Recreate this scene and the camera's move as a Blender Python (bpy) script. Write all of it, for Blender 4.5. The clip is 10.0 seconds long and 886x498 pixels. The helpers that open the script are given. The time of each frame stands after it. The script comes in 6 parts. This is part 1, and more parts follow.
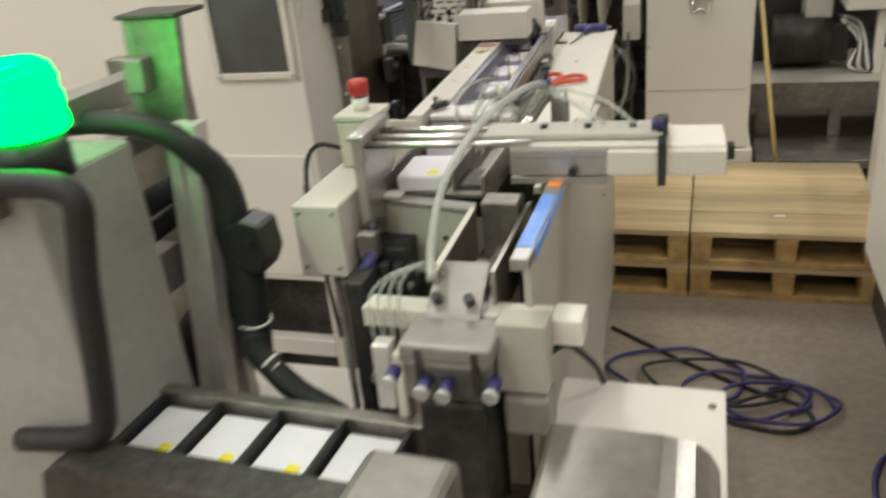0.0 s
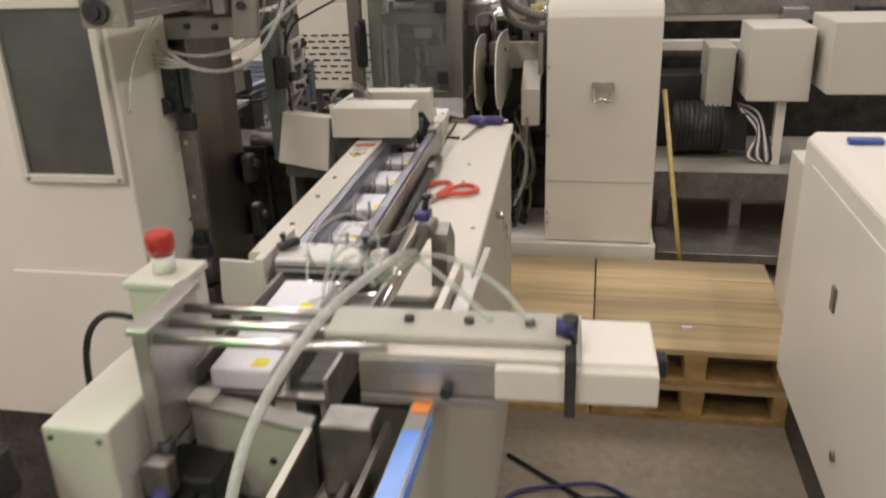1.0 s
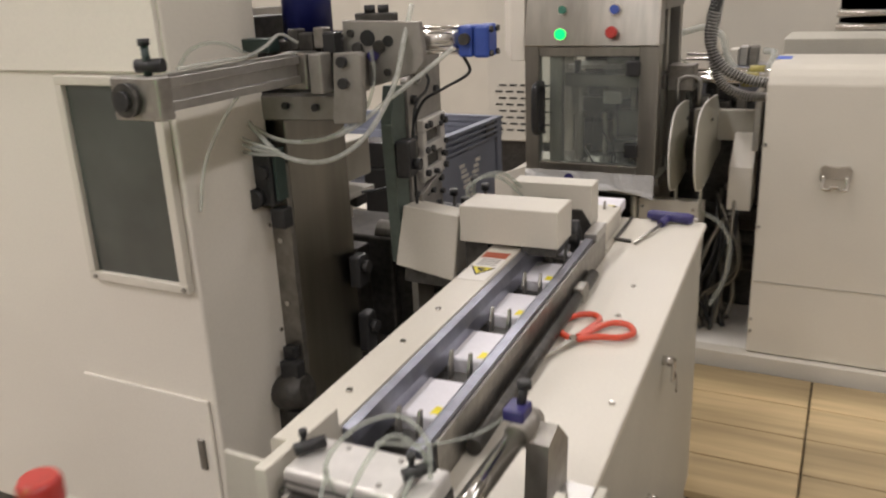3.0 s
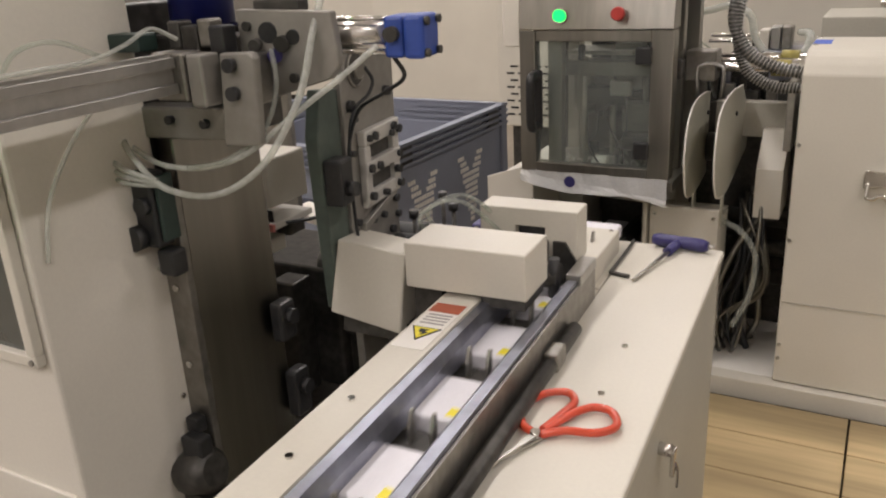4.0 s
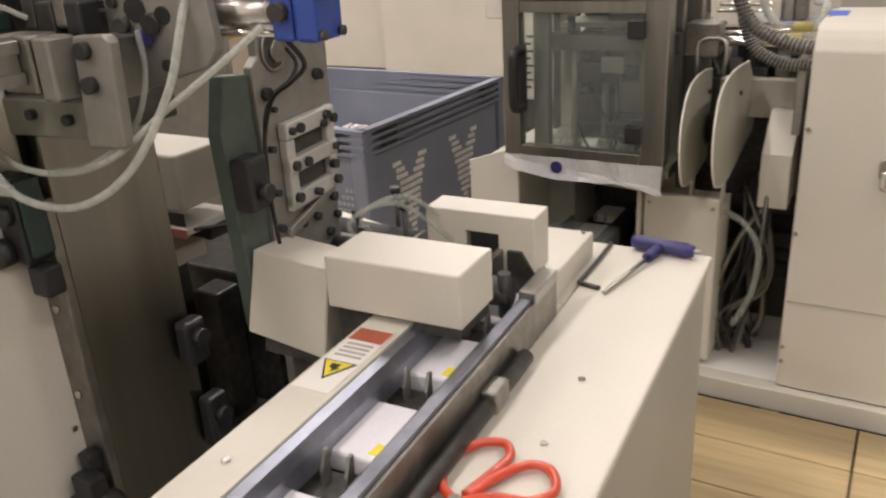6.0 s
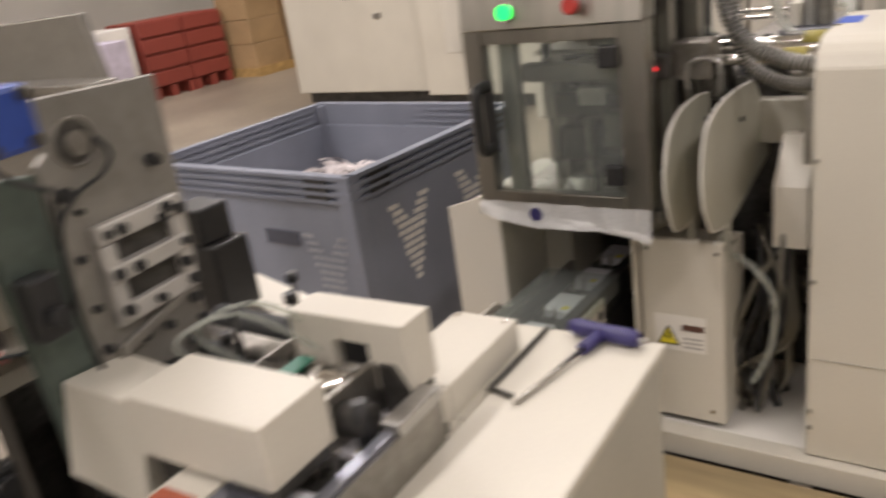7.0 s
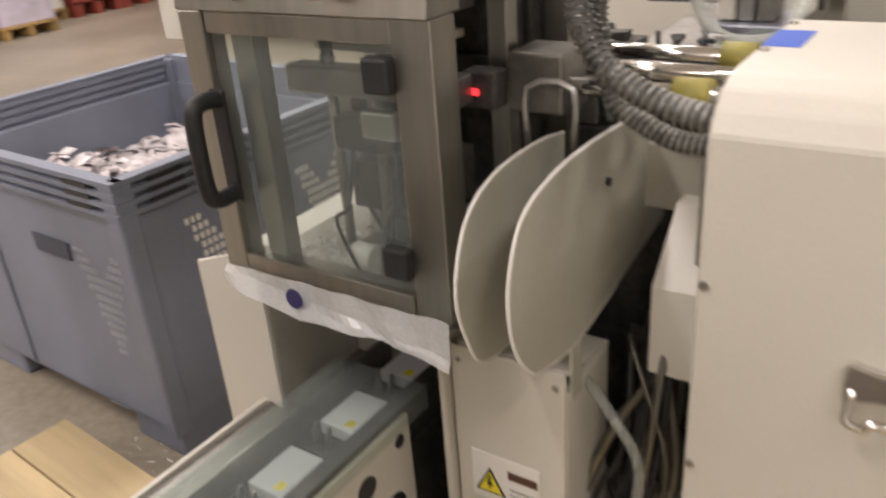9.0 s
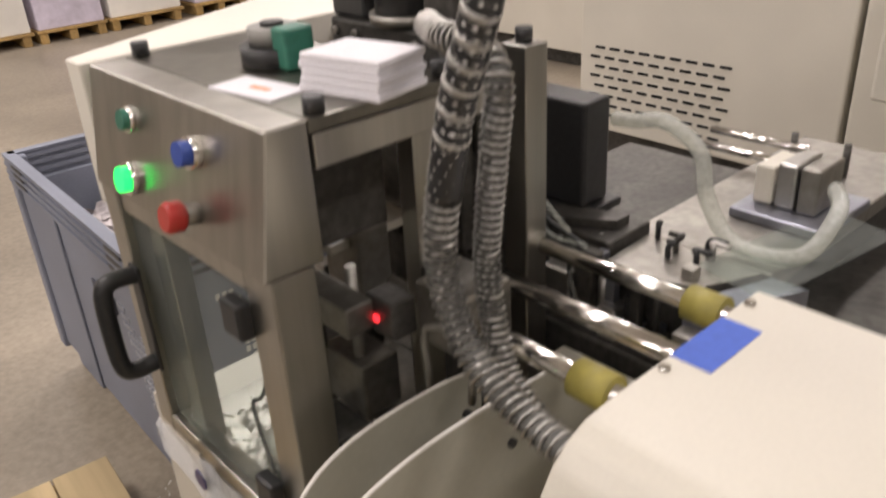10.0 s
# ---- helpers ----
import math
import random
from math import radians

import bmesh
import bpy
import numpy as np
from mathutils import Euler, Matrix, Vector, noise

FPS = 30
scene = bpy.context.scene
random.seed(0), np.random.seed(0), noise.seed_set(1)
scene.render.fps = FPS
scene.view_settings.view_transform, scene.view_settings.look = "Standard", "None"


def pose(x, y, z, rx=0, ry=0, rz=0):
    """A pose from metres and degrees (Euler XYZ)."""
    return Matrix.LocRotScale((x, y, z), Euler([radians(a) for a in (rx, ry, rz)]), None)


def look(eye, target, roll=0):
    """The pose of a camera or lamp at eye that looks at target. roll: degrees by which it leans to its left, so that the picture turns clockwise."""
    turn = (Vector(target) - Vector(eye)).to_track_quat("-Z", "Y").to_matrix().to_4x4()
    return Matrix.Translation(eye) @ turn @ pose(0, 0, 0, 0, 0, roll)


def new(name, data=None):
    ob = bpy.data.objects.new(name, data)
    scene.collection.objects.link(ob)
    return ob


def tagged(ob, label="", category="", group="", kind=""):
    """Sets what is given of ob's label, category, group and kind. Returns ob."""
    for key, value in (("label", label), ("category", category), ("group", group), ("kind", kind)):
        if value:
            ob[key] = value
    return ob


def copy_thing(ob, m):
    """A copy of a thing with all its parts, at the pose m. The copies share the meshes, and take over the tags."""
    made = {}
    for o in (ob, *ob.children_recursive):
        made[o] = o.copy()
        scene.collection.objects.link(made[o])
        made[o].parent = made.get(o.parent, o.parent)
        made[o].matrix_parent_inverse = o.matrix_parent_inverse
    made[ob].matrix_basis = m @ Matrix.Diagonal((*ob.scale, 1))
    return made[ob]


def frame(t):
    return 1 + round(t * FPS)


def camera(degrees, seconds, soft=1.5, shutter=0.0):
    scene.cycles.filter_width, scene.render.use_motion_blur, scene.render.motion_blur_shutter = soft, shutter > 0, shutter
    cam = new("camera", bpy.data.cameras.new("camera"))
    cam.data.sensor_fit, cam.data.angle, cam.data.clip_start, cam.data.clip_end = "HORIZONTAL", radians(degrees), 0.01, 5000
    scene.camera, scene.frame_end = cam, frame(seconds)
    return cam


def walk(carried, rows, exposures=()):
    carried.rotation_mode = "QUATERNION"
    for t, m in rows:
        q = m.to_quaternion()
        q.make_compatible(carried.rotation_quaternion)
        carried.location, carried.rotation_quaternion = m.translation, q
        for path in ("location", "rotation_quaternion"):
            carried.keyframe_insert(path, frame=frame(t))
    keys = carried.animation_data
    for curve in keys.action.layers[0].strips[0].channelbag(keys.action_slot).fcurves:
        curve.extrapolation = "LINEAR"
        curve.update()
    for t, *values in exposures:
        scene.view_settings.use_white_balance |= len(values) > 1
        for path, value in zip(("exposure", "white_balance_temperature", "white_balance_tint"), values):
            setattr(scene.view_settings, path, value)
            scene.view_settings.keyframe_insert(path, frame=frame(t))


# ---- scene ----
cam = camera(57.3, 10.0, soft=2.1, shutter=0.5)
PATH = [
    (0, (0.059, -0.023, 1.392), (-0.543, 1.693, 0.559), -5.9),
    (0.5, (0.056, 0.167, 1.389), (-0.383, 1.956, 0.611), -3.3),
    (1, (0.028, 0.349, 1.425), (-0.344, 2.171, 0.69), -2.0),
    (1.5, (0.048, 0.479, 1.444), (-0.379, 2.319, 0.785), -2.8),
    (2, (0.084, 0.704, 1.435), (-0.485, 2.524, 0.832), -2.7),
    (2.5, (0.068, 0.743, 1.437), (-0.634, 2.51, 0.814), -1.9),
    (2.7, (0.059, 0.726, 1.449), (-0.718, 2.462, 0.83), -2.1),
    (3.8, (0.002, 1.172, 1.438), (-0.931, 2.805, 0.759), -3.3),
    (4, (0.007, 1.159, 1.442), (-0.907, 2.8, 0.757), -3.1),
    (4.5, (-0.01, 1.226, 1.441), (-1.105, 2.742, 0.732), -6.5),
    (5, (-0.032, 1.386, 1.418), (-1.18, 2.849, 0.681), -7.5),
    (5.5, (0.004, 1.346, 1.428), (-0.952, 2.93, 0.67), -3.6),
    (5.7, (0.014, 1.346, 1.43), (-0.881, 2.965, 0.67), -2.5),
    (6.8, (0.073, 1.638, 1.428), (-1.093, 3.095, 0.71), -7.2),
    (7, (0.126, 1.716, 1.432), (-0.994, 3.214, 0.725), -8.4),
    (7.5, (0.182, 1.865, 1.421), (-0.702, 3.509, 0.701), -7.3),
    (8, (0.108, 2.114, 1.39), (-0.746, 3.756, 0.632), -3.3),
    (8.5, (0.056, 2.331, 1.413), (-0.76, 3.941, 0.553), -1.6),
    (9, (0.053, 2.504, 1.396), (-0.986, 3.977, 0.528), -4.5),
    (9.5, (0.14, 2.803, 1.477), (-1.189, 4.022, 0.613), -5.4),
    (10, (0.165, 2.924, 1.615), (-1.18, 4.098, 0.712), -3.3),
]
walk(cam, [(t, look(eye, target, roll)) for t, eye, target, roll in PATH], [(0.0, -0.24, 6250, 3.0), (0.5, -0.27, 6350, 9.5), (1.0, -0.38, 6400, 10.5), (2.0, -0.4, 6350, 10), (3.2, -0.36, 6350, 10.5), (4.5, -0.34, 6500, 11), (5.5, -0.2, 6500, 11), (7.0, -0.12, 6500, 11.5), (7.5, -0.15, 6500, 11.5), (8.5, -0.02, 6500, 12), (9.0, 0.03, 6500, 12), (9.5, -0.06, 6500, 12.5), (10.0, -0.22, 6500, 12.5)])

# ---- light: rows of tube fittings under the hall's ceiling ----
world = bpy.data.worlds.new("hall_air")
scene.world = world
world.use_nodes = True
world.node_tree.nodes["Background"].inputs[0].default_value = (0.9, 0.85, 0.78, 1)
world.node_tree.nodes["Background"].inputs[1].default_value = 0.12
LAMP_WATTS = 59.0
LAMPS = [(x, y) for x in (-8.2, -3.9, -1.6, 2.2) for y in (-4.2, -1.6, 1.6, 5.2, 8.8)]
CEILING = 4.6
for lx, ly in LAMPS:
    d = bpy.data.lights.new("ceiling_lamp", "AREA")
    d.shape, d.size, d.size_y, d.energy, d.color = "RECTANGLE", 0.25, 1.5, LAMP_WATTS * (1.5 if lx < -3 and ly > 4 else 1.0), (1.0, 0.935, 0.905)
    o = new("ceiling_lamp", d)
    o.matrix_basis = pose(lx, ly, CEILING - 0.16)


# ---- materials ----
def mat(name, color, rough=0.5, metal=0.0, grain=60.0, amount=0.08, bump=0.0, stain=3.0, stain_amount=0.1,
        stretch=(1, 1, 1), glow=None, power=0.0, coat=0.0, vary=0.0):
    m = bpy.data.materials.new(name)
    m.use_nodes = True
    nt = m.node_tree
    b = nt.nodes["Principled BSDF"]
    b.inputs["Roughness"].default_value, b.inputs["Metallic"].default_value = rough, metal
    b.inputs["Coat Weight"].default_value = coat
    if glow:
        b.inputs["Emission Color"].default_value = (*glow, 1)
        b.inputs["Emission Strength"].default_value = power
    tc = nt.nodes.new("ShaderNodeTexCoord")
    mp = nt.nodes.new("ShaderNodeMapping")
    mp.inputs["Scale"].default_value = stretch
    nt.links.new(tc.outputs["Object"], mp.inputs["Vector"])
    fine, broad = nt.nodes.new("ShaderNodeTexNoise"), nt.nodes.new("ShaderNodeTexNoise")
    fine.inputs["Scale"].default_value, fine.inputs["Detail"].default_value = grain, 4
    broad.inputs["Scale"].default_value, broad.inputs["Detail"].default_value = stain, 6
    for n in (fine, broad):
        nt.links.new(mp.outputs["Vector"], n.inputs["Vector"])
    c = Vector(color)
    last = None
    for n, k in ((fine, amount), (broad, stain_amount)):
        ramp = nt.nodes.new("ShaderNodeMapRange")
        ramp.inputs[1].default_value, ramp.inputs[2].default_value = 0.3, 0.7
        ramp.inputs[3].default_value, ramp.inputs[4].default_value = 1 - k, 1 + k
        nt.links.new(n.outputs["Fac"], ramp.inputs[0])
        mul = nt.nodes.new("ShaderNodeVectorMath")
        mul.operation = "SCALE"
        if last:
            nt.links.new(last.outputs[0], mul.inputs[0])
        else:
            mul.inputs[0].default_value = c
        nt.links.new(ramp.outputs[0], mul.inputs["Scale"])
        last = mul
    if vary:
        info = nt.nodes.new("ShaderNodeObjectInfo")
        ramp = nt.nodes.new("ShaderNodeMapRange")
        ramp.inputs[3].default_value, ramp.inputs[4].default_value = 1 - vary, 1 + vary
        nt.links.new(info.outputs["Random"], ramp.inputs[0])
        mul = nt.nodes.new("ShaderNodeVectorMath")
        mul.operation = "SCALE"
        nt.links.new(last.outputs[0], mul.inputs[0])
        nt.links.new(ramp.outputs[0], mul.inputs["Scale"])
        last = mul
    nt.links.new(last.outputs[0], b.inputs["Base Color"])
    rr = nt.nodes.new("ShaderNodeMapRange")
    rr.inputs[3].default_value, rr.inputs[4].default_value = max(rough - 0.1, 0.02), min(rough + 0.12, 1)
    nt.links.new(broad.outputs["Fac"], rr.inputs[0])
    nt.links.new(rr.outputs[0], b.inputs["Roughness"])
    if bump:
        bp = nt.nodes.new("ShaderNodeBump")
        bp.inputs["Strength"].default_value, bp.inputs["Distance"].default_value = bump, 0.002
        nt.links.new(fine.outputs["Fac"], bp.inputs["Height"])
        nt.links.new(bp.outputs["Normal"], b.inputs["Normal"])
    return m


def clear(name, tint=(0.9, 0.92, 0.9), veil=0.25, rough=0.15):
    """A thin clear plastic: mostly see-through, with gloss and a slight milky body."""
    m = bpy.data.materials.new(name)
    m.use_nodes = True
    nt = m.node_tree
    b = nt.nodes["Principled BSDF"]
    b.inputs["Base Color"].default_value, b.inputs["Roughness"].default_value = (*tint, 1), rough
    see = nt.nodes.new("ShaderNodeBsdfTransparent")
    see.inputs[0].default_value = (*tint, 1)
    mix = nt.nodes.new("ShaderNodeMixShader")
    fres = nt.nodes.new("ShaderNodeTexNoise")
    fres.inputs["Scale"].default_value = 30
    rng = nt.nodes.new("ShaderNodeMapRange")
    rng.inputs[3].default_value, rng.inputs[4].default_value = max(veil - 0.12, 0.02), veil + 0.12
    nt.links.new(fres.outputs["Fac"], rng.inputs[0])
    nt.links.new(rng.outputs[0], mix.inputs[0])
    nt.links.new(see.outputs[0], mix.inputs[1])
    nt.links.new(b.outputs[0], mix.inputs[2])
    nt.links.new(mix.outputs[0], nt.nodes["Material Output"].inputs[0])
    return m


CREAM = mat("cream_paint", (0.60, 0.565, 0.49), 0.42, grain=180, amount=0.02, bump=0.05, stain=2.5, stain_amount=0.05)
WARMWHITE = mat("warm_white_paint", (0.71, 0.67, 0.595), 0.45, grain=200, amount=0.02, bump=0.05, stain=1.8, stain_amount=0.05)
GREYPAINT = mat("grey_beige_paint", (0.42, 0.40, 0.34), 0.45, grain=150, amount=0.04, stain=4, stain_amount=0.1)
SAGE = mat("sage_grey_paint", (0.40, 0.385, 0.315), 0.42, grain=120, amount=0.03, stain=3, stain_amount=0.06)
STEEL = mat("brushed_stainless", (0.42, 0.405, 0.37), 0.3, 1.0, grain=40, amount=0.10, stain=5, stain_amount=0.15, stretch=(1, 1, 0.06))
# Darker copy of the stainless: dark reflections are put into its colour.
DARKSTEEL = mat("dark_stainless", (0.20, 0.19, 0.165), 0.32, 1.0, grain=40, amount=0.12, stain=4, stain_amount=0.25, stretch=(1, 1, 0.06))
PLATE = mat("ground_steel_plate", (0.30, 0.285, 0.26), 0.48, 0.6, grain=50, amount=0.08, stain=5, stain_amount=0.18)
DULLSTEEL = mat("dull_machined_steel", (0.30, 0.285, 0.26), 0.42, 0.9, grain=60, amount=0.15, stain=9, stain_amount=0.25, bump=0.1)
ALU = mat("anodised_aluminium", (0.47, 0.46, 0.44), 0.36, 0.95, grain=80, amount=0.06, stain=8, stain_amount=0.1)
CLAMPALU = mat("matt_anodised_block", (0.60, 0.58, 0.55), 0.42, 0.45, grain=60, amount=0.05, stain=10, stain_amount=0.15)
BARREL = mat("honed_barrel", (0.72, 0.70, 0.67), 0.27, 1.0, grain=40, amount=0.05, stain=8, stain_amount=0.08)
DARKGREEN = mat("dark_green_casting", (0.02, 0.038, 0.032), 0.45, grain=60, amount=0.15, stain=8, stain_amount=0.2)
CHROME = mat("polished_rod", (0.75, 0.73, 0.70), 0.12, 1.0, grain=30, amount=0.05, stain=6, stain_amount=0.08)
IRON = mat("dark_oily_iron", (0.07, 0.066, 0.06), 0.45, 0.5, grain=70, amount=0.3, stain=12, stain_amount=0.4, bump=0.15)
BLACK = mat("black_plastic", (0.02, 0.02, 0.021), 0.4, grain=120, amount=0.2, bump=0.1)
RUBBER = mat("black_rubber", (0.016, 0.017, 0.018), 0.55, grain=90, amount=0.25, bump=0.15)
NAVY = mat("navy_plastic", (0.035, 0.03, 0.13), 0.42, grain=90, amount=0.1)
BLUE = mat("blue_plastic", (0.03, 0.07, 0.32), 0.4, grain=80, amount=0.1)
BLUEFILM = mat("blue_protective_film", (0.13, 0.28, 0.72), 0.3, grain=40, amount=0.08)
BLUESTEEL = mat("blue_tinted_rail", (0.30, 0.31, 0.36), 0.38, 0.9, grain=50, amount=0.1, stain=14, stain_amount=0.2)
RED = mat("red_plastic", (0.42, 0.025, 0.018), 0.35, grain=60, amount=0.08, coat=0.3)
SCISSOR = mat("orange_red_vinyl", (0.60, 0.07, 0.03), 0.3, grain=60, amount=0.1, coat=0.4)
ORANGE = mat("orange_plastic", (0.75, 0.24, 0.05), 0.5)
YELLOW = mat("warning_yellow", (0.78, 0.66, 0.04), 0.5, grain=60, amount=0.04)
OILYYELLOW = mat("yellowed_spool", (0.34, 0.29, 0.07), 0.5, grain=60, amount=0.15)
INK = mat("black_print", (0.015, 0.015, 0.015), 0.6)
BROWNINK = mat("brown_print", (0.10, 0.045, 0.03), 0.6)
LABEL = mat("label_paper", (0.76, 0.73, 0.68), 0.55, grain=300, amount=0.02)
PAPER = mat("white_paper", (0.72, 0.702, 0.738), 0.7, grain=250, amount=0.03, bump=0.1, stain=20, stain_amount=0.03)
GREENPAINT = mat("green_machine_paint", (0.03, 0.16, 0.11), 0.4, grain=80, amount=0.15, stain=8, stain_amount=0.2)
BIN = mat("blue_grey_polyethylene", (0.185, 0.20, 0.25), 0.5, grain=150, amount=0.05, bump=0.1, stain=3, stain_amount=0.15)
WOOD = mat("raw_pine", (0.50, 0.385, 0.22), 0.72, grain=26, amount=0.08, bump=0.2, stain=3.5, stain_amount=0.32, stretch=(0.12, 1.6, 1), vary=0.14)
GRIMYWOOD = mat("grimy_pine", (0.44, 0.335, 0.185), 0.75, grain=26, amount=0.10, bump=0.2, stain=5, stain_amount=0.42, stretch=(0.12, 1.6, 1), vary=0.14)
WOODDARK = mat("dirty_pine_block", (0.40, 0.26, 0.10), 0.8, grain=30, amount=0.2, bump=0.3, stain=6, stain_amount=0.25, vary=0.15)
FLOOR = mat("sealed_concrete", (0.265, 0.225, 0.175), 0.42, grain=45, amount=0.14, bump=0.12, stain=1.1, stain_amount=0.22)
DARKGLASS = mat("smoked_glass", (0.055, 0.062, 0.055), 0.12, grain=5, amount=0.3, stain=2, stain_amount=0.3, coat=0.5)
WALL = mat("hall_wall_plaster", (0.76, 0.73, 0.68), 0.8, grain=60, amount=0.05, bump=0.1, stain=0.6, stain_amount=0.1)
CARDBOARD = mat("cardboard", (0.40, 0.27, 0.14), 0.8, grain=50, amount=0.08, stain=2, stain_amount=0.15)
CRATERED = mat("red_crate_plastic", (0.26, 0.05, 0.035), 0.5, grain=60, amount=0.1)
LILAC = mat("lilac_wrapped_stack", (0.60, 0.55, 0.66), 0.5, grain=12, amount=0.1)
GREENGLOW = mat("green_lamp_lens", (0.01, 0.25, 0.08), 0.3, glow=(0.0, 1.0, 0.10), power=3.0)
BEACON = mat("green_beacon_lens", (0.01, 0.3, 0.08), 0.25, grain=25, amount=0.1, glow=(0.0, 1.0, 0.025), power=16.0)
REDGLOW = mat("red_indicator", (0.5, 0.02, 0.02), 0.3, glow=(1.0, 0.03, 0.04), power=2.5)
TUBELIGHT = mat("tube_lamp_diffuser", (0.9, 0.9, 0.88), 0.5, glow=(1.0, 0.93, 0.82), power=3.0)
CLEARTUBE = clear("clear_hose", (0.82, 0.84, 0.80), 0.20, 0.10)
MILKTUBE = clear("milky_hose", (0.80, 0.81, 0.77), 0.36, 0.18)
PERSPEX = clear("acrylic_sheet", (0.86, 0.89, 0.87), 0.0, 0.06)


# ---- building helpers ----
def bx(bm, x0, x1, y0, y1, z0, z1, bev=0.0, seg=2):
    v = [bm.verts.new((x, y, z)) for z in (z0, z1) for y in (y0, y1) for x in (x0, x1)]
    f = [bm.faces.new([v[i] for i in q]) for q in ((0, 2, 3, 1), (4, 5, 7, 6), (0, 1, 5, 4), (2, 6, 7, 3), (0, 4, 6, 2), (1, 3, 7, 5))]
    if bev:
        edges = list({e for q in f for e in q.edges})
        bmesh.ops.bevel(bm, geom=edges, offset=bev, segments=seg, profile=0.5, affect="EDGES")
    return bm


def box(x0, x1, y0, y1, z0, z1, bev=0.0, seg=2):
    return bx(bmesh.new(), x0, x1, y0, y1, z0, z1, bev, seg)


def ring(bm, c, n, up, r, seg):
    side = n.cross(up).normalized()
    top = side.cross(n).normalized()
    return [bm.verts.new(c + r * (math.cos(2 * math.pi * k / seg) * side + math.sin(2 * math.pi * k / seg) * top)) for k in range(seg)]


def sweep(bm, pts, radii, seg=10, caps=True):
    """A round bar along points, with a radius at each."""
    pts = [Vector(p) for p in pts]
    rings, up = [], Vector((0.03, 0.02, 1)).normalized()
    for k, p in enumerate(pts):
        n = (pts[min(k + 1, len(pts) - 1)] - pts[max(k - 1, 0)]).normalized()
        u = up if abs(n.dot(up)) < 0.97 else Vector((1, 0.1, 0)).normalized()
        rings.append(ring(bm, p, n, u, radii[k] if isinstance(radii, (list, tuple)) else radii, seg))
    for a, b in zip(rings, rings[1:]):
        shift = min(range(seg), key=lambda s: (a[0].co - b[s].co).length)
        for k in range(seg):
            q = bm.faces.new((a[k], a[(k + 1) % seg], b[(k + 1 + shift) % seg], b[(k + shift) % seg]))
            q.smooth = True
    if caps:
        bm.faces.new(rings[0][::-1])
        bm.faces.new(rings[-1])
    return bm


def cy(bm, p0, p1, r, seg=16):
    return sweep(bm, [p0, p1], r, seg)


def rod(p0, p1, r, seg=16):
    return cy(bmesh.new(), p0, p1, r, seg)


def smooth(pts, n=8):
    """Points along a Catmull-Rom curve."""
    p = [Vector(q) for q in pts]
    p = [2 * p[0] - p[1], *p, 2 * p[-1] - p[-2]]
    out = []
    for a, b, c, d in zip(p, p[1:], p[2:], p[3:]):
        for k in range(n):
            t = k / n
            out.append(0.5 * (2 * b + (c - a) * t + (2 * a - 5 * b + 4 * c - d) * t * t + (3 * b - a - 3 * c + d) * t ** 3))
    return out + [p[-2]]


def hose(pts, r, seg=8, n=8):
    return sweep(bmesh.new(), smooth(pts, n), r, seg)


def ribbed(pts, r, pitch, depth=0.2, seg=12):
    """A corrugated hose: the radius swells and narrows at every pitch."""
    path = smooth(pts, 24)
    fine, left = [path[0]], pitch / 2
    for a, b in zip(path, path[1:]):
        d = (b - a).length
        while d >= left:
            a = a + (b - a).normalized() * left
            fine.append(a.copy())
            d, left = d - left, pitch / 2
        left -= d
    return sweep(bmesh.new(), fine, [r * (1 + (depth if k % 2 else -depth)) for k in range(len(fine))], seg)


def helix(pts, r, pitch, wire):
    """A wire wound round a path."""
    path = smooth(pts, 30)
    out, turn = [], 0.0
    for a, b in zip(path, path[1:]):
        n = (b - a).normalized()
        side = n.cross(Vector((0, 1, 0.05))).normalized()
        top = side.cross(n)
        steps = max(1, round((b - a).length / pitch * 10))
        for k in range(steps):
            ang = turn + 2 * math.pi * (k / steps) * (b - a).length / pitch
            out.append(a + (b - a) * (k / steps) + r * (math.cos(ang) * side + math.sin(ang) * top))
        turn += 2 * math.pi * (b - a).length / pitch
    return sweep(bmesh.new(), out, wire, 5)


def slab(outline, axis, a0, a1, bev=0.0):
    """An outline in two axes, drawn out along the third."""
    bm = bmesh.new()
    put = {"x": lambda a, p: (a, *p), "y": lambda a, p: (p[0], a, p[1]), "z": lambda a, p: (*p, a)}[axis]
    lo, hi = [[bm.verts.new(put(a, p)) for p in outline] for a in (a0, a1)]
    n = len(outline)
    bm.faces.new(lo)
    bm.faces.new(hi[::-1])
    for k in range(n):
        bm.faces.new((lo[k], hi[k], hi[(k + 1) % n], lo[(k + 1) % n]))
    bmesh.ops.recalc_face_normals(bm, faces=bm.faces[:])
    if bev:
        bmesh.ops.bevel(bm, geom=bm.edges[:], offset=bev, segments=1, affect="EDGES")
    return bm


def join(*bms):
    out = bmesh.new()
    for b in bms:
        me = bpy.data.meshes.new("t")
        b.to_mesh(me)
        b.free()
        out.from_mesh(me)
        bpy.data.meshes.remove(me)
    return out


def world_of(ob):
    m = ob.matrix_basis.copy()
    while ob.parent:
        ob = ob.parent
        m = ob.matrix_basis @ m
    return m


HERE = [Matrix.Identity(4)]  # the frame in which parts are drawn at the moment


def part(name, bm, material, parent=None, label="", kind=""):
    bm.transform(HERE[0])
    if parent:
        bm.transform(world_of(parent).inverted())
    me = bpy.data.meshes.new(name)
    bm.to_mesh(me)
    bm.free()
    me.materials.append(material)
    ob = new(name, me)
    ob.parent = parent
    return tagged(ob, label, kind=kind)


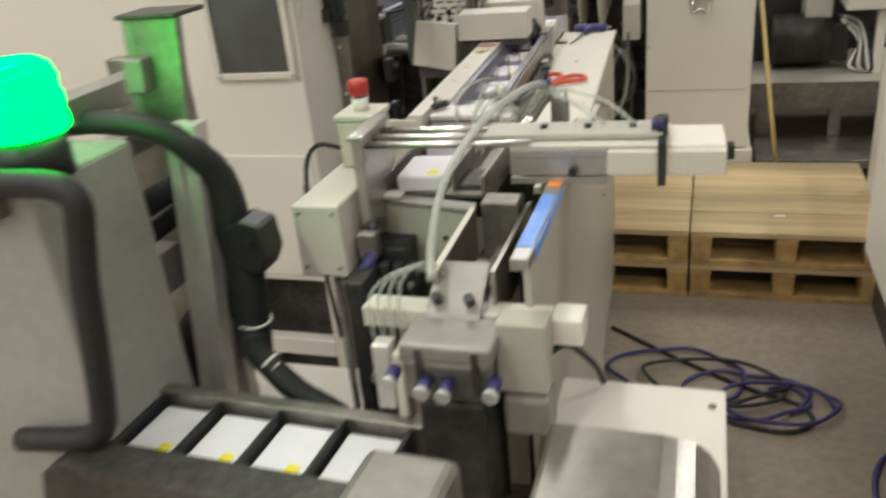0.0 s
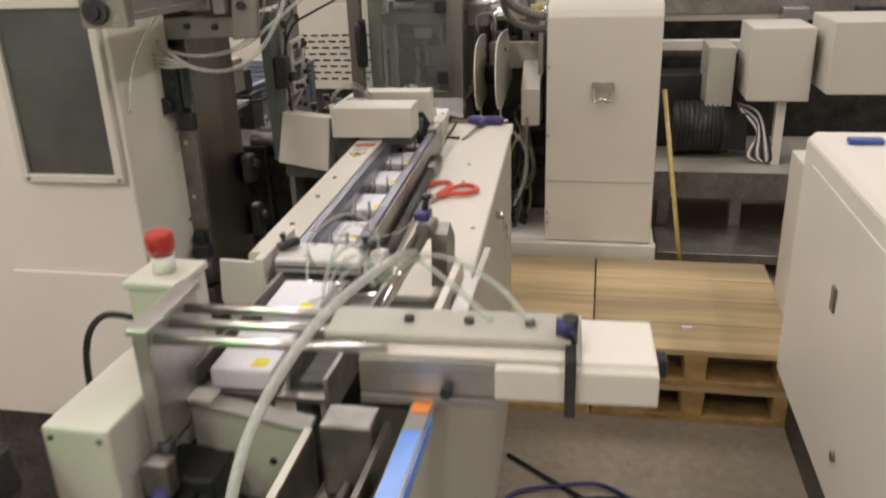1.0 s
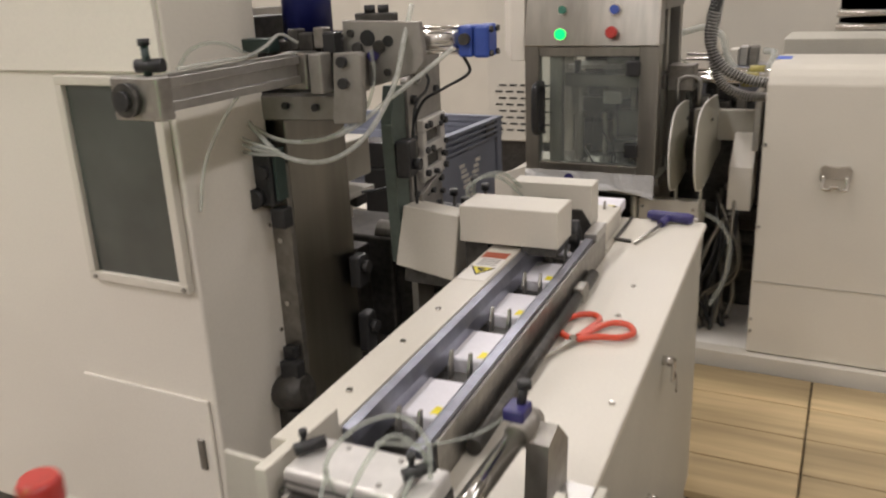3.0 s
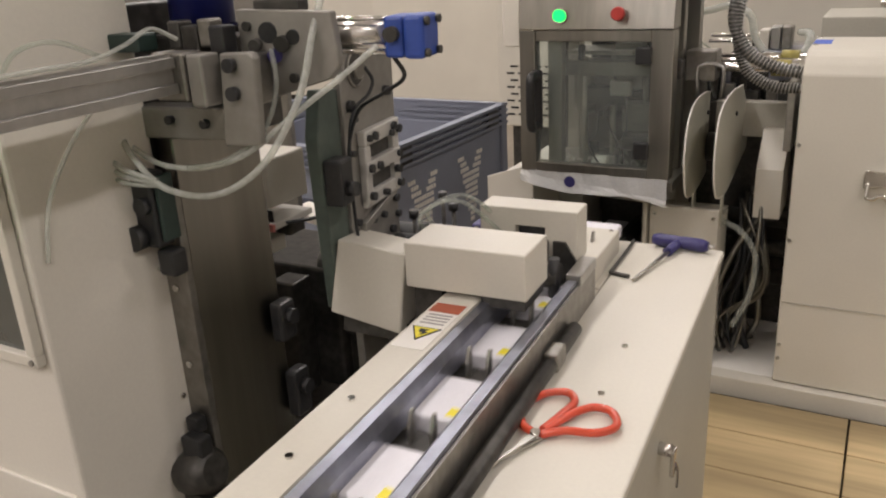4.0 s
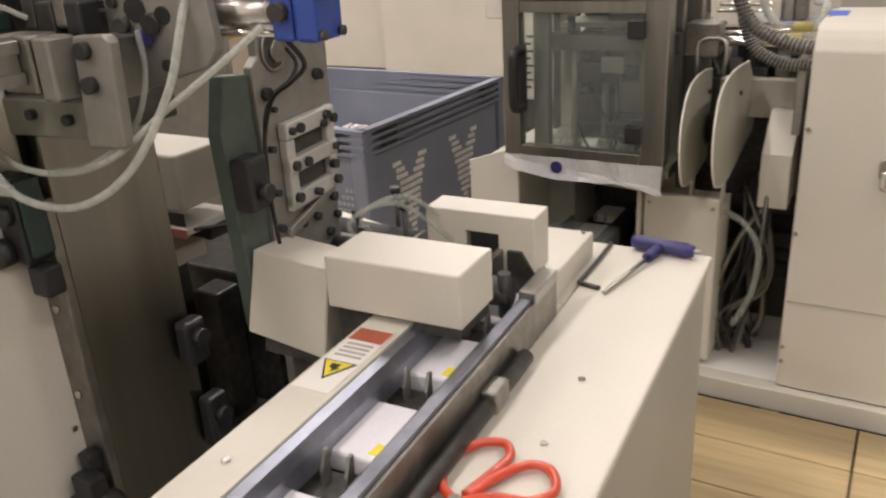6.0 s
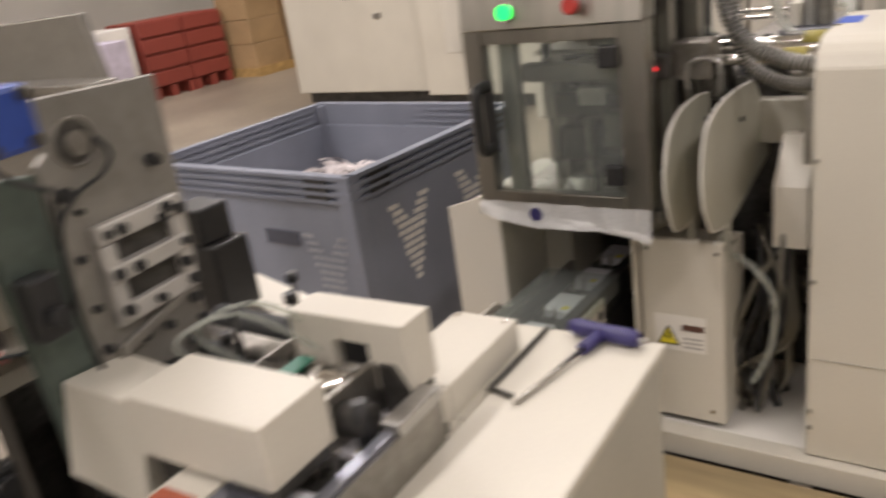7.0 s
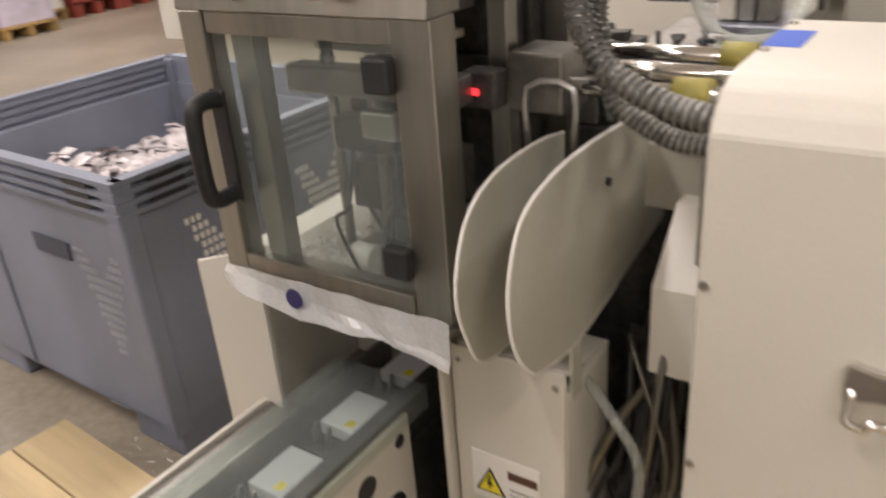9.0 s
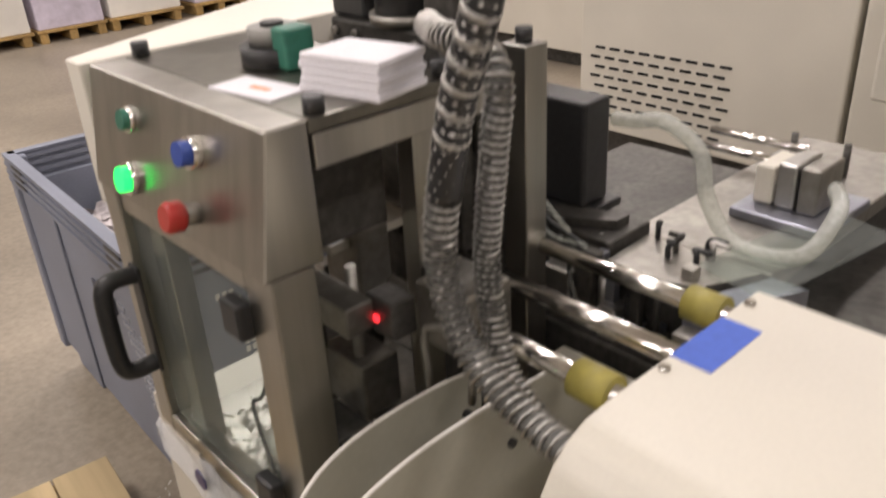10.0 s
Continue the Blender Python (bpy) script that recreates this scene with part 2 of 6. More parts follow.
def thing(name, label, category, at, group="", kind="", rz=0.0):
    ob = new(name)
    ob.empty_display_size = 0.05
    ob.matrix_basis = HERE[0] @ pose(*at, 0, 0, rz)
    return tagged(ob, label, category, group, kind)


def lone(name, bm, material, label, category, group="", kind=""):
    """A thing of one mesh, its origin at its base."""
    bm.transform(HERE[0])
    lo = [min(v.co[k] for v in bm.verts) for k in range(3)]
    hi = [max(v.co[k] for v in bm.verts) for k in range(3)]
    base = Vector(((lo[0] + hi[0]) / 2, (lo[1] + hi[1]) / 2, lo[2]))
    bmesh.ops.translate(bm, vec=-base, verts=bm.verts[:])
    me = bpy.data.meshes.new(name)
    bm.to_mesh(me)
    bm.free()
    me.materials.append(material)
    ob = new(name, me)
    ob.matrix_basis = Matrix.Translation(base)
    return tagged(ob, label, category, group, kind)


def screws(parent, places, r=0.006, h=0.003, axis="z", material=None):
    for p in places:
        d = {"z": (0, 0, h), "y": (0, -h, 0), "x": (h, 0, 0)}[axis]
        bm = rod(Vector(p) - 0.2 * Vector(d), Vector(p) + Vector(d), r, 10)
        part("screw", bm, material or CHROME, parent)


LINE = Matrix.Translation((-0.167, 1.46, 0)) @ pose(0, 0, 0, 0, 0, 2.7)  # the conveyor line's own axes
WORLD = Matrix.Identity(4)

# ---- the hall ----
lone("floor", box(-14, 8, -6, 14, -0.1, 0), FLOOR, "worn grey-brown sealed concrete factory floor", "floor", kind="structure")
lone("ceiling", box(-14, 8, -6, 14, CEILING, CEILING + 0.1), WALL, "pale factory hall ceiling", "ceiling", kind="structure")
lone("wall_north", box(-14, 8, 13.8, 14, 0, CEILING), WALL, "plain plastered hall wall", "wall", kind="structure")
lone("wall_south", box(-14, 8, -6, -5.8, 0, CEILING), WALL, "plain plastered hall wall", "wall", kind="structure")
lone("wall_west", box(-14, -13.8, -5.8, 13.8, 0, CEILING), WALL, "plain plastered hall wall", "wall", kind="structure")
lone("wall_east", box(7.8, 8, -5.8, 13.8, 0, CEILING), WALL, "plain plastered hall wall", "wall", kind="structure")
fitting = thing("tube_light", "long white tube light fitting under the hall ceiling", "light fitting", (LAMPS[0][0], LAMPS[0][1], CEILING - 0.14), "tube lights")
HERE[0] = Matrix.Translation((LAMPS[0][0], LAMPS[0][1], 0))
part("housing", box(-0.14, 0.14, -0.78, 0.78, CEILING - 0.10, CEILING, 0.01), WARMWHITE, fitting)
part("diffuser", box(-0.11, 0.11, -0.75, 0.75, CEILING - 0.14, CEILING - 0.102, 0.01), TUBELIGHT, fitting, "glowing diffuser")
HERE[0] = WORLD
for lx, ly in LAMPS[1:]:
    copy_thing(fitting, Matrix.Translation((lx, ly, CEILING - 0.14)))

# ---- conveyor table (drawn along the line: u across, v along, from the table's near right corner) ----
HERE[0] = LINE
table = thing("conveyor_table", "cream sheet-metal conveyor table with a raised strip", "machine table", (-0.16, 0.6, 0.0))
# Sides are shaded by colour: a darker paint than the cream top.
part("body", box(-0.272, -0.004, 0.0, 1.168, 0.06, 0.885, 0.004), GREYPAINT, table, "side panels coloured darker for their shade")
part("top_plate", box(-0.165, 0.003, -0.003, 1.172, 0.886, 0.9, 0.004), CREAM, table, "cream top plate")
part("far_plate", box(-0.40, -0.166, 0.745, 0.925, 0.886, 0.9, 0.003), CREAM, table)
part("end_plate", box(-0.275, -0.166, 0.926, 1.172, 0.886, 0.9, 0.003), CREAM, table)
part("left_strip", slab([(-0.327, 0.886), (-0.327, 0.974), (-0.323, 0.978), (-0.266, 0.978), (-0.266, 0.886)], "y", -0.03, 0.76), CREAM, table, "raised cream cover strip")
part("left_rail", slab([(-0.265, 0.93), (-0.265, 0.975), (-0.254, 0.972), (-0.25, 0.955), (-0.25, 0.93)], "y", 0.02, 0.76), BLUESTEEL, table, "polished guide rail")
part("right_rail", slab([(-0.187, 0.93), (-0.187, 0.957), (-0.181, 0.963), (-0.167, 0.963), (-0.167, 0.93)], "y", 0.02, 0.885), BLUESTEEL, table, "polished guide rail")
part("channel", box(-0.256, -0.168, 0.0, 0.9, 0.885, 0.912), IRON, table, "dark conveyor channel")
part("side_plate", box(-0.1665, -0.162, 0.05, 0.885, 0.9, 0.957), DULLSTEEL, table)
part("shaft", rod((-0.148, 0.12, 0.913), (-0.152, 0.74, 0.913), 0.011, 14), IRON, table, "dark round shaft")
part("shaft_end", box(-0.16, -0.14, 0.62, 0.66, 0.902, 0.93, 0.003), DULLSTEEL, table)
part("rail_cap", box(-0.185, -0.16, 0.80, 0.885, 0.955, 0.972, 0.002), ALU, table)
screws(table, [(-0.295, v, 0.978) for v in (0.09, 0.237, 0.356)] + [(-0.073, 0.592, 0.9), (-0.076, 0.732, 0.9), (-0.02, 0.30, 0.9)], 0.0045)
part("lock", rod((-0.006, 0.63, 0.812), (0.014, 0.63, 0.812), 0.009, 14), CHROME, table, "chrome cylinder lock")
part("key", box(0.012, 0.018, 0.622, 0.64, 0.775, 0.815, 0.002), CHROME, table)
part("lower_lock", rod((-0.006, 0.53, 0.60), (0.012, 0.53, 0.60), 0.009, 14), CHROME, table)
part("key_ring", hose([(0.016, 0.63, 0.80), (0.02, 0.638, 0.78), (0.02, 0.64, 0.75)], 0.002, 6, 4), CHROME, table)
HERE[0] = LINE @ Matrix.Translation((0.009, -0.012, 0))
warn = part("warning_sticker", box(-0.328, -0.281, 0.50, 0.64, 0.9783, 0.9790), LABEL, table, "safety sticker with a yellow triangle")
part("sticker_band", box(-0.327, -0.282, 0.61, 0.638, 0.9790, 0.9796), mat("red_brown_print", (0.42, 0.10, 0.05), 0.5), warn, "red-brown band")
part("triangle", slab([(-0.326, 0.56), (-0.283, 0.56), (-0.3045, 0.522)], "z", 0.9790, 0.9798), INK, warn)
part("triangle_field", slab([(-0.322, 0.5575), (-0.287, 0.5575), (-0.3045, 0.5265)], "z", 0.9798, 0.9804), YELLOW, warn, "yellow warning field")
part("symbol", slab([(-0.311, 0.553), (-0.298, 0.553), (-0.301, 0.546), (-0.296, 0.545), (-0.3045, 0.534), (-0.303, 0.542), (-0.309, 0.544)], "z", 0.9804, 0.9808), INK, warn)
for k in range(4):
    part("text_line", box(-0.322, -0.287, 0.572 + 0.009 * k, 0.576 + 0.009 * k, 0.9790, 0.9794), mat("grey_print", (0.35, 0.33, 0.31), 0.6) if k == 0 else bpy.data.materials["grey_print"], warn)

HERE[0] = LINE
# covers on the table
cover = thing("machine_cover", "cream sheet-metal box cover over the conveyor", "cover", (-0.29, 0.70, 0.966))
part("shell", box(-0.380, -0.194, 0.65, 0.742, 0.986, 1.055, 0.0025), CREAM, cover)
part("mounting_block", box(-0.376, -0.33, 0.665, 0.74, 0.9, 0.9855), IRON, cover)
# Solid dark filler for the shade in the gap under the shell.
part("dark_gap", box(-0.265, -0.2, 0.66, 0.74, 0.968, 0.9855), IRON, cover)
HERE[0] = LINE @ pose(-0.452, 0.70, 0.972, -8, 5, 6)
side_cover = thing("side_cover", "tilted cream sheet-metal cover beside the conveyor", "cover", (0, 0, -0.06))
part("shell", slab([(-0.062, -0.055), (0.055, -0.07), (0.055, 0.055), (-0.056, 0.062)], "y", -0.045, 0.045, 0.002), CREAM, side_cover)
part("bracket", box(-0.05, 0.12, -0.02, 0.03, -0.09, -0.06), IRON, side_cover)
HERE[0] = LINE
back_cover = thing("rear_cover", "cream sheet-metal cover with a notch cut in its front", "cover", (-0.29, 0.95, 0.9))
part("shell", slab([(-0.352, 0.90), (-0.352, 1.05), (-0.186, 1.05), (-0.186, 0.964), (-0.24, 0.964), (-0.24, 1.02), (-0.29, 1.02), (-0.29, 0.90)], "y", 0.866, 0.92, 0.0015), CREAM, back_cover)
part("inner_block", box(-0.289, -0.19, 0.875, 0.915, 0.90, 0.9635), IRON, back_cover)
# Black filler for the shade inside the notch.
part("inner_dark", box(-0.289, -0.241, 0.88, 0.918, 0.964, 1.019), BLACK, back_cover)
block_cover = thing("low_cover", "low cream sheet-metal cover on the conveyor table", "cover", (-0.23, 1.04, 0.9))
part("shell", box(-0.273, -0.176, 0.9215, 1.105, 0.9002, 0.945, 0.003), CREAM, block_cover)
part("front_end", box(-0.2, -0.176, 0.868, 0.9205, 0.9002, 0.945, 0.002), CREAM, block_cover)
screws(block_cover, [(-0.262, 1.09, 0.945), (-0.188, 1.09, 0.945)], 0.0035)

# mechanism between the covers
mech = thing("roller_mechanism", "oily roller and cylinder mechanism between cream covers", "mechanism", (-0.29, 0.83, 0.9))
part("base", box(-0.38, -0.18, 0.76, 0.914, 0.9, 0.93, 0.003), IRON, mech)
for k, (v, z, r) in enumerate(((0.775, 0.985, 0.018), (0.83, 0.98, 0.021), (0.885, 0.97, 0.016))):
    part("roller", rod((-0.37, v, z), (-0.245, v, z), r, 18), (DULLSTEEL, CHROME, DULLSTEEL)[k], mech)
part("end_plate", box(-0.243, -0.233, 0.765, 0.90, 0.93, 1.0, 0.002), DULLSTEEL, mech)
part("end_plate", box(-0.376, -0.37, 0.765, 0.90, 0.93, 1.0, 0.002), DULLSTEEL, mech)
part("motor", rod((-0.232, 0.80, 0.968), (-0.195, 0.80, 0.968), 0.02, 18), IRON, mech, "small black motor")
part("clamp_band", rod((-0.30, 0.83, 0.98), (-0.28, 0.83, 0.98), 0.0235, 18), STEEL, mech)
part("circuit_board", box(-0.322, -0.30, 0.80, 0.842, 1.004, 1.007), GREENPAINT, mech, "small green circuit board")
part("arm", slab([(-0.225, 0.93), (-0.175, 0.93), (-0.175, 0.95), (-0.205, 1.0), (-0.225, 1.0)], "y", 0.86, 0.885), IRON, mech)
part("knob", rod((-0.20, 0.79, 0.93), (-0.20, 0.79, 1.0), 0.009, 12), BLACK, mech)
for dv in (0.0, 0.03):
    part("air_hose", hose([(-0.372, 0.79 + dv, 0.99), (-0.40, 0.74 + dv, 1.06), (-0.36, 0.80 + dv, 1.075), (-0.31, 0.87 + dv, 1.0)], 0.0035), CLEARTUBE, mech, "clear air hose")
rollers = thing("roller_bank", "bank of dark rubber rollers with clamp screws", "mechanism", (-0.50, 0.86, 0.84))
part("base", box(-0.66, -0.40, 0.80, 1.06, 0.80, 0.90, 0.004), IRON, rollers)
for k in range(4):
    v = 0.82 + 0.06 * k
    part("roller", rod((-0.64, v, 0.935), (-0.42, v, 0.925), 0.024, 16), RUBBER if k % 2 else DULLSTEEL, rollers)
    part("clamp_screw", rod((-0.45 - 0.05 * (k % 2), v + 0.03, 0.90), (-0.45 - 0.05 * (k % 2), v + 0.03, 1.0), 0.004, 8), IRON, rollers)
    part("screw_head", rod((-0.45 - 0.05 * (k % 2), v + 0.03, 1.0), (-0.45 - 0.05 * (k % 2), v + 0.03, 1.014), 0.009, 10), BLACK, rollers)
part("navy_block", box(-0.43, -0.37, 1.0, 1.06, 0.90, 0.965, 0.004), NAVY, rollers)

# packs of tissue on the conveyor, between pusher pins
PITCH = 0.1625


def pack(name, w, l, h, label, group):
    p = thing(name, label, "tissue pack", (0, 0, 0), group)
    part("folded_tissue", box(-w / 2, w / 2, -l / 2, l / 2, 0.0003, h, 0.004, 2), PAPER, p)
    part("printed_mark", slab([(w * 0.13, -l * 0.42), (w * 0.36, -l * 0.40), (w * 0.38, -l * 0.25), (w * 0.15, -l * 0.22)], "z", h + 0.0002, h + 0.0008), YELLOW, p, "small yellow printed mark")
    return p


HERE[0] = WORLD
first = pack("tissue_pack", 0.072, 0.098, 0.026, "flat white folded tissue pack with a yellow mark", "packs on the conveyor")
pusher = thing("pusher_carriage", "dark twin-pin pusher carriage in the conveyor channel", "pusher", (0, 0, 0), "pushers on the conveyor")
part("carriage", box(-0.036, 0.036, -0.02, 0.02, 0, 0.012, 0.002), IRON, pusher)
for s in (-1, 1):
    part("pin", slab([(-0.006, 0.012), (0.006, 0.012), (0.008, 0.05), (0.002, 0.05), (-0.006, 0.03)], "x", s * 0.014 - 0.002, s * 0.014 + 0.002), DULLSTEEL, pusher)
PACKS, PUSHERS = [], []
for k in range(7):
    v = 0.015 + PITCH * k
    a = first if not k else copy_thing(first, WORLD)
    b = pusher if not k else copy_thing(pusher, WORLD)
    PACKS.append((a, LINE @ Matrix.Translation((-0.221, v, 0.912))))
    PUSHERS.append((b, LINE @ Matrix.Translation((-0.221, v - 0.081, 0.912))))
HERE[0] = LINE

# tools on the table
shears = thing("scissors", "scissors with orange-red vinyl loop handles on the table", "scissors", (-0.11, 0.47, 0.9))
HERE[0] = LINE @ pose(-0.114, 0.464, 0.902)
part("blade", slab([(-0.004, -0.005), (0.006, 0.0), (-0.036, -0.083)], "z", 0.001, 0.004), STEEL, shears, "pointed steel blade")
part("blade", slab([(-0.008, 0.0), (0.004, 0.006), (-0.030, -0.084)], "z", 0.0045, 0.0075), STEEL, shears)
part("pivot", rod((-0.003, 0.0, 0.0), (-0.003, 0.0, 0.011), 0.006, 12), CHROME, shears)
part("handle", hose([(-0.002, 0.0, 0.006), (-0.026, 0.018, 0.006), (-0.036, 0.055, 0.006), (-0.022, 0.092, 0.006), (0.004, 0.105, 0.006), (0.019, 0.085, 0.006), (0.012, 0.05, 0.006), (0.002, 0.012, 0.006)], 0.0052, 10), SCISSOR, shears)
part("handle", hose([(0.002, 0.002, 0.006), (0.028, 0.02, 0.006), (0.062, 0.028, 0.006), (0.08, 0.05, 0.006), (0.068, 0.078, 0.006), (0.045, 0.082, 0.006), (0.024, 0.058, 0.006), (0.004, 0.01, 0.006)], 0.0052, 10), SCISSOR, shears)
HERE[0] = WORLD
HERE[0] = WORLD
tkey = thing("t_handle_hex_key", "T-handle hex key with a navy plastic grip", "hex key", (-0.30, 2.55, 0.9))
part("grip", sweep(bmesh.new(), [(-0.347, 2.615, 0.9135), (-0.335, 2.614, 0.9135), (-0.295, 2.611, 0.9135), (-0.256, 2.607, 0.9135), (-0.244, 2.606, 0.9135)], [0.009, 0.0125, 0.0115, 0.0125, 0.009], 14), NAVY, tkey)
part("boss", rod((-0.298, 2.611, 0.9125), (-0.308, 2.565, 0.909), 0.009, 12), NAVY, tkey)
part("shank", rod((-0.305, 2.575, 0.909), (-0.332, 2.426, 0.9038), 0.0038, 6), STEEL, tkey)
part("tip", rod((-0.250, 2.6065, 0.9135), (-0.233, 2.605, 0.9135), 0.004, 8), ALU, tkey)
lone("hex_key", hose([(-0.384, 2.615, 0.904), (-0.380, 2.53, 0.904), (-0.378, 2.452, 0.904), (-0.376, 2.445, 0.904), (-0.369, 2.443, 0.904), (-0.343, 2.438, 0.904)], 0.0038, 6, 4), IRON, "black L-shaped hex key lying on the table", "hex key")

# ---- near end of the line: stop box, feeder and gantry ----
HERE[0] = WORLD
HERE[0] = Matrix.Translation((-0.004, -0.003, -0.010))
lb = thing("control_housing", "cream sheet-metal housing on the feeder frame", "housing", (-0.46, 1.05, 0.885))
part("shell", box(-0.495, -0.422, 0.935, 1.17, 0.885, 0.997, 0.004), CREAM, lb)
screws(lb, [(-0.485, 0.935, 0.985), (-0.432, 0.935, 0.985), (-0.485, 0.935, 0.90), (-0.432, 0.935, 0.90)], 0.003, 0.002, "y", DULLSTEEL)
HERE[0] = Matrix.Translation((-0.022, 0.022, -0.0105))
stop = thing("emergency_stop_box", "pale box with a red mushroom emergency stop button", "stop button", (-0.43, 1.10, 0.997))
part("case", box(-0.463, -0.401, 1.068, 1.136, 0.997, 1.072, 0.004), CREAM, stop)
part("lid", box(-0.466, -0.398, 1.065, 1.139, 1.0725, 1.083, 0.003), CREAM, stop, "pale lid")
part("collar", rod((-0.432, 1.10, 1.083), (-0.432, 1.10, 1.103), 0.013, 18), LABEL, stop)
part("button", sweep(bmesh.new(), [(-0.432, 1.10, 1.106), (-0.432, 1.10, 1.112), (-0.432, 1.10, 1.126), (-0.432, 1.10, 1.131)], [0.0135, 0.016, 0.016, 0.013], 22), RED, stop, "red mushroom button")
part("cable", hose([(-0.472, 1.10, 1.02), (-0.51, 1.08, 1.03), (-0.525, 1.06, 0.99), (-0.52, 1.05, 0.88), (-0.50, 1.04, 0.70)], 0.004), RUBBER, stop)

HERE[0] = WORLD
gantry = thing("pusher_gantry", "aluminium pneumatic slide across the feeder with cream end box", "pneumatic slide", (-0.16, 1.04, 0.95))
HERE[0] = Matrix.Translation((-0.39, 0.992, -0.009)) @ pose(0, 0, 0, 0, 0, 2.5)
part("profile", join(box(0.20, 0.33, -0.004, 0.09, 1.046, 1.058, 0.001), box(0.20, 0.33, -0.004, 0.002, 1.022, 1.046), box(0.20, 0.33, 0.084, 0.09, 1.022, 1.046), box(0.20, 0.33, -0.006, 0.09, 1.010, 1.020, 0.001)), ALU, gantry, "slotted aluminium profile")
part("cylinder_body", box(0.16, 0.40, 0.02, 0.08, 1.0625, 1.072, 0.003), GREYPAINT, gantry, "flat aluminium cylinder")
part("top_plate", box(0.20, 0.41, 0.0, 0.095, 1.058, 1.062, 0.001), CREAM, gantry)
part("front_box", box(0.33, 0.478, -0.012, 0.03, 1.024, 1.057, 0.002), CREAM, gantry, "cream sheet-metal end box")
part("end_box", box(0.405, 0.478, 0.0, 0.088, 1.02, 1.062, 0.003), WARMWHITE, gantry, "white end box")
part("strap", join(box(0.394, 0.404, -0.015, 0.06, 1.063, 1.068), box(0.394, 0.404, -0.017, -0.012, 1.012, 1.068)), BLACK, gantry, "black strap")
part("clamp_knob", rod((0.398, 0.03, 1.066), (0.398, 0.03, 1.092), 0.008, 12), BLACK, gantry)
part("knob_head", rod((0.385, 0.03, 1.082), (0.402, 0.03, 1.082), 0.009, 12), NAVY, gantry)
part("plug", box(0.478, 0.49, 0.03, 0.05, 1.03, 1.05, 0.002), BLACK, gantry)
for x in (0.24, 0.30, 0.36):
    part("bolt", rod((x, 0.05, 1.07), (x, 0.05, 1.077), 0.005, 8), BLACK, gantry)
part("bolt", rod((0.285, -0.008, 1.03), (0.285, -0.016, 1.03), 0.006, 10), BLACK, gantry)
HERE[0] = WORLD

pusher_slide = thing("pusher_slide", "sliding pusher with three bright guide rods and end bracket", "pusher", (0, 0, 0))
part("end_bracket", box(-0.012, 0.004, -0.005, 0.11, 0.945, 1.082, 0.002), ALU, pusher_slide)
part("bracket_top", box(-0.016, 0.008, -0.008, 0.114, 1.078, 1.086, 0.002), ALU, pusher_slide)
for y, z in ((0.01, 1.068), (0.045, 1.068), (0.08, 1.068)):
    part("guide_rod", rod((0.0, y, z), (0.24, y, z), 0.0055, 12), BARREL, pusher_slide)
SLIDE = Matrix.Translation((-0.402, 0.985, -0.012)) @ pose(0, 0, 0, 0, 0, 2.5)

feeder = thing("feeder_frame", "steel feeder frame with cream panel and tray", "feeder", (-0.28, 1.1, 0))
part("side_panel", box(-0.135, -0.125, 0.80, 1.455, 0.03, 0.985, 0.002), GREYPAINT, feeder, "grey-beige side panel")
part("rail", box(-0.14, -0.118, 0.76, 1.30, 0.988, 1.004, 0.002), ALU, feeder, "aluminium rail")
part("film_strip", box(-0.1175, -0.1165, 0.79, 0.98, 0.989, 1.003), BLUEFILM, feeder, "blue protective film")
part("film_top", box(-0.138, -0.12, 0.79, 0.95, 1.0042, 1.0052), BLUEFILM, feeder)
part("orange_tape", box(-0.138, -0.12, 0.98, 1.0, 1.0042, 1.0052), ORANGE, feeder)
part("tray_floor", box(-0.40, -0.25, 1.06, 1.33, 0.952, 0.958), DULLSTEEL, feeder)
part("tray_side", box(-0.407, -0.401, 1.06, 1.33, 0.94, 0.985, 0.001), DULLSTEEL, feeder)
part("tray_guide", box(-0.303, -0.297, 1.075, 1.30, 0.958, 0.99, 0.001), DULLSTEEL, feeder)
part("tray_guide", box(-0.249, -0.243, 1.05, 1.30, 0.94, 0.99, 0.001), DULLSTEEL, feeder)
part("dark_slot", box(-0.296, -0.25, 1.08, 1.15, 0.9585, 0.966), IRON, feeder)
part("front_panel", slab([(-0.402, 1.042), (-0.252, 1.008), (-0.252, 1.016), (-0.402, 1.05)], "z", 0.845, 0.951, 0.002), SAGE, feeder, "sage-grey folded panel")
part("panel_lip", slab([(-0.405, 1.038), (-0.25, 1.003), (-0.252, 1.03), (-0.402, 1.062)], "z", 0.9515, 0.958, 0.001), PLATE, feeder)
part("tab", box(-0.40, -0.372, 1.035, 1.06, 0.9585, 0.963, 0.001), CREAM, feeder)
screws(feeder, [(-0.30, 1.019, 0.905), (-0.275, 1.0125, 0.90)], 0.004, 0.003, "y", BLACK)
for y, w in ((0.90, 0.06), (1.18, 0.03), (1.36, 0.03)):
    part("leg", box(-0.42, -0.39, y, y + w, 0, 0.885, 0.003), IRON, feeder)
    part("leg", box(-0.165, -0.137, y, y + w, 0, 0.95, 0.003), IRON, feeder)
part("cross_bar", box(-0.42, -0.137, 1.20, 1.23, 0.86, 0.953, 0.003), IRON, feeder)
for x, y in ((-0.475, 0.99), (-0.43, 1.0)):
    part("thin_leg", rod((x, y, 0.0), (x, y, 0.86), 0.006, 10), DULLSTEEL, feeder)
part("housing_shelf", box(-0.49, -0.39, 0.96, 1.2, 0.86, 0.875, 0.003), IRON, feeder)
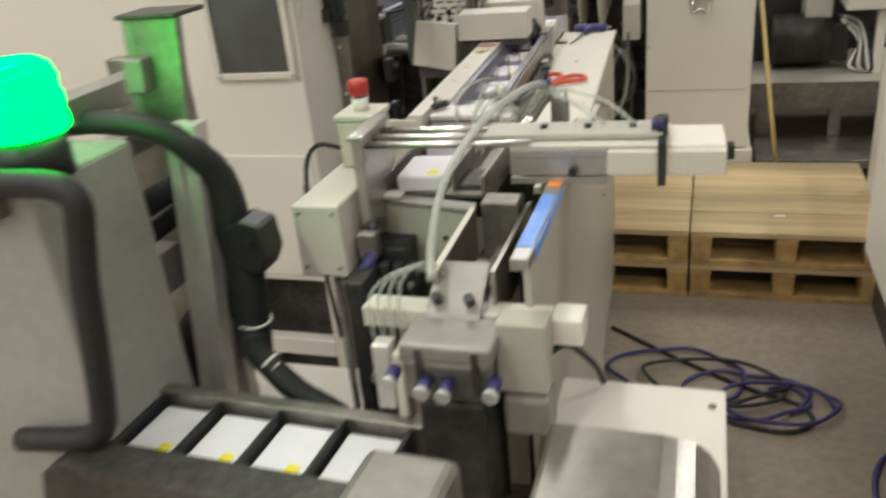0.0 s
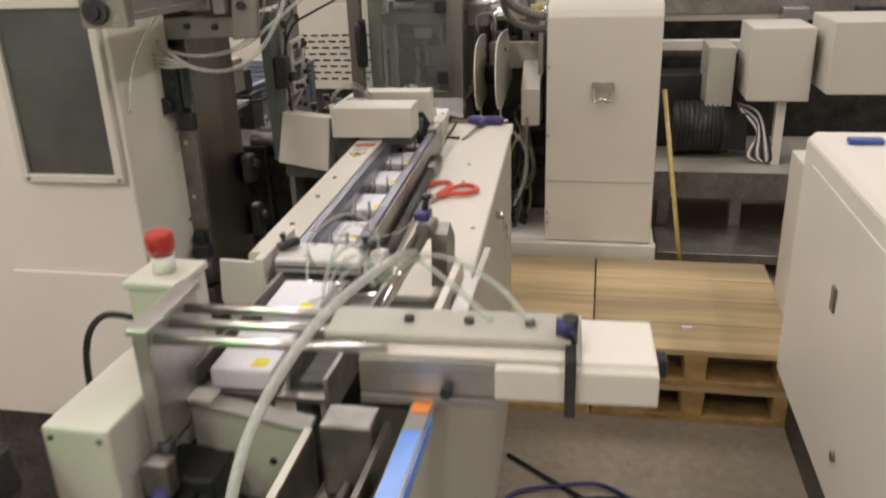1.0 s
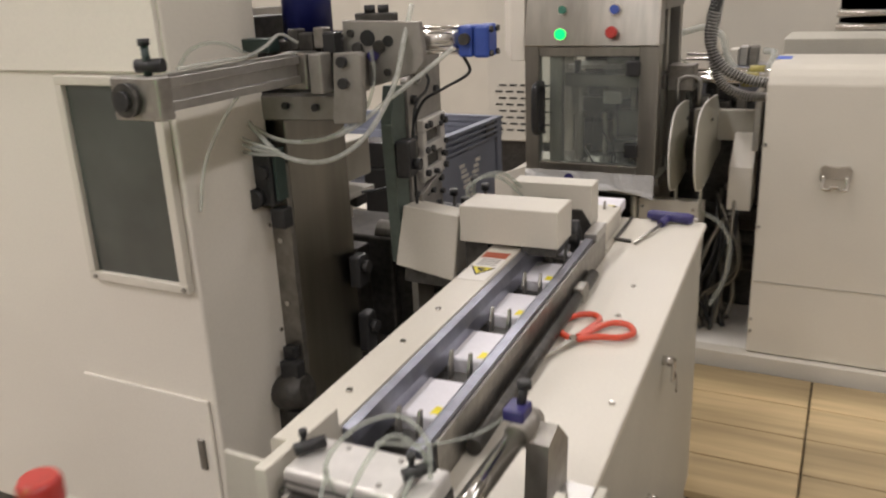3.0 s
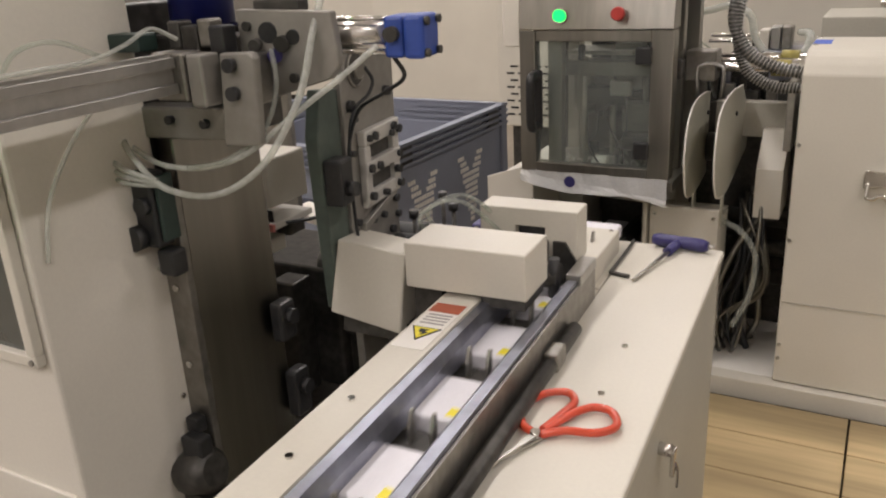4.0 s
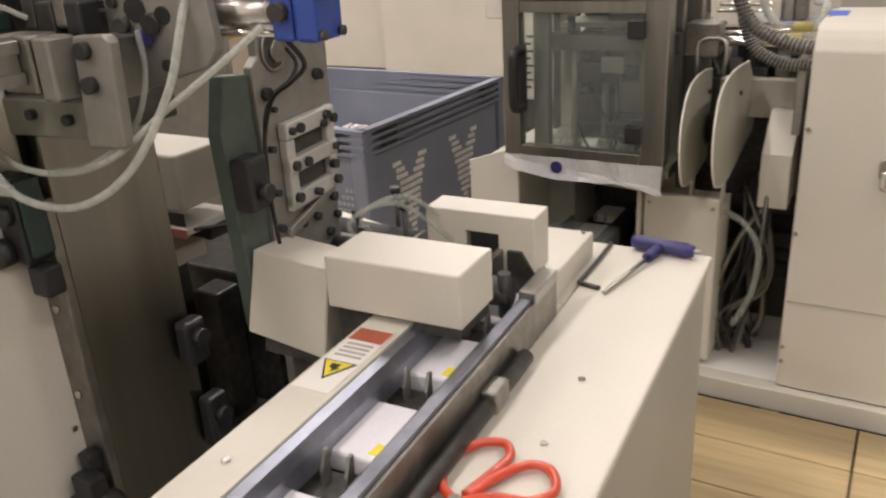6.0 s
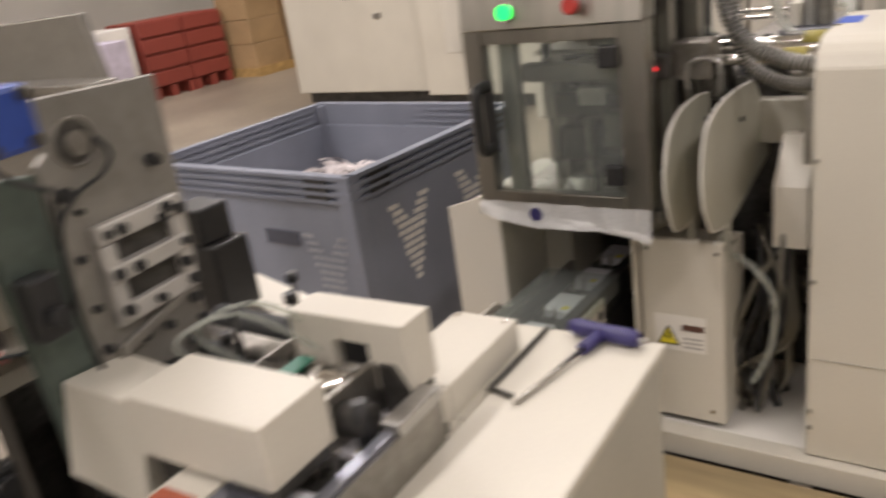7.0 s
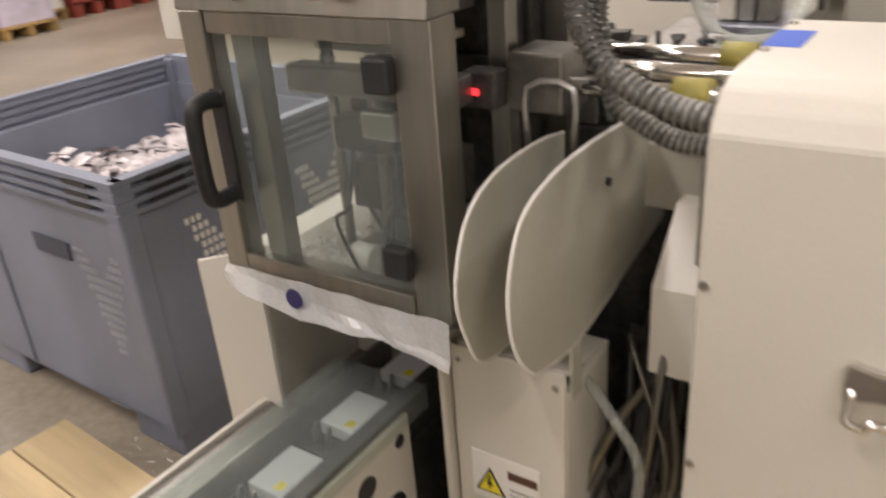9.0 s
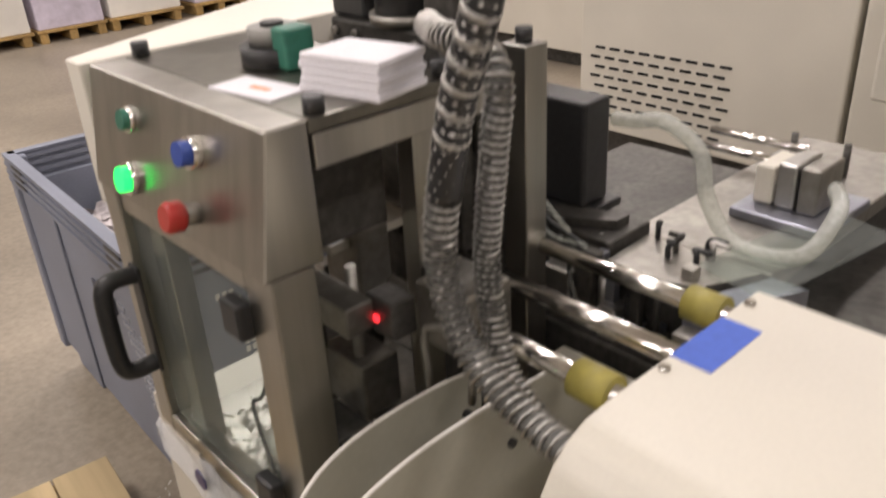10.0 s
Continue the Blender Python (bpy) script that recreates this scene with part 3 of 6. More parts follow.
part("chute_wall", slab([(-0.246, 0.80), (-0.240, 0.80), (-0.245, 1.0), (-0.251, 1.0)], "z", 0.89, 0.96), STEEL, feeder, "polished chute wall")
part("chute_edge", slab([(-0.248, 0.80), (-0.240, 0.80), (-0.245, 1.0), (-0.253, 1.0)], "z", 0.9602, 0.963), CREAM, feeder)
part("chute_wall", slab([(-0.175, 0.80), (-0.169, 0.80), (-0.169, 1.02), (-0.175, 1.02)], "z", 0.89, 0.965), STEEL, feeder)
part("chute_floor", slab([(-0.24, 0.80), (-0.176, 0.80), (-0.176, 1.02), (-0.244, 1.02)], "z", 0.885, 0.89), STEEL, feeder)
part("chute_rib", box(-0.216, -0.205, 0.82, 1.0, 0.8905, 0.91, 0.003), DULLSTEEL, feeder)
part("chute_block", box(-0.235, -0.18, 0.99, 1.03, 0.8905, 0.975, 0.003), DULLSTEEL, feeder)
part("chute_stay", box(-0.22, -0.19, 0.84, 0.88, 0.0, 0.884), IRON, feeder)
valve = thing("valve_block", "black and blue pneumatic valve block under the feeder", "valve", (-0.385, 0.99, 0.83))
part("body", box(-0.412, -0.35, 0.975, 1.03, 0.82, 0.905, 0.003), BLACK, valve)
part("manifold", box(-0.415, -0.385, 0.955, 0.974, 0.895, 0.935, 0.003), DULLSTEEL, valve)
part("blue_fitting", rod((-0.395, 0.965, 0.905), (-0.41, 0.94, 0.865), 0.011, 12), NAVY, valve, "blue push fitting")
for k in range(3):
    part("coil", box(-0.385 + 0.02 * k, -0.369 + 0.02 * k, 0.952, 0.974, 0.80 + 0.012 * (k % 2), 0.89, 0.003), BLACK, valve)
    part("coil_nut", rod((-0.377 + 0.02 * k, 0.952, 0.86), (-0.377 + 0.02 * k, 0.945, 0.86), 0.005, 8), DULLSTEEL, valve)
part("connector", rod((-0.40, 0.985, 0.905), (-0.40, 0.985, 0.945), 0.009, 10), BLACK, valve)
part("bracket", box(-0.42, -0.35, 1.031, 1.04, 0.80, 0.90), IRON, valve)
for k, y in enumerate((1.115, 1.26)):
    p = copy_thing(first, pose(-0.352, y, 0.958, 0, 0, 2.5))
    p["label"], p["group"] = "flat white folded tissue pack in the feeder tray", "packs in the feeder"

# clamp stage at the table's near end
clamp = thing("clamp_cylinder", "flat aluminium clamp cylinder with black flow valves", "pneumatic cylinder", (-0.347, 1.38, 0.90))
HERE[0] = Matrix.Translation((-0.347, 1.343, 0)) @ pose(0, 0, 0, 0, 0, 0.5)
part("side_bracket", box(-0.098, -0.084, -0.01, 0.12, 0.90, 1.002, 0.002), CREAM, clamp, "cream upright bracket")
part("body", box(-0.073, 0.055, 0.0, 0.068, 0.977, 1.0, 0.005), CLAMPALU, clamp)
part("end_block", box(0.056, 0.08, 0.004, 0.066, 0.974, 0.996, 0.004), CLAMPALU, clamp)
part("slot", box(-0.07, 0.05, -0.0012, 0.001, 0.986, 0.989), IRON, clamp)
part("front_bar", rod((-0.073, -0.008, 0.966), (0.04, -0.008, 0.966), 0.007, 14), CHROME, clamp)
part("front_bar", rod((0.0, -0.014, 0.95), (0.084, -0.014, 0.955), 0.006, 14), CHROME, clamp)
part("lower_plate", box(-0.08, 0.08, 0.0, 0.07, 0.955, 0.974, 0.002), IRON, clamp)
part("front_bracket", box(-0.08, -0.025, -0.05, -0.018, 0.93, 0.948, 0.002), DULLSTEEL, clamp)
part("front_bracket", box(-0.02, 0.005, -0.06, -0.022, 0.91, 0.952, 0.003), IRON, clamp)
for x, y in ((-0.064, 0.036), (0.058, 0.038)):
    part("flow_valve", rod((x - 0.009, y - 0.012, 1.007), (x + 0.012, y + 0.012, 1.009), 0.0065, 12), BLACK, clamp, "black flow valve")
    part("valve_stem", rod((x - 0.006, y, 1.0), (x - 0.006, y, 1.022), 0.003, 10), BLACK, clamp)
    part("valve_knob", rod((x - 0.006, y, 1.018), (x - 0.006, y, 1.024), 0.0045, 10), BLACK, clamp)
for x, y in ((-0.03, 0.012), (0.03, 0.012), (-0.03, 0.056), (0.03, 0.056)):
    part("screw", rod((x, y, 1.0), (x, y, 1.0012), 0.003, 10), DULLSTEEL, clamp)
HERE[0] = WORLD
part("guide_plate", slab([(-0.515, 0.984), (-0.4455, 0.982), (-0.4455, 0.86), (-0.50, 0.86), (-0.52, 0.92)], "y", 1.366, 1.371, 0.001), CREAM, clamp, "small cream guide plate")
part("support", box(-0.43, -0.275, 1.345, 1.415, 0.885, 0.954), IRON, clamp)
for pts in ([(-0.352, 1.345, 0.975), (-0.368, 1.345, 1.015), (-0.352, 1.375, 1.042), (-0.318, 1.40, 1.05), (-0.286, 1.397, 1.032), (-0.274, 1.378, 1.004)],
            [(-0.33, 1.285, 0.955), (-0.328, 1.33, 1.012), (-0.312, 1.37, 1.045), (-0.286, 1.385, 1.028), (-0.282, 1.39, 1.004)],
            [(-0.367, 1.345, 1.01), (-0.364, 1.325, 0.99), (-0.35, 1.28, 0.965), (-0.33, 1.24, 0.985), (-0.26, 1.22, 1.02)],
            [(-0.29, 1.375, 1.008), (-0.285, 1.34, 0.995), (-0.262, 1.30, 0.985), (-0.25, 1.25, 1.01), (-0.22, 1.22, 1.03)]):
    part("air_hose", hose(pts, 0.0027), CLEARTUBE, clamp, "clear air hose")

cyl = thing("rod_cylinder", "round chrome pneumatic cylinder on an angled bracket", "pneumatic cylinder", (-0.24, 1.4, 0.95))
part("barrel", rod((-0.252, 1.22, 0.962), (-0.236, 1.50, 0.988), 0.012, 18), CHROME, cyl)
part("end_cap", sweep(bmesh.new(), [(-0.236, 1.50, 0.988), (-0.235, 1.525, 0.99), (-0.234, 1.55, 0.985)], [0.0145, 0.017, 0.012], 16), DULLSTEEL, cyl)
part("bracket", slab([(1.49, 0.90), (1.56, 0.90), (1.565, 0.96), (1.53, 0.995), (1.50, 0.985)], "x", -0.225, -0.20), DULLSTEEL, cyl)
part("foot", box(-0.225, -0.165, 1.50, 1.56, 0.9, 0.908, 0.002), ALU, cyl)
part("sensor", box(-0.252, -0.228, 1.50, 1.53, 1.004, 1.018, 0.003), NAVY, cyl, "navy sensor block")
part("sensor_stem", rod((-0.238, 1.52, 1.016), (-0.236, 1.525, 1.036), 0.005, 10), BLACK, cyl)
part("sensor_head", rod((-0.236, 1.525, 1.034), (-0.236, 1.526, 1.042), 0.008, 10), BLACK, cyl)
part("sensor_cable", hose([(-0.25, 1.51, 1.005), (-0.275, 1.49, 0.99), (-0.30, 1.44, 1.0), (-0.34, 1.39, 1.02)], 0.002), CLEARTUBE, cyl)
part("rail", box(-0.182, -0.17, 1.10, 1.47, 0.945, 0.957, 0.002), CREAM, cyl, "cream angle rail")
part("rail_web", box(-0.175, -0.17, 1.12, 1.47, 0.80, 0.945), CREAM, cyl)

hoses = thing("air_hose_bundle", "bundle of clear plastic air hoses looped over the gantry", "hose", (-0.22, 1.1, 1.06))
part("main_hose", hose([(-0.21, 1.24, 1.03), (-0.17, 1.17, 1.085), (-0.175, 1.08, 1.115), (-0.215, 0.97, 1.10), (-0.245, 0.88, 1.05), (-0.25, 0.82, 0.995), (-0.24, 0.775, 0.965)], 0.0052, 12), MILKTUBE, hoses, "thick milky hose")
for k, (a, b) in enumerate(((0.05, 0.0), (0.09, 0.012))):
    part("thin_hose", hose([(-0.225, 1.21, 1.035), (-0.20 + 0.5 * a, 1.16 + b, 1.085), (-0.17 + a, 1.10 + b, 1.085), (-0.12 + a, 1.05, 1.07)], 0.0036), CLEARTUBE, hoses)
for k in range(3):
    part("thin_hose", hose([(-0.225 - 0.004 * k, 1.22, 1.03 + 0.003 * k), (-0.235 - 0.013 * k, 1.20 + 0.012 * k, 1.06 + 0.006 * k), (-0.27 - 0.013 * k, 1.19 + 0.018 * k, 1.04), (-0.275 - 0.013 * k, 1.16 + 0.018 * k, 0.985)], 0.0028), CLEARTUBE, hoses)

# ---- foreground: pick-up head, cross belt, beacon, ducts ----
HERE[0] = WORLD
head = thing("pickup_head", "aluminium pick-up head on a cream cross bar", "gripper head", (-0.2, 0.75, 0.0))
part("cross_bar", box(-0.335, -0.10, 0.775, 0.81, 0.893, 0.921, 0.003), CREAM, head, "cream cross bar")
part("bar_end", box(-0.0995, -0.063, 0.772, 0.815, 0.888, 0.922, 0.003), WARMWHITE, head)
part("head_plate", slab([(0.762, 0.918), (0.766, 0.924), (0.83, 0.962), (0.833, 0.956)], "x", -0.248, -0.182), PLATE, head, "bolted aluminium plate")
for x, y, z in ((-0.236, 0.782, 0.931), (-0.196, 0.782, 0.931)):
    part("bolt", rod((x, y, z), (x, y - 0.007, z + 0.012), 0.0065, 10), BLACK, head)
part("slide_block", box(-0.262, -0.152, 0.70, 0.772, 0.897, 0.92, 0.004), PLATE, head)
part("slide_body", box(-0.258, -0.158, 0.703, 0.77, 0.845, 0.8965, 0.004), DULLSTEEL, head)
for x in (-0.242, -0.176):
    part("slide_slot", box(x, x + 0.008, 0.698, 0.703, 0.86, 0.915), IRON, head)
for x, z in ((-0.268, 0.885), (-0.23, 0.876), (-0.205, 0.874), (-0.15, 0.88)):
    part("fitting", rod((x, 0.702, z), (x, 0.676, z - 0.004), 0.008, 12), NAVY, head)
    part("fitting_ring", rod((x, 0.68, z - 0.003), (x, 0.674, z - 0.004), 0.0095, 12), CLAMPALU, head)
part("column", box(-0.245, -0.165, 0.70, 0.76, 0.60, 0.844, 0.004), IRON, head)
part("column_foot", box(-0.28, -0.11, 0.745, 0.81, 0.0, 0.62, 0.005), IRON, head)
part("right_plate", box(-0.157, -0.098, 0.735, 0.774, 0.843, 0.934, 0.003), SAGE, head)
part("right_block", box(-0.15, -0.095, 0.725, 0.77, 0.79, 0.842, 0.006), PLATE, head)
part("clevis", box(-0.312, -0.288, 0.735, 0.76, 0.80, 0.892, 0.003), CLAMPALU, head)
part("clevis", box(-0.284, -0.27, 0.73, 0.755, 0.785, 0.885, 0.003), CREAM, head)
part("clevis_pin", rod((-0.318, 0.745, 0.84), (-0.262, 0.745, 0.84), 0.008, 10), CHROME, head)
for k in range(4):
    part("air_hose", hose([(-0.315 + 0.012 * k, 0.76, 0.87), (-0.322 + 0.014 * k, 0.775, 0.935 + 0.006 * k), (-0.285 + 0.01 * k, 0.80, 0.962 + 0.004 * k), (-0.235, 0.815, 0.95)], 0.0028), CLEARTUBE, head, "clear air hose")
part("cable", hose([(-0.12, 0.76, 0.86), (-0.09, 0.80, 0.872), (-0.06, 0.83, 0.83), (-0.05, 0.85, 0.79)], 0.004), RUBBER, head)
part("side_cable", hose([(-0.29, 0.76, 0.81), (-0.33, 0.80, 0.83), (-0.355, 0.82, 0.78), (-0.36, 0.83, 0.68)], 0.006), RUBBER, head)
plate_cab = thing("white_machine_plate", "white painted machine cabinet with a flat top", "cabinet", (0.0, 0.77, 0))
part("body", box(-0.105, 0.098, 0.672, 0.87, 0.0, 0.78, 0.004), WARMWHITE, plate_cab)
screws(plate_cab, [(0.082, 0.83, 0.78)], 0.005)
drum = thing("stainless_guard", "rounded stainless steel guard over the belt drive", "guard", (0.0, 0.5, 0.66))
HERE[0] = Matrix.Translation((0, 0, -0.0905))
part("guard", slab([(-0.085, 0.75), (0.09, 0.75), (0.09, 0.89), (0.0875, 0.915), (0.079, 0.932), (0.067, 0.942), (0.05, 0.9475), (0.03, 0.9505), (-0.08, 0.951), (-0.085, 0.945)], "y", 0.33, 0.668, 0.003), STEEL, drum)
HERE[0] = WORLD
part("stand", box(-0.08, 0.085, 0.34, 0.66, 0.0, 0.66), IRON, drum)
cross = thing("cross_belt", "dark slatted cross belt carrying tissue packs", "conveyor", (-0.44, 0.66, 0))
HERE[0] = Matrix.Translation((-0.44, 0.663, 0)) @ pose(0, 0, 0, 0, 0, -2.5)
part("bed", box(-0.25, 0.17, -0.056, 0.056, 0.735, 0.7545), IRON, cross)
part("front_rail", slab([(-0.262, 0.71), (-0.235, 0.79), (-0.21, 0.802), (0.20, 0.802), (0.20, 0.68), (-0.262, 0.68)], "y", -0.115, -0.058), IRON, cross)
part("back_rail", box(-0.24, 0.20, 0.057, 0.078, 0.735, 0.796, 0.002), DULLSTEEL, cross)
part("stand", box(-0.22, 0.14, -0.05, 0.05, 0.0, 0.735), IRON, cross)
part("drive_cover", box(0.178, 0.283, -0.17, -0.055, 0.71, 0.86, 0.014, 3), PLATE, cross, "grey rounded drive cover")
for k in range(5):
    part("slat", box(-0.190 + 0.0905 * k, -0.184 + 0.0905 * k, -0.056, 0.056, 0.755, 0.792, 0.001), BLACK, cross)
cr = HERE[0]
HERE[0] = WORLD
for k in range(4):
    p = copy_thing(first, cr @ pose(-0.142 + 0.0905 * k, 0.0, 0.7546))
    p["label"], p["group"] = "white folded tissue pack on the cross belt", "packs on the cross belt"

tower = thing("beacon_column", "grey machine column with black tube handle and green beacon", "machine column", (-0.74, 0.70, 0))
part("column", box(-0.90, -0.63, 0.62, 0.80, 0.0, 1.128, 0.006), mat("dull_grey_enamel", (0.31, 0.305, 0.275), 0.5, grain=60, amount=0.06, stain=4, stain_amount=0.15), tower)
part("handle", hose([(-0.72, 0.60, 1.146), (-0.641, 0.60, 1.144), (-0.575, 0.60, 1.143), (-0.55, 0.60, 1.126), (-0.556, 0.60, 1.09), (-0.571, 0.60, 1.032), (-0.583, 0.60, 0.96), (-0.601, 0.60, 0.865), (-0.615, 0.60, 0.83), (-0.65, 0.60, 0.812), (-0.745, 0.60, 0.798)], 0.0155, 14), RUBBER, tower, "black tube handle")
part("handle_bracket", box(-0.72, -0.66, 0.60, 0.62, 1.10, 1.128, 0.002), DULLSTEEL, tower)
beacon = thing("green_beacon", "glowing green beacon lamp on a machine column", "beacon", (-0.65, 0.66, 1.128))
part("base", rod((-0.652, 0.665, 1.128), (-0.652, 0.665, 1.176), 0.04, 20), BLACK, beacon)
part("lens", sweep(bmesh.new(), [(-0.652, 0.665, 1.177), (-0.652, 0.665, 1.182), (-0.652, 0.665, 1.19), (-0.652, 0.665, 1.2), (-0.652, 0.665, 1.205), (-0.652, 0.665, 1.218), (-0.652, 0.665, 1.223), (-0.652, 0.665, 1.236), (-0.652, 0.665, 1.25), (-0.652, 0.665, 1.258)], [0.043, 0.047, 0.047, 0.0445, 0.047, 0.047, 0.0445, 0.046, 0.042, 0.03], 28), BEACON, beacon, "glowing green ribbed lens")
post = thing("profile_post", "leaning aluminium profile post with side beams", "post", (-0.70, 0.90, 0.56))
HERE[0] = Matrix.Translation((-0.745, 0.86, 0)) @ Matrix(((1, 0, 0.116, 0), (0, 1, 0, 0), (0, 0, 1, 0), (0, 0, 0, 1)))
part("upright", join(box(0.0, 0.017, -0.012, 0.02, 0.56, 1.13, 0.001), box(0.028, 0.045, -0.012, 0.02, 0.56, 1.13, 0.001), box(0.017, 0.028, -0.004, 0.014, 0.56, 1.13)), CLAMPALU, post)
part("head_plate", box(-0.055, 0.015, 0.022, 0.036, 1.10, 1.262, 0.002), DULLSTEEL, post, "dark head plate")
part("head_web", box(-0.066, -0.052, 0.02, 0.075, 1.10, 1.262, 0.002), PLATE, post)
part("cap", box(-0.07, 0.022, 0.012, 0.08, 1.2625, 1.269, 0.002), IRON, post)
part("bracket", box(-0.06, -0.03, 0.0, 0.0215, 1.17, 1.215, 0.003), PLATE, post)
part("foot_plate", box(-0.05, 0.12, -0.03, 0.06, 0.562, 0.585, 0.004), BLACK, post)
HERE[0] = WORLD
for x, z0, z1, m in ((-0.735, 1.143, 1.178, ALU), (-0.772, 1.055, 1.087, ALU), (-0.768, 0.825, 0.895, PLATE), (-0.79, 0.70, 0.74, DULLSTEEL)):
    part("beam", box(x - 0.022, x + 0.022, 0.801, 0.99, z0, z1, 0.002), m, post)
part("cross_beam", box(-0.80, -0.68, 0.991, 1.02, 0.56, 1.19, 0.002), DULLSTEEL, post)
duct = thing("black_duct", "thick black extraction duct tied to a post", "duct", (-0.57, 0.86, 0.56))
DUCT = [(-0.86, 0.83, 1.128), (-0.779, 0.83, 1.136), (-0.699, 0.83, 1.142), (-0.623, 0.835, 1.13), (-0.582, 0.85, 1.098), (-0.568, 0.88, 1.043), (-0.567, 0.885, 0.967), (-0.563, 0.885, 0.897), (-0.568, 0.88, 0.815), (-0.56, 0.86, 0.775)]
part("duct", sweep(bmesh.new(), smooth(DUCT, 8), [0.0165 + 0.010 * min(1, max(0, (k - 26) / 22)) for k in range(len(smooth(DUCT, 8)))], 16), RUBBER, duct)
part("duct", hose([(-0.575, 0.87, 0.80), (-0.54, 0.845, 0.785), (-0.50, 0.83, 0.758), (-0.464, 0.82, 0.74), (-0.42, 0.82, 0.715), (-0.39, 0.83, 0.675), (-0.37, 0.84, 0.60)], 0.0185, 16), RUBBER, duct)
part("duct_swell", hose([(-0.60, 0.915, 0.87), (-0.64, 0.92, 0.83), (-0.70, 0.92, 0.77), (-0.735, 0.91, 0.70), (-0.745, 0.90, 0.61)], 0.032, 16), RUBBER, duct)
part("branch_hose", hose([(-0.63, 0.90, 1.035), (-0.68, 0.90, 1.015), (-0.735, 0.90, 0.985), (-0.80, 0.90, 0.945), (-0.90, 0.90, 0.875), (-1.0, 0.92, 0.80)], 0.019, 14), RUBBER, duct)
part("branch_hose", hose([(-0.64, 0.93, 1.0), (-0.70, 0.93, 0.965), (-0.79, 0.93, 0.905), (-0.90, 0.93, 0.82)], 0.016, 14), RUBBER, duct)
part("coupling", slab([(-0.557, 0.93), (-0.557, 0.985), (-0.535, 0.998), (-0.505, 0.99), (-0.50, 0.945), (-0.515, 0.915)], "y", 0.85, 0.90, 0.004), BLACK, duct, "black plastic coupling")
part("coupling_screw", rod((-0.525, 0.85, 0.965), (-0.525, 0.842, 0.965), 0.008, 10), BLACK, duct)
for p, q, r in (((-0.5705, 0.882, 1.065), (-0.5695, 0.883, 1.061), 0.0195), ((-0.5655, 0.882, 0.826), (-0.566, 0.882, 0.822), 0.0275), ((-0.528, 0.841, 0.779), (-0.524, 0.84, 0.776), 0.0195), ((-0.752, 0.90, 0.976), (-0.757, 0.90, 0.973), 0.0203)):
    part("cable_tie", rod(p, q, r, 18), LABEL, duct, "white cable tie")
part("tie_tail", rod((-0.515, 0.825, 0.775), (-0.492, 0.81, 0.80), 0.002, 6), LABEL, duct)
under = thing("white_machine_bed", "white machine bed with cables under the ducts", "machine bed", (-0.7, 1.15, 0))
part("bed", box(-1.5, -0.46, 0.825, 1.16, 0.0, 0.558, 0.005), WARMWHITE, under)
part("red_indicator", box(-0.83, -0.815, 1.03, 1.045, 0.66, 0.672), REDGLOW, under)
part("red_indicator", box(-0.80, -0.785, 1.03, 1.045, 0.675, 0.687), REDGLOW, under)
part("sensor", box(-0.84, -0.74, 1.046, 1.09, 0.558, 0.70, 0.003), BLACK, under)
part("cable", hose([(-0.94, 1.02, 0.563), (-0.88, 1.02, 0.63), (-0.80, 1.0, 0.65), (-0.74, 0.98, 0.563)], 0.008), RUBBER, under)

# ---- white cabinet with a smoked window ----
lc = thing("window_cabinet", "tall warm-white machine cabinet with a smoked window", "cabinet", (-1.3, 1.8, 0))
part("body", box(-1.80, -0.852, 1.705, 1.915, 0.44, 2.15, 0.005), WARMWHITE, lc)
part("upper_panel", box(-1.80, -0.856, 1.697, 1.705, 1.335, 2.14, 0.002), WARMWHITE, lc)
part("window", box(-1.075, -0.875, 1.699, 1.704, 0.995, 1.32, 0.002), DARKGLASS, lc, "dark smoked window pane")
part("window_frame", join(box(-1.08, -0.862, 1.69, 1.704, 0.99, 1.006, 0.002), box(-1.08, -0.862, 1.69, 1.704, 1.315, 1.33, 0.002), box(-1.08, -1.065, 1.69, 1.704, 1.006, 1.315, 0.002), box(-0.879, -0.862, 1.69, 1.704, 1.006, 1.315, 0.002)), CREAM, lc, "cream window frame")
screws(lc, [(-0.87, 1.69, 0.998), (-1.065, 1.69, 0.998), (-0.87, 1.69, 1.326)], 0.004, 0.003, "y", DULLSTEEL)
part("lower_door", box(-1.16, -0.866, 1.699, 1.705, 0.46, 0.795, 0.002), WARMWHITE, lc)
part("door_latch", box(-0.90, -0.885, 1.694, 1.70, 0.66, 0.72, 0.003), DULLSTEEL, lc)
# The recess below is open; this dark block stands for its shade.
part("plinth", box(-1.75, -0.90, 1.80, 1.90, 0.0, 0.44), IRON, lc, "dark block standing for the shade in the cabinet's recess")
for x in (-1.16, -0.893):
    part("leg", box(x, x + 0.04, 1.71, 1.75, 0.0, 0.44, 0.002), WARMWHITE, lc)
part("sill", box(-1.12, -0.893, 1.71, 1.75, 0.20, 0.25, 0.002), WARMWHITE, lc)
screws(lc, [(-0.852, 1.89, 1.05), (-0.852, 1.89, 0.85)], 0.004, 0.003, "x")

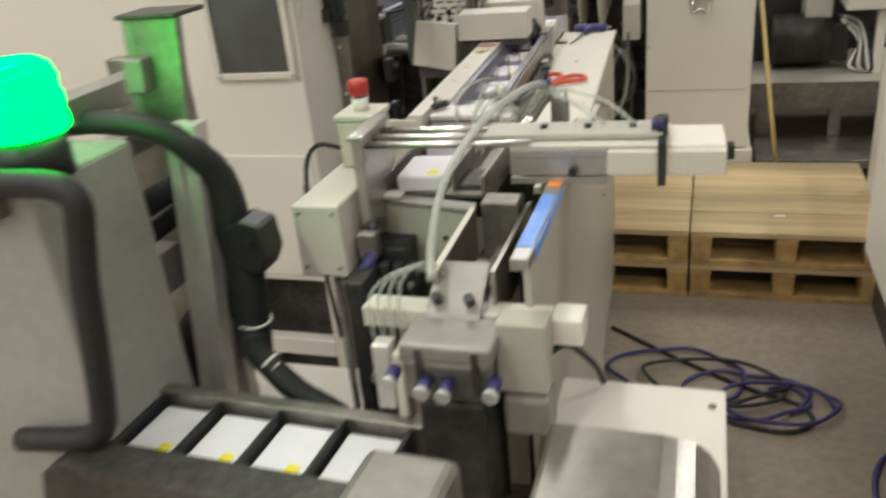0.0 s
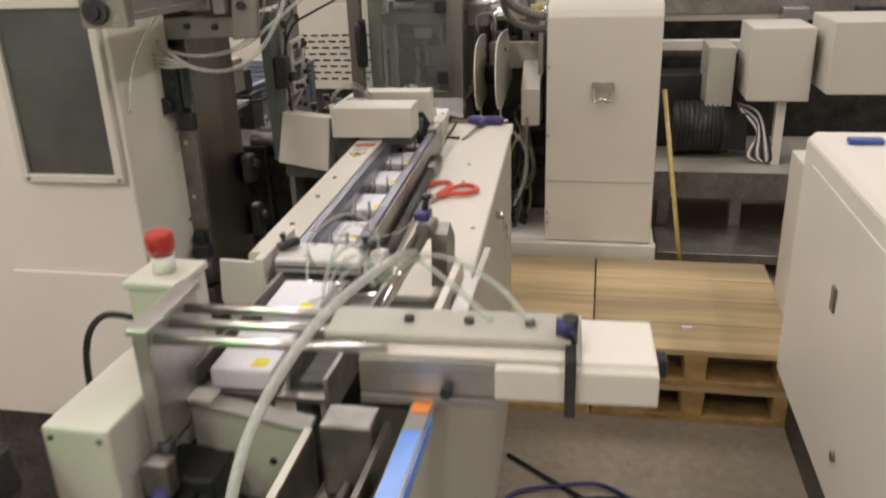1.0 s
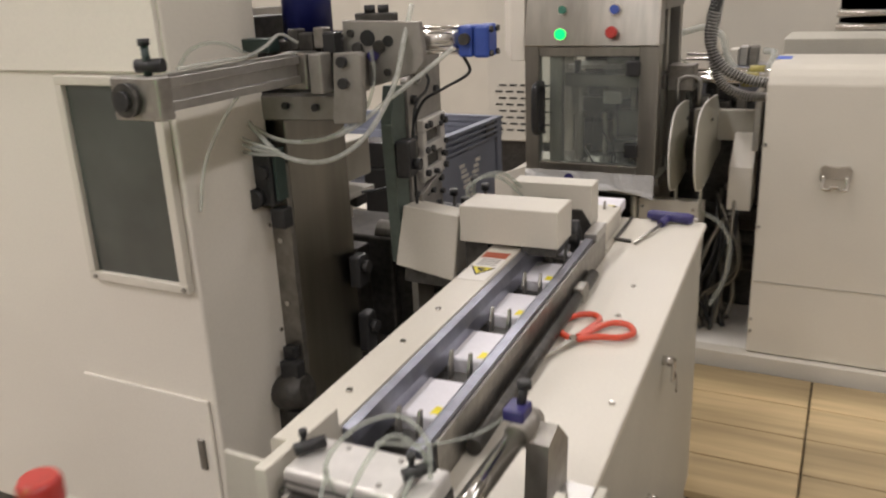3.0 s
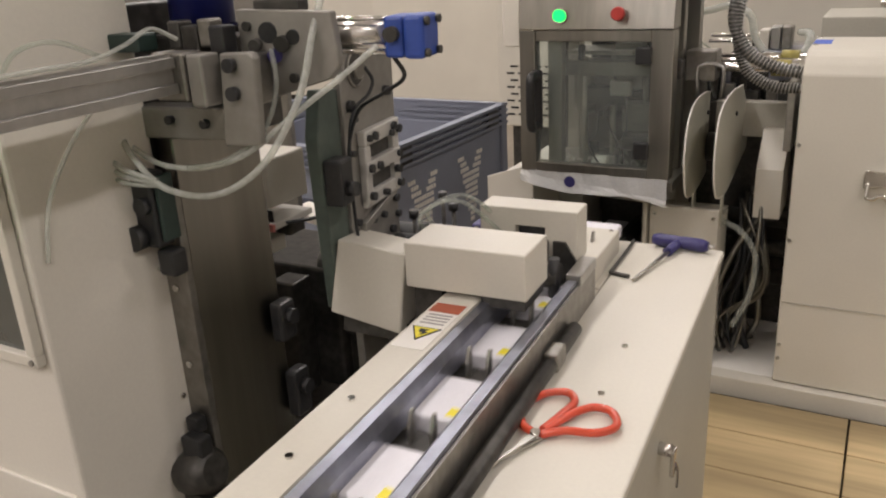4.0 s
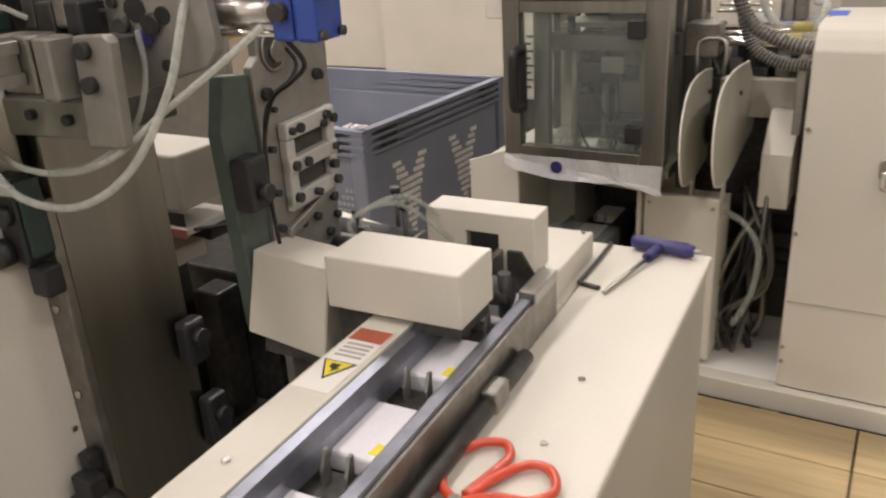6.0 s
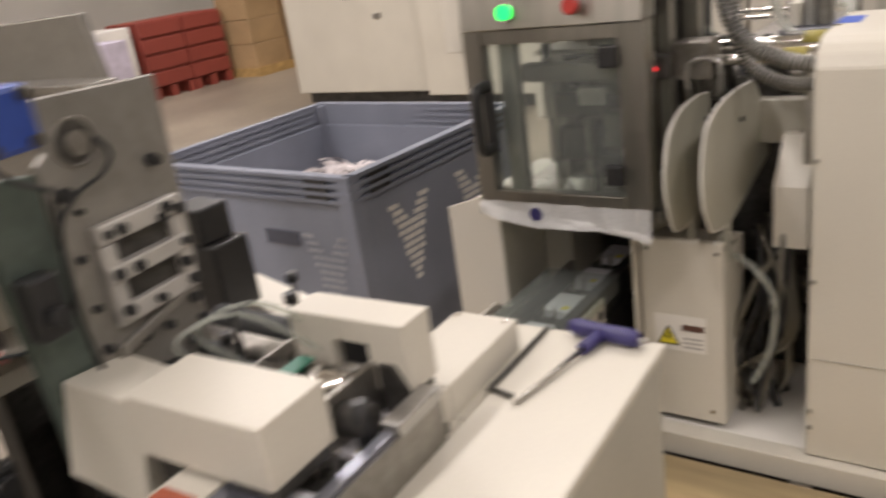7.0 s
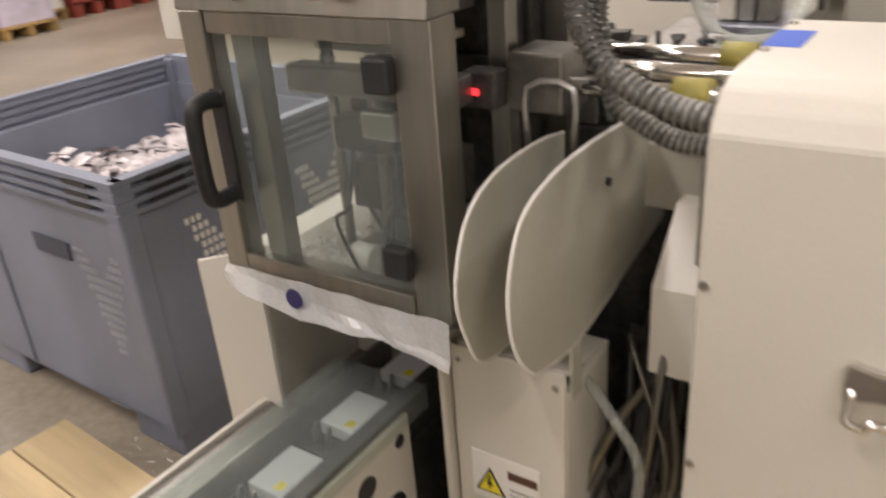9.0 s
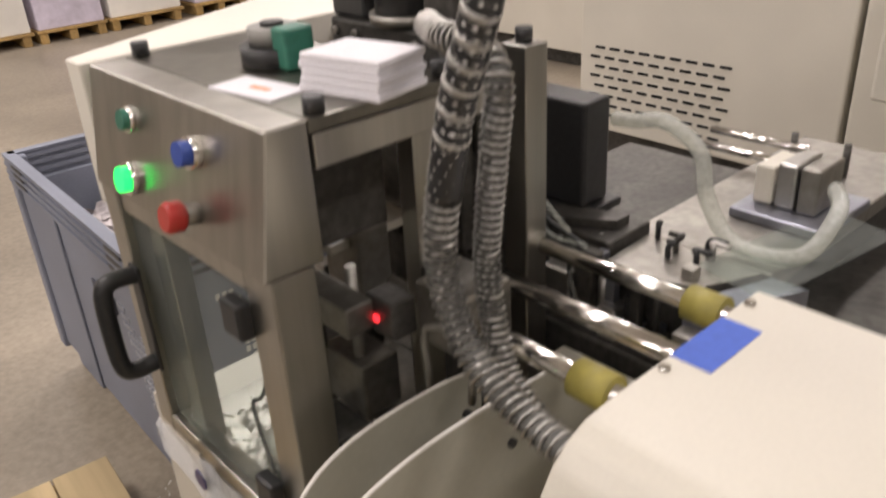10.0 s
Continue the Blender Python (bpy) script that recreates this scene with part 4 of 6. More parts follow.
# ---- stainless column with pneumatic arm ----
col = thing("stainless_column", "tall brushed stainless steel machine column with valves", "machine column", (-0.82, 1.97, 0))
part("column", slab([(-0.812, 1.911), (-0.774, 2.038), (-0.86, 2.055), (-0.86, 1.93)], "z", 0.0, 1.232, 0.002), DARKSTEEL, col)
part("edge_strip", box(-0.859, -0.8125, 1.9, 1.926, 0.05, 1.16, 0.002), DULLSTEEL, col, "grey edge strip")
part("rear_post", box(-0.925, -0.868, 1.92, 2.03, 0.0, 1.40, 0.003), IRON, col, "dark upright behind the column")
for z in (0.90, 1.02, 0.74):
    part("screw", rod((-0.836, 1.9, z), (-0.836, 1.896, z), 0.005, 10), CHROME, col)
valve_a = part("valve", box(-0.862, -0.818, 1.868, 1.8985, 1.09, 1.194, 0.005), BLACK, col, "black valve block")
part("valve_cap", rod((-0.85, 1.868, 1.105), (-0.85, 1.852, 1.105), 0.017, 14), BLACK, valve_a)
part("valve_cap", rod((-0.832, 1.868, 1.15), (-0.832, 1.858, 1.15), 0.012, 14), BLACK, valve_a)
part("valve_plate", box(-0.815, -0.808, 1.872, 1.90, 1.10, 1.19, 0.002), DARKGREEN, valve_a)
part("valve", box(-0.832, -0.802, 1.872, 1.8985, 1.05, 1.087, 0.004), BLACK, col, "black valve block")
part("valve", box(-0.845, -0.82, 1.88, 1.8985, 0.795, 0.82, 0.003), BLACK, col)
for y, z, s in ((2.025, 0.93, 0.032), (2.04, 0.80, 0.04)):
    part("valve", box(-0.772, -0.748, y - 0.018, y + 0.018, z - s, z + s, 0.006), BLACK, col)
    part("valve_cap", rod((-0.748, y, z + 0.3 * s), (-0.736, y, z + 0.3 * s), 0.012, 12), BLACK, col)
part("pump", sweep(bmesh.new(), [(-0.865, 1.872, 0.72), (-0.845, 1.872, 0.73), (-0.80, 1.872, 0.745), (-0.79, 1.872, 0.748)], [0.02, 0.034, 0.034, 0.024], 16), IRON, col, "dark greasy motor")
part("pump_head", box(-0.84, -0.80, 1.86, 1.885, 0.765, 0.80, 0.004), BLACK, col)
part("pump_foot", box(-0.86, -0.80, 1.86, 1.899, 0.62, 0.70), IRON, col)

arm = thing("pneumatic_arm", "aluminium profile arm with a chrome cylinder and blue cap", "pneumatic arm", (-0.74, 1.90, 1.23))
part("profile", join(box(-0.776, -0.736, 1.56, 1.868, 1.300, 1.312, 0.001), box(-0.776, -0.736, 1.56, 1.868, 1.330, 1.343, 0.001), box(-0.770, -0.742, 1.56, 1.868, 1.312, 1.330), box(-0.756, -0.742, 1.56, 1.868, 1.343, 1.347)), ALU, arm, "slotted aluminium profile")
part("end_block", box(-0.782, -0.703, 1.535, 1.5595, 1.296, 1.35, 0.003), DULLSTEEL, arm)
part("end_disc", rod((-0.752, 1.535, 1.322), (-0.752, 1.526, 1.322), 0.021, 18), IRON, arm)
part("end_disc_hub", rod((-0.752, 1.526, 1.322), (-0.752, 1.52, 1.322), 0.012, 14), BLACK, arm)
part("flow_valve", rod((-0.742, 1.545, 1.362), (-0.708, 1.555, 1.362), 0.0085, 12), BLACK, arm)
part("valve_stem", rod((-0.728, 1.548, 1.35), (-0.728, 1.548, 1.388), 0.005, 10), DARKGREEN, arm)
part("valve_knob", rod((-0.728, 1.548, 1.386), (-0.728, 1.548, 1.394), 0.0075, 10), BLACK, arm)
part("clamp_block", box(-0.778, -0.726, 1.869, 1.905, 1.29, 1.347, 0.003), DULLSTEEL, arm)
part("clamp_block", box(-0.724, -0.70, 1.872, 1.905, 1.283, 1.345, 0.003), PLATE, arm)
up = part("upright", slab([(-0.70, 1.232), (-0.645, 1.236), (-0.638, 1.34), (-0.645, 1.346), (-0.69, 1.344)], "y", 1.893, 1.907, 0.002), PLATE, arm, "bolted steel upright")
for z in (1.331, 1.298):
    part("bolt", rod((-0.672, 1.893, z), (-0.672, 1.884, z), 0.0085, 12), BLACK, up)
bra = part("bracket_plate", slab([(-0.706, 1.276), (-0.69, 1.276), (-0.575, 1.308), (-0.56, 1.325), (-0.56, 1.345), (-0.565, 1.386), (-0.706, 1.39)], "y", 1.95, 1.962, 0.0015), PLATE, arm, "bolted steel bracket plate")
for x, z in ((-0.668, 1.302), (-0.625, 1.309), (-0.69, 1.37)):
    part("bolt", rod((x, 1.95, z), (x, 1.945, z), 0.006, 10), IRON, bra)
part("bracket_web", box(-0.70, -0.66, 1.9075, 1.9495, 1.28, 1.34, 0.002), DULLSTEEL, arm)
ba = part("bracket_arm", slab([(-0.90, 1.262), (-0.87, 1.272), (-0.70, 1.276), (-0.70, 1.236), (-0.87, 1.230), (-0.885, 1.19), (-0.92, 1.19)], "y", 1.908, 1.948, 0.002), PLATE, arm, "steel cross bracket")
for x, z in ((-0.86, 1.255), (-0.80, 1.258), (-0.74, 1.256), (-0.86, 1.24)):
    part("bolt", rod((x, 1.908, z), (x, 1.900, z), 0.006, 10), BLACK, ba)
part("cylinder", rod((-0.633, 1.996, 1.356), (-0.52, 2.008, 1.355), 0.0185, 24), BARREL, arm, "polished cylinder barrel")
for dy, dz in ((-0.018, 0.019), (-0.018, -0.019)):
    part("tie_rod", rod((-0.633, 1.996 + dy, 1.356 + dz), (-0.51, 2.008 + dy, 1.355 + dz), 0.0032, 8), CHROME, arm)
hd = part("cylinder_head", box(-0.668, -0.634, 1.965, 2.022, 1.33, 1.382, 0.004), IRON, arm)
for k, (x, y, z, r) in enumerate(((-0.662, 1.955, 1.365, 0.013), (-0.64, 1.95, 1.352, 0.010), (-0.652, 1.95, 1.338, 0.009), (-0.625, 1.955, 1.36, 0.009), (-0.68, 1.948, 1.35, 0.008))):
    part("fitting", rod((x, y + 0.012, z), (x + 0.004, y - 0.008, z - 0.003), r, 10), (BLACK, IRON, NAVY, BLACK, IRON)[k], hd)
e = Vector((0.145, 0.018, -0.002))
HERE[0] = Matrix.Translation((-0.519, 2.008, 1.353)) @ e.to_track_quat("Y", "Z").to_matrix().to_4x4()
cap = part("blue_cap", box(-0.025, 0.025, 0.0, 0.024, -0.024, 0.024, 0.004), BLUE, arm, "blue cylinder end cap")
part("cap_plate", box(-0.026, 0.026, 0.0245, 0.05, -0.025, 0.025, 0.005), BLUE, cap)
for x in (-0.018, 0.018):
    for z in (-0.018, 0.018):
        part("cap_screw", rod((x, 0.05, z), (x, 0.055, z), 0.005, 8), IRON, cap)
part("port", rod((0.02, 0.012, 0.004), (0.036, 0.012, 0.004), 0.009, 12), IRON, cap)
HERE[0] = WORLD
part("head_block", box(-0.69, -0.62, 1.963, 1.985, 1.385, 1.40, 0.003), IRON, arm)
for x in (-0.665, -0.64):
    part("knob", rod((x, 1.972, 1.40), (x, 1.972, 1.412), 0.009, 12), BLACK, arm)
part("blue_motor", rod((-0.80, 1.99, 1.36), (-0.80, 1.99, 1.56), 0.042, 20), mat("deep_blue_enamel", (0.008, 0.012, 0.10), 0.35, grain=60, amount=0.1), arm, "dark blue motor")
part("motor_stand", box(-0.865, -0.72, 1.95, 2.035, 1.233, 1.359, 0.004), IRON, arm)
for k, (x, z, w) in enumerate(((-0.755, 1.352, 0.014), (-0.73, 1.36, 0.01), (-0.712, 1.352, 0.012), (-0.78, 1.358, 0.01))):
    part("valve", box(x - w, x + w, 1.915, 1.94, z - 0.012, z + 0.022, 0.003), (IRON, DULLSTEEL, BLACK, IRON)[k], arm)
part("piston_rod", rod((-0.73, 1.965, 1.368), (-0.66, 1.978, 1.366), 0.006, 12), CHROME, arm)
part("valve_bank", box(-0.86, -0.80, 1.875, 1.907, 1.346, 1.368, 0.003), DARKGREEN, arm)
ahoses = thing("arm_hoses", "clear air hoses hanging in loops from the arm", "hose", (-0.7, 1.9, 1.2))
part("hose", hose([(-0.59, 1.975, 1.41), (-0.59, 1.945, 1.36), (-0.60, 1.92, 1.29), (-0.64, 1.89, 1.215), (-0.70, 1.865, 1.178), (-0.77, 1.85, 1.185), (-0.83, 1.86, 1.22), (-0.875, 1.885, 1.245)], 0.0044, 10, 10), MILKTUBE, ahoses, "milky air hose")
part("hose", hose([(-0.52, 1.975, 1.345), (-0.56, 1.95, 1.31), (-0.61, 1.92, 1.27), (-0.67, 1.90, 1.225), (-0.73, 1.885, 1.205), (-0.80, 1.88, 1.205), (-0.86, 1.885, 1.225)], 0.0038, 10, 10), MILKTUBE, ahoses, "milky air hose")
part("hose", hose([(-0.645, 1.935, 1.345), (-0.64, 1.93, 1.30), (-0.655, 1.915, 1.25), (-0.70, 1.89, 1.215), (-0.755, 1.88, 1.205)], 0.0032, 8, 8), CLEARTUBE, ahoses)
for k in range(3):
    part("hose", hose([(-0.905, 1.90, 1.225 - 0.012 * k), (-0.87, 1.86, 1.215 - 0.012 * k), (-0.83, 1.845, 1.205 - 0.009 * k), (-0.78, 1.85, 1.193 - 0.003 * k)], 0.0036, 8), MILKTUBE, ahoses)
part("hose", hose([(-0.73, 1.60, 1.352), (-0.735, 1.68, 1.353), (-0.75, 1.76, 1.352), (-0.76, 1.82, 1.362), (-0.77, 1.87, 1.375), (-0.76, 1.90, 1.36)], 0.0028, 8), MILKTUBE, ahoses)
part("hose", hose([(-0.78, 1.80, 1.352), (-0.80, 1.76, 1.372), (-0.825, 1.73, 1.365), (-0.84, 1.715, 1.34)], 0.0028, 8), CLEARTUBE, ahoses)
part("hose", hose([(-0.795, 1.79, 1.295), (-0.815, 1.76, 1.25), (-0.835, 1.735, 1.19), (-0.846, 1.725, 1.12)], 0.0026, 8), MILKTUBE, ahoses)
part("black_cable", hose([(-0.515, 2.0, 1.33), (-0.52, 2.03, 1.30), (-0.60, 2.10, 1.265), (-0.66, 2.13, 1.235), (-0.69, 2.14, 1.18), (-0.69, 2.13, 1.12), (-0.72, 2.10, 1.08), (-0.77, 2.07, 1.07)], 0.0028, 8), RUBBER, ahoses)

# the side frame stands along the line, its bolted face to the east
side = thing("bolted_side_frame", "grey steel side frame with bolts, slots and levers", "machine frame", (-0.72, 2.24, 0))
HERE[0] = Matrix.Translation((-0.712, 2.24, 0)) @ pose(0, 0, 0, 0, 0, 6.8)
part("plate", slab([(-0.095, 0.0), (0.075, 0.0), (0.075, 1.06), (0.083, 1.10), (0.09, 1.33), (-0.075, 1.337), (-0.08, 1.28), (-0.095, 1.27)], "x", -0.014, 0.0, 0.0015), PLATE, side)
part("edge_plate", slab([(-0.15, 0.93), (-0.096, 0.93), (-0.096, 1.262), (-0.145, 1.268), (-0.165, 1.20)], "x", -0.028, -0.006, 0.0015), mat("green_grey_casting", (0.10, 0.125, 0.107), 0.45, 0.3, grain=70, amount=0.1, stain=6, stain_amount=0.2), side, "green-grey edge casting")
part("hole", rod((-0.001, -0.045, 1.284), (0.0015, -0.045, 1.284), 0.025, 26), IRON, side, "round hole with machinery behind")
part("hole_hub", rod((0.0, -0.043, 1.282), (0.008, -0.043, 1.282), 0.014, 16), DULLSTEEL, side)
part("hole_rim", hose([(0.002, -0.045 + 0.026 * math.cos(a), 1.284 + 0.026 * math.sin(a)) for a in [k * math.pi / 8 for k in range(17)]], 0.0022, 6, 3), DULLSTEEL, side)
brk = part("slotted_bracket", join(box(0.0005, 0.016, -0.06, 0.066, 1.166, 1.19, 0.003), box(0.0005, 0.016, -0.06, 0.066, 1.118, 1.14, 0.003), box(0.0005, 0.014, -0.06, -0.04, 1.07, 1.166, 0.003), box(0.0005, 0.014, 0.046, 0.066, 1.07, 1.166, 0.003), box(0.0005, 0.012, -0.06, 0.066, 1.066, 1.09, 0.003)), CLAMPALU, side, "pale slotted bracket")
part("slot", box(0.0005, 0.003, -0.04, 0.046, 1.14, 1.166), IRON, brk)
part("slot", box(0.0005, 0.003, -0.04, 0.046, 1.09, 1.118), IRON, brk)
for k, (y, z) in enumerate(((-0.05, 1.178), (0.04, 1.18), (0.058, 1.172), (0.03, 1.17), (-0.05, 1.13), (-0.02, 1.128), (0.056, 1.13), (0.05, 1.105), (-0.05, 1.085), (0.0, 1.078), (0.055, 1.08), (-0.03, 1.178))):
    part("bolt", rod((0.012, y, z), (0.022, y, z), 0.007 if k % 3 else 0.0055, 12), BLACK, brk)
for y, z, r in ((0.05, 1.236, 0.008), (0.056, 1.233, 0.006), (-0.075, 1.232, 0.009), (-0.065, 1.21, 0.004), (-0.082, 1.05, 0.006), (0.06, 1.05, 0.007), (0.065, 1.02, 0.006), (-0.03, 1.04, 0.007), (0.01, 1.035, 0.006), (-0.02, 0.99, 0.008), (0.04, 1.0, 0.007), (-0.08, 1.16, 0.005), (-0.08, 1.10, 0.005)):
    part("bolt", rod((-0.001, y, z), (0.008, y, z), r, 12), BLACK, side)
part("lever", slab([(-0.07, 1.03), (0.055, 1.062), (0.055, 1.072), (-0.07, 1.045)], "x", 0.001, 0.01, 0.001), PLATE, side)
part("black_valve", box(-0.004, 0.026, -0.165, -0.125, 1.10, 1.17, 0.005), BLACK, side, "black valve on the edge")
part("valve_knob", rod((0.026, -0.145, 1.125), (0.04, -0.145, 1.125), 0.011, 12), BLACK, side)
part("cable", hose([(0.004, -0.02, 1.283), (0.012, -0.012, 1.262), (0.012, -0.03, 1.243), (0.01, -0.07, 1.23), (0.012, -0.10, 1.20), (0.012, -0.11, 1.12), (0.01, -0.10, 1.02)], 0.0028), RUBBER, side)
for y, z, r in ((-0.06, 0.955, 0.028), (0.0, 0.965, 0.026), (0.055, 0.965, 0.022), (-0.03, 0.92, 0.03)):
    part("roller", rod((0.001, y, z), (0.05, y, z), r, 18), RUBBER, side, "dark rubber roller")
HERE[0] = WORLD
part("rear_panel", slab([(-1.6, 0.0), (-1.106, 0.0), (-1.09, 1.30), (-1.11, 1.402), (-1.6, 1.395)], "y", 2.50, 2.515, 0.002), PLATE, side, "grey steel rear panel")
part("rear_ledge", box(-1.6, -1.05, 2.44, 2.499, 1.285, 1.30, 0.003), DULLSTEEL, side)
part("front_rail", box(-1.6, -0.84, 2.16, 2.20, 1.01, 1.04, 0.003), IRON, side)
part("rail_tray", box(-1.6, -0.85, 2.06, 2.159, 0.99, 1.015, 0.003), CREAM, side)
part("rail_stand", box(-1.35, -1.28, 2.10, 2.18, 0.0, 0.989, 0.003), IRON, side)
part("magazine", box(-1.05, -0.825, 2.105, 2.2, 1.075, 1.155, 0.004), CREAM, side, "cream product magazine")
part("magazine_lip", box(-1.05, -0.82, 2.10, 2.2, 1.041, 1.052, 0.002), LABEL, side)
part("magazine_stripe", box(-1.05, -0.818, 2.095, 2.0995, 1.04, 1.052), mat("pink_print", (0.6, 0.2, 0.18), 0.5), side)
part("magazine_slot", box(-0.99, -0.824, 2.1025, 2.1045, 1.054, 1.073), BLACK, side)
part("shelf", box(-1.15, -0.62, 2.09, 2.39, 0.66, 0.70, 0.004), DULLSTEEL, side, "grey shelf under the rollers")
part("lower_casting", box(-1.05, -0.80, 2.22, 2.398, 0.70, 0.93, 0.006), IRON, side)
for x0, y0, z0, z1, w in ((-0.80, 2.24, 0.70, 0.86, 0.06), (-0.90, 2.16, 0.70, 0.92, 0.05), (-0.70, 2.30, 0.70, 0.82, 0.05), (-0.98, 2.12, 0.70, 0.96, 0.06)):
    part("dark_block", box(x0, x0 + w, y0, y0 + w, z0, z1, 0.004), IRON, side)
for k in range(5):
    part("casting_bolt", rod((-0.80, 2.25 + 0.028 * k, 0.80 + 0.03 * (k % 2)), (-0.792, 2.25 + 0.028 * k, 0.80 + 0.03 * (k % 2)), 0.006, 10), DULLSTEEL, side)
lone("white_chute", slab([(-1.30, 2.71), (-0.78, 2.56), (-0.78, 2.65), (-1.30, 2.79)], "z", 0.825, 0.845), WARMWHITE, "white sheet-metal chute behind the rollers", "chute")
lone("chute_stand", box(-0.93, -0.80, 2.61, 2.645, 0.0, 0.825, 0.004), IRON, "dark stand under a white chute", "stand")
lone("black_junction_box", join(box(-1.055, -0.965, 2.53, 2.61, 0.87, 1.0, 0.005), box(-1.065, -0.985, 2.53, 2.60, 1.0, 1.065, 0.005), box(-1.04, -0.99, 2.55, 2.59, 0.0, 0.87)), BLACK, "black plastic junction box behind a plate", "junction box")
bag = bmesh.new()
nx, ny = 22, 16
grid = [[bag.verts.new((-0.74 + 0.20 * i / nx + 0.01 * noise.noise((i * 0.5, j * 0.5, 3)), 2.02 + 0.26 * j / ny, 0.715 + 0.028 * noise.noise((i * 0.33, j * 0.45, 1)) + 0.014 * noise.noise((i * 0.9, j * 1.1, 7)))) for j in range(ny + 1)] for i in range(nx + 1)]
for i in range(nx):
    for j in range(ny):
        bag.faces.new((grid[i][j], grid[i + 1][j], grid[i + 1][j + 1], grid[i][j + 1]))
lone("plastic_film", bag, clear("crumpled_film", (0.7, 0.7, 0.68), 0.35, 0.15), "crumpled clear plastic film on a shelf", "plastic film")

# ---- wrapping machine: stainless cage with control panel ----
HERE[0] = WORLD
cage = thing("wrapping_machine", "stainless steel cage machine with a glazed door and control panel", "machine", (-0.68, 3.5, 0))
X0, X1, Y0, Y1 = -0.886, -0.47, 3.25, 3.68
part("front_post", box(X0, X0 + 0.045, Y0, Y0 + 0.038, 0.845, 1.235, 0.002), STEEL, cage)
part("front_post", box(X1 - 0.056, X1, Y0 + 0.003, Y0 + 0.055, 0.845, 1.235, 0.002), STEEL, cage)
part("inner_post", box(X0 + 0.075, X0 + 0.115, Y0 + 0.02, Y0 + 0.05, 0.85, 1.23, 0.002), STEEL, cage)
part("back_post", box(X0, X0 + 0.038, Y1 - 0.04, Y1, 0.80, 1.36, 0.002), STEEL, cage)
part("back_post", box(X1 - 0.058, X1 - 0.016, Y1 - 0.04, Y1, 0.80, 1.39, 0.002), STEEL, cage)
part("side_post", box(X1 - 0.05, X1 - 0.02, 3.46, 3.49, 0.80, 1.355, 0.002), STEEL, cage)
part("bottom_rail", box(X0 + 0.0455, X1 - 0.057, Y0, Y0 + 0.035, 0.845, 0.874, 0.002), STEEL, cage)
part("panel_housing", box(X0 + 0.04, X1 - 0.062, 3.322, 3.45, 1.215, 1.369, 0.003), IRON, cage, "dark back of the control panel")
part("top_rail", box(X0 + 0.0455, X1 - 0.057, Y0 + 0.004, Y0 + 0.03, 1.205, 1.234, 0.002), STEEL, cage)
# The darker steel tones down the ceiling's reflection on this plate.
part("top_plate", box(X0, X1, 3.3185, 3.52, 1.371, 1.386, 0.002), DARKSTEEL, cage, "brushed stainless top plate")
part("side_rail", box(X1 - 0.02, X1 + 0.002, 3.321, 3.60, 1.335, 1.3705, 0.002), STEEL, cage)
part("base_plate", box(X0, X1, Y0 + 0.056, Y1, 0.80, 0.828, 0.002), STEEL, cage)
part("glazing", box(X0 + 0.046, X1 - 0.057, Y0 + 0.012, Y0 + 0.016, 0.8745, 1.2045), PERSPEX, cage, "clear acrylic door pane")
panel = part("control_panel", slab([(3.246, 1.236), (3.272, 1.386), (3.318, 1.386), (3.318, 1.236)], "x", X0, X1, 0.002), STEEL, cage, "sloped stainless control panel")


def on_panel(x, z):
    return Vector((x, 3.246 + 0.026 * (z - 1.236) / 0.15, z))


out = Vector((0, -1, 0.16)).normalized()
for name, x, z, r, h, m in (("dark_green_button", -0.766, 1.341, 0.012, 0.014, GREENPAINT), ("blue_button", -0.604, 1.338, 0.0135, 0.022, BLUE), ("green_lamp", -0.768, 1.27, 0.0155, 0.018, GREENGLOW)):
    p = on_panel(x, z)
    b = part(name, rod(p, p + out * h, r, 18), m, panel, "glowing green push button" if m is GREENGLOW else "")
    part("bezel", rod(p - out * 0.002, p + out * 0.5 * h, r * 1.3, 18), CHROME, panel)
p = on_panel(-0.606, 1.272)
part("stop_button", sweep(bmesh.new(), [p + out * 0.016, p + out * 0.02, p + out * 0.034, p + out * 0.038], [0.014, 0.0175, 0.0175, 0.014], 20), RED, panel, "red emergency stop button")
part("stop_collar", rod(p, p + out * 0.018, 0.012, 16), DULLSTEEL, panel)
for z in (0.924, 1.171):
    part("hinge", box(-0.563, -0.523, Y0 - 0.014, Y0 + 0.006, z - 0.022, z + 0.022, 0.004), BLACK, cage, "black door hinge")
part("door_handle", hose([(-0.832, Y0, 0.978), (-0.834, Y0 - 0.034, 0.976), (-0.834, Y0 - 0.05, 0.99), (-0.834, Y0 - 0.053, 1.045), (-0.834, Y0 - 0.05, 1.104), (-0.834, Y0 - 0.034, 1.118), (-0.832, Y0, 1.116)], 0.0125, 12), BLACK, cage, "black bow door handle")
part("latch", box(-0.848, -0.818, Y0 - 0.006, Y0 - 0.0005, 0.965, 1.13, 0.003), BLACK, cage)
for x, y, z in ((-0.872, 3.335, 1.386), (-0.482, 3.335, 1.386), (-0.482, 3.50, 1.386), (-0.507, 3.66, 1.39)):
    part("foot_knob", rod((x, y, z), (x, y, z + 0.018), 0.011, 12), BLACK, cage)
part("leg_box", box(-0.60, -0.50, 3.5, Y1, 0.285, 0.799, 0.004), GREYPAINT, cage)
part("rear_leg", box(X0, X0 + 0.1, 3.5, Y1, 0.285, 0.799, 0.004), GREYPAINT, cage)
film = bmesh.new()
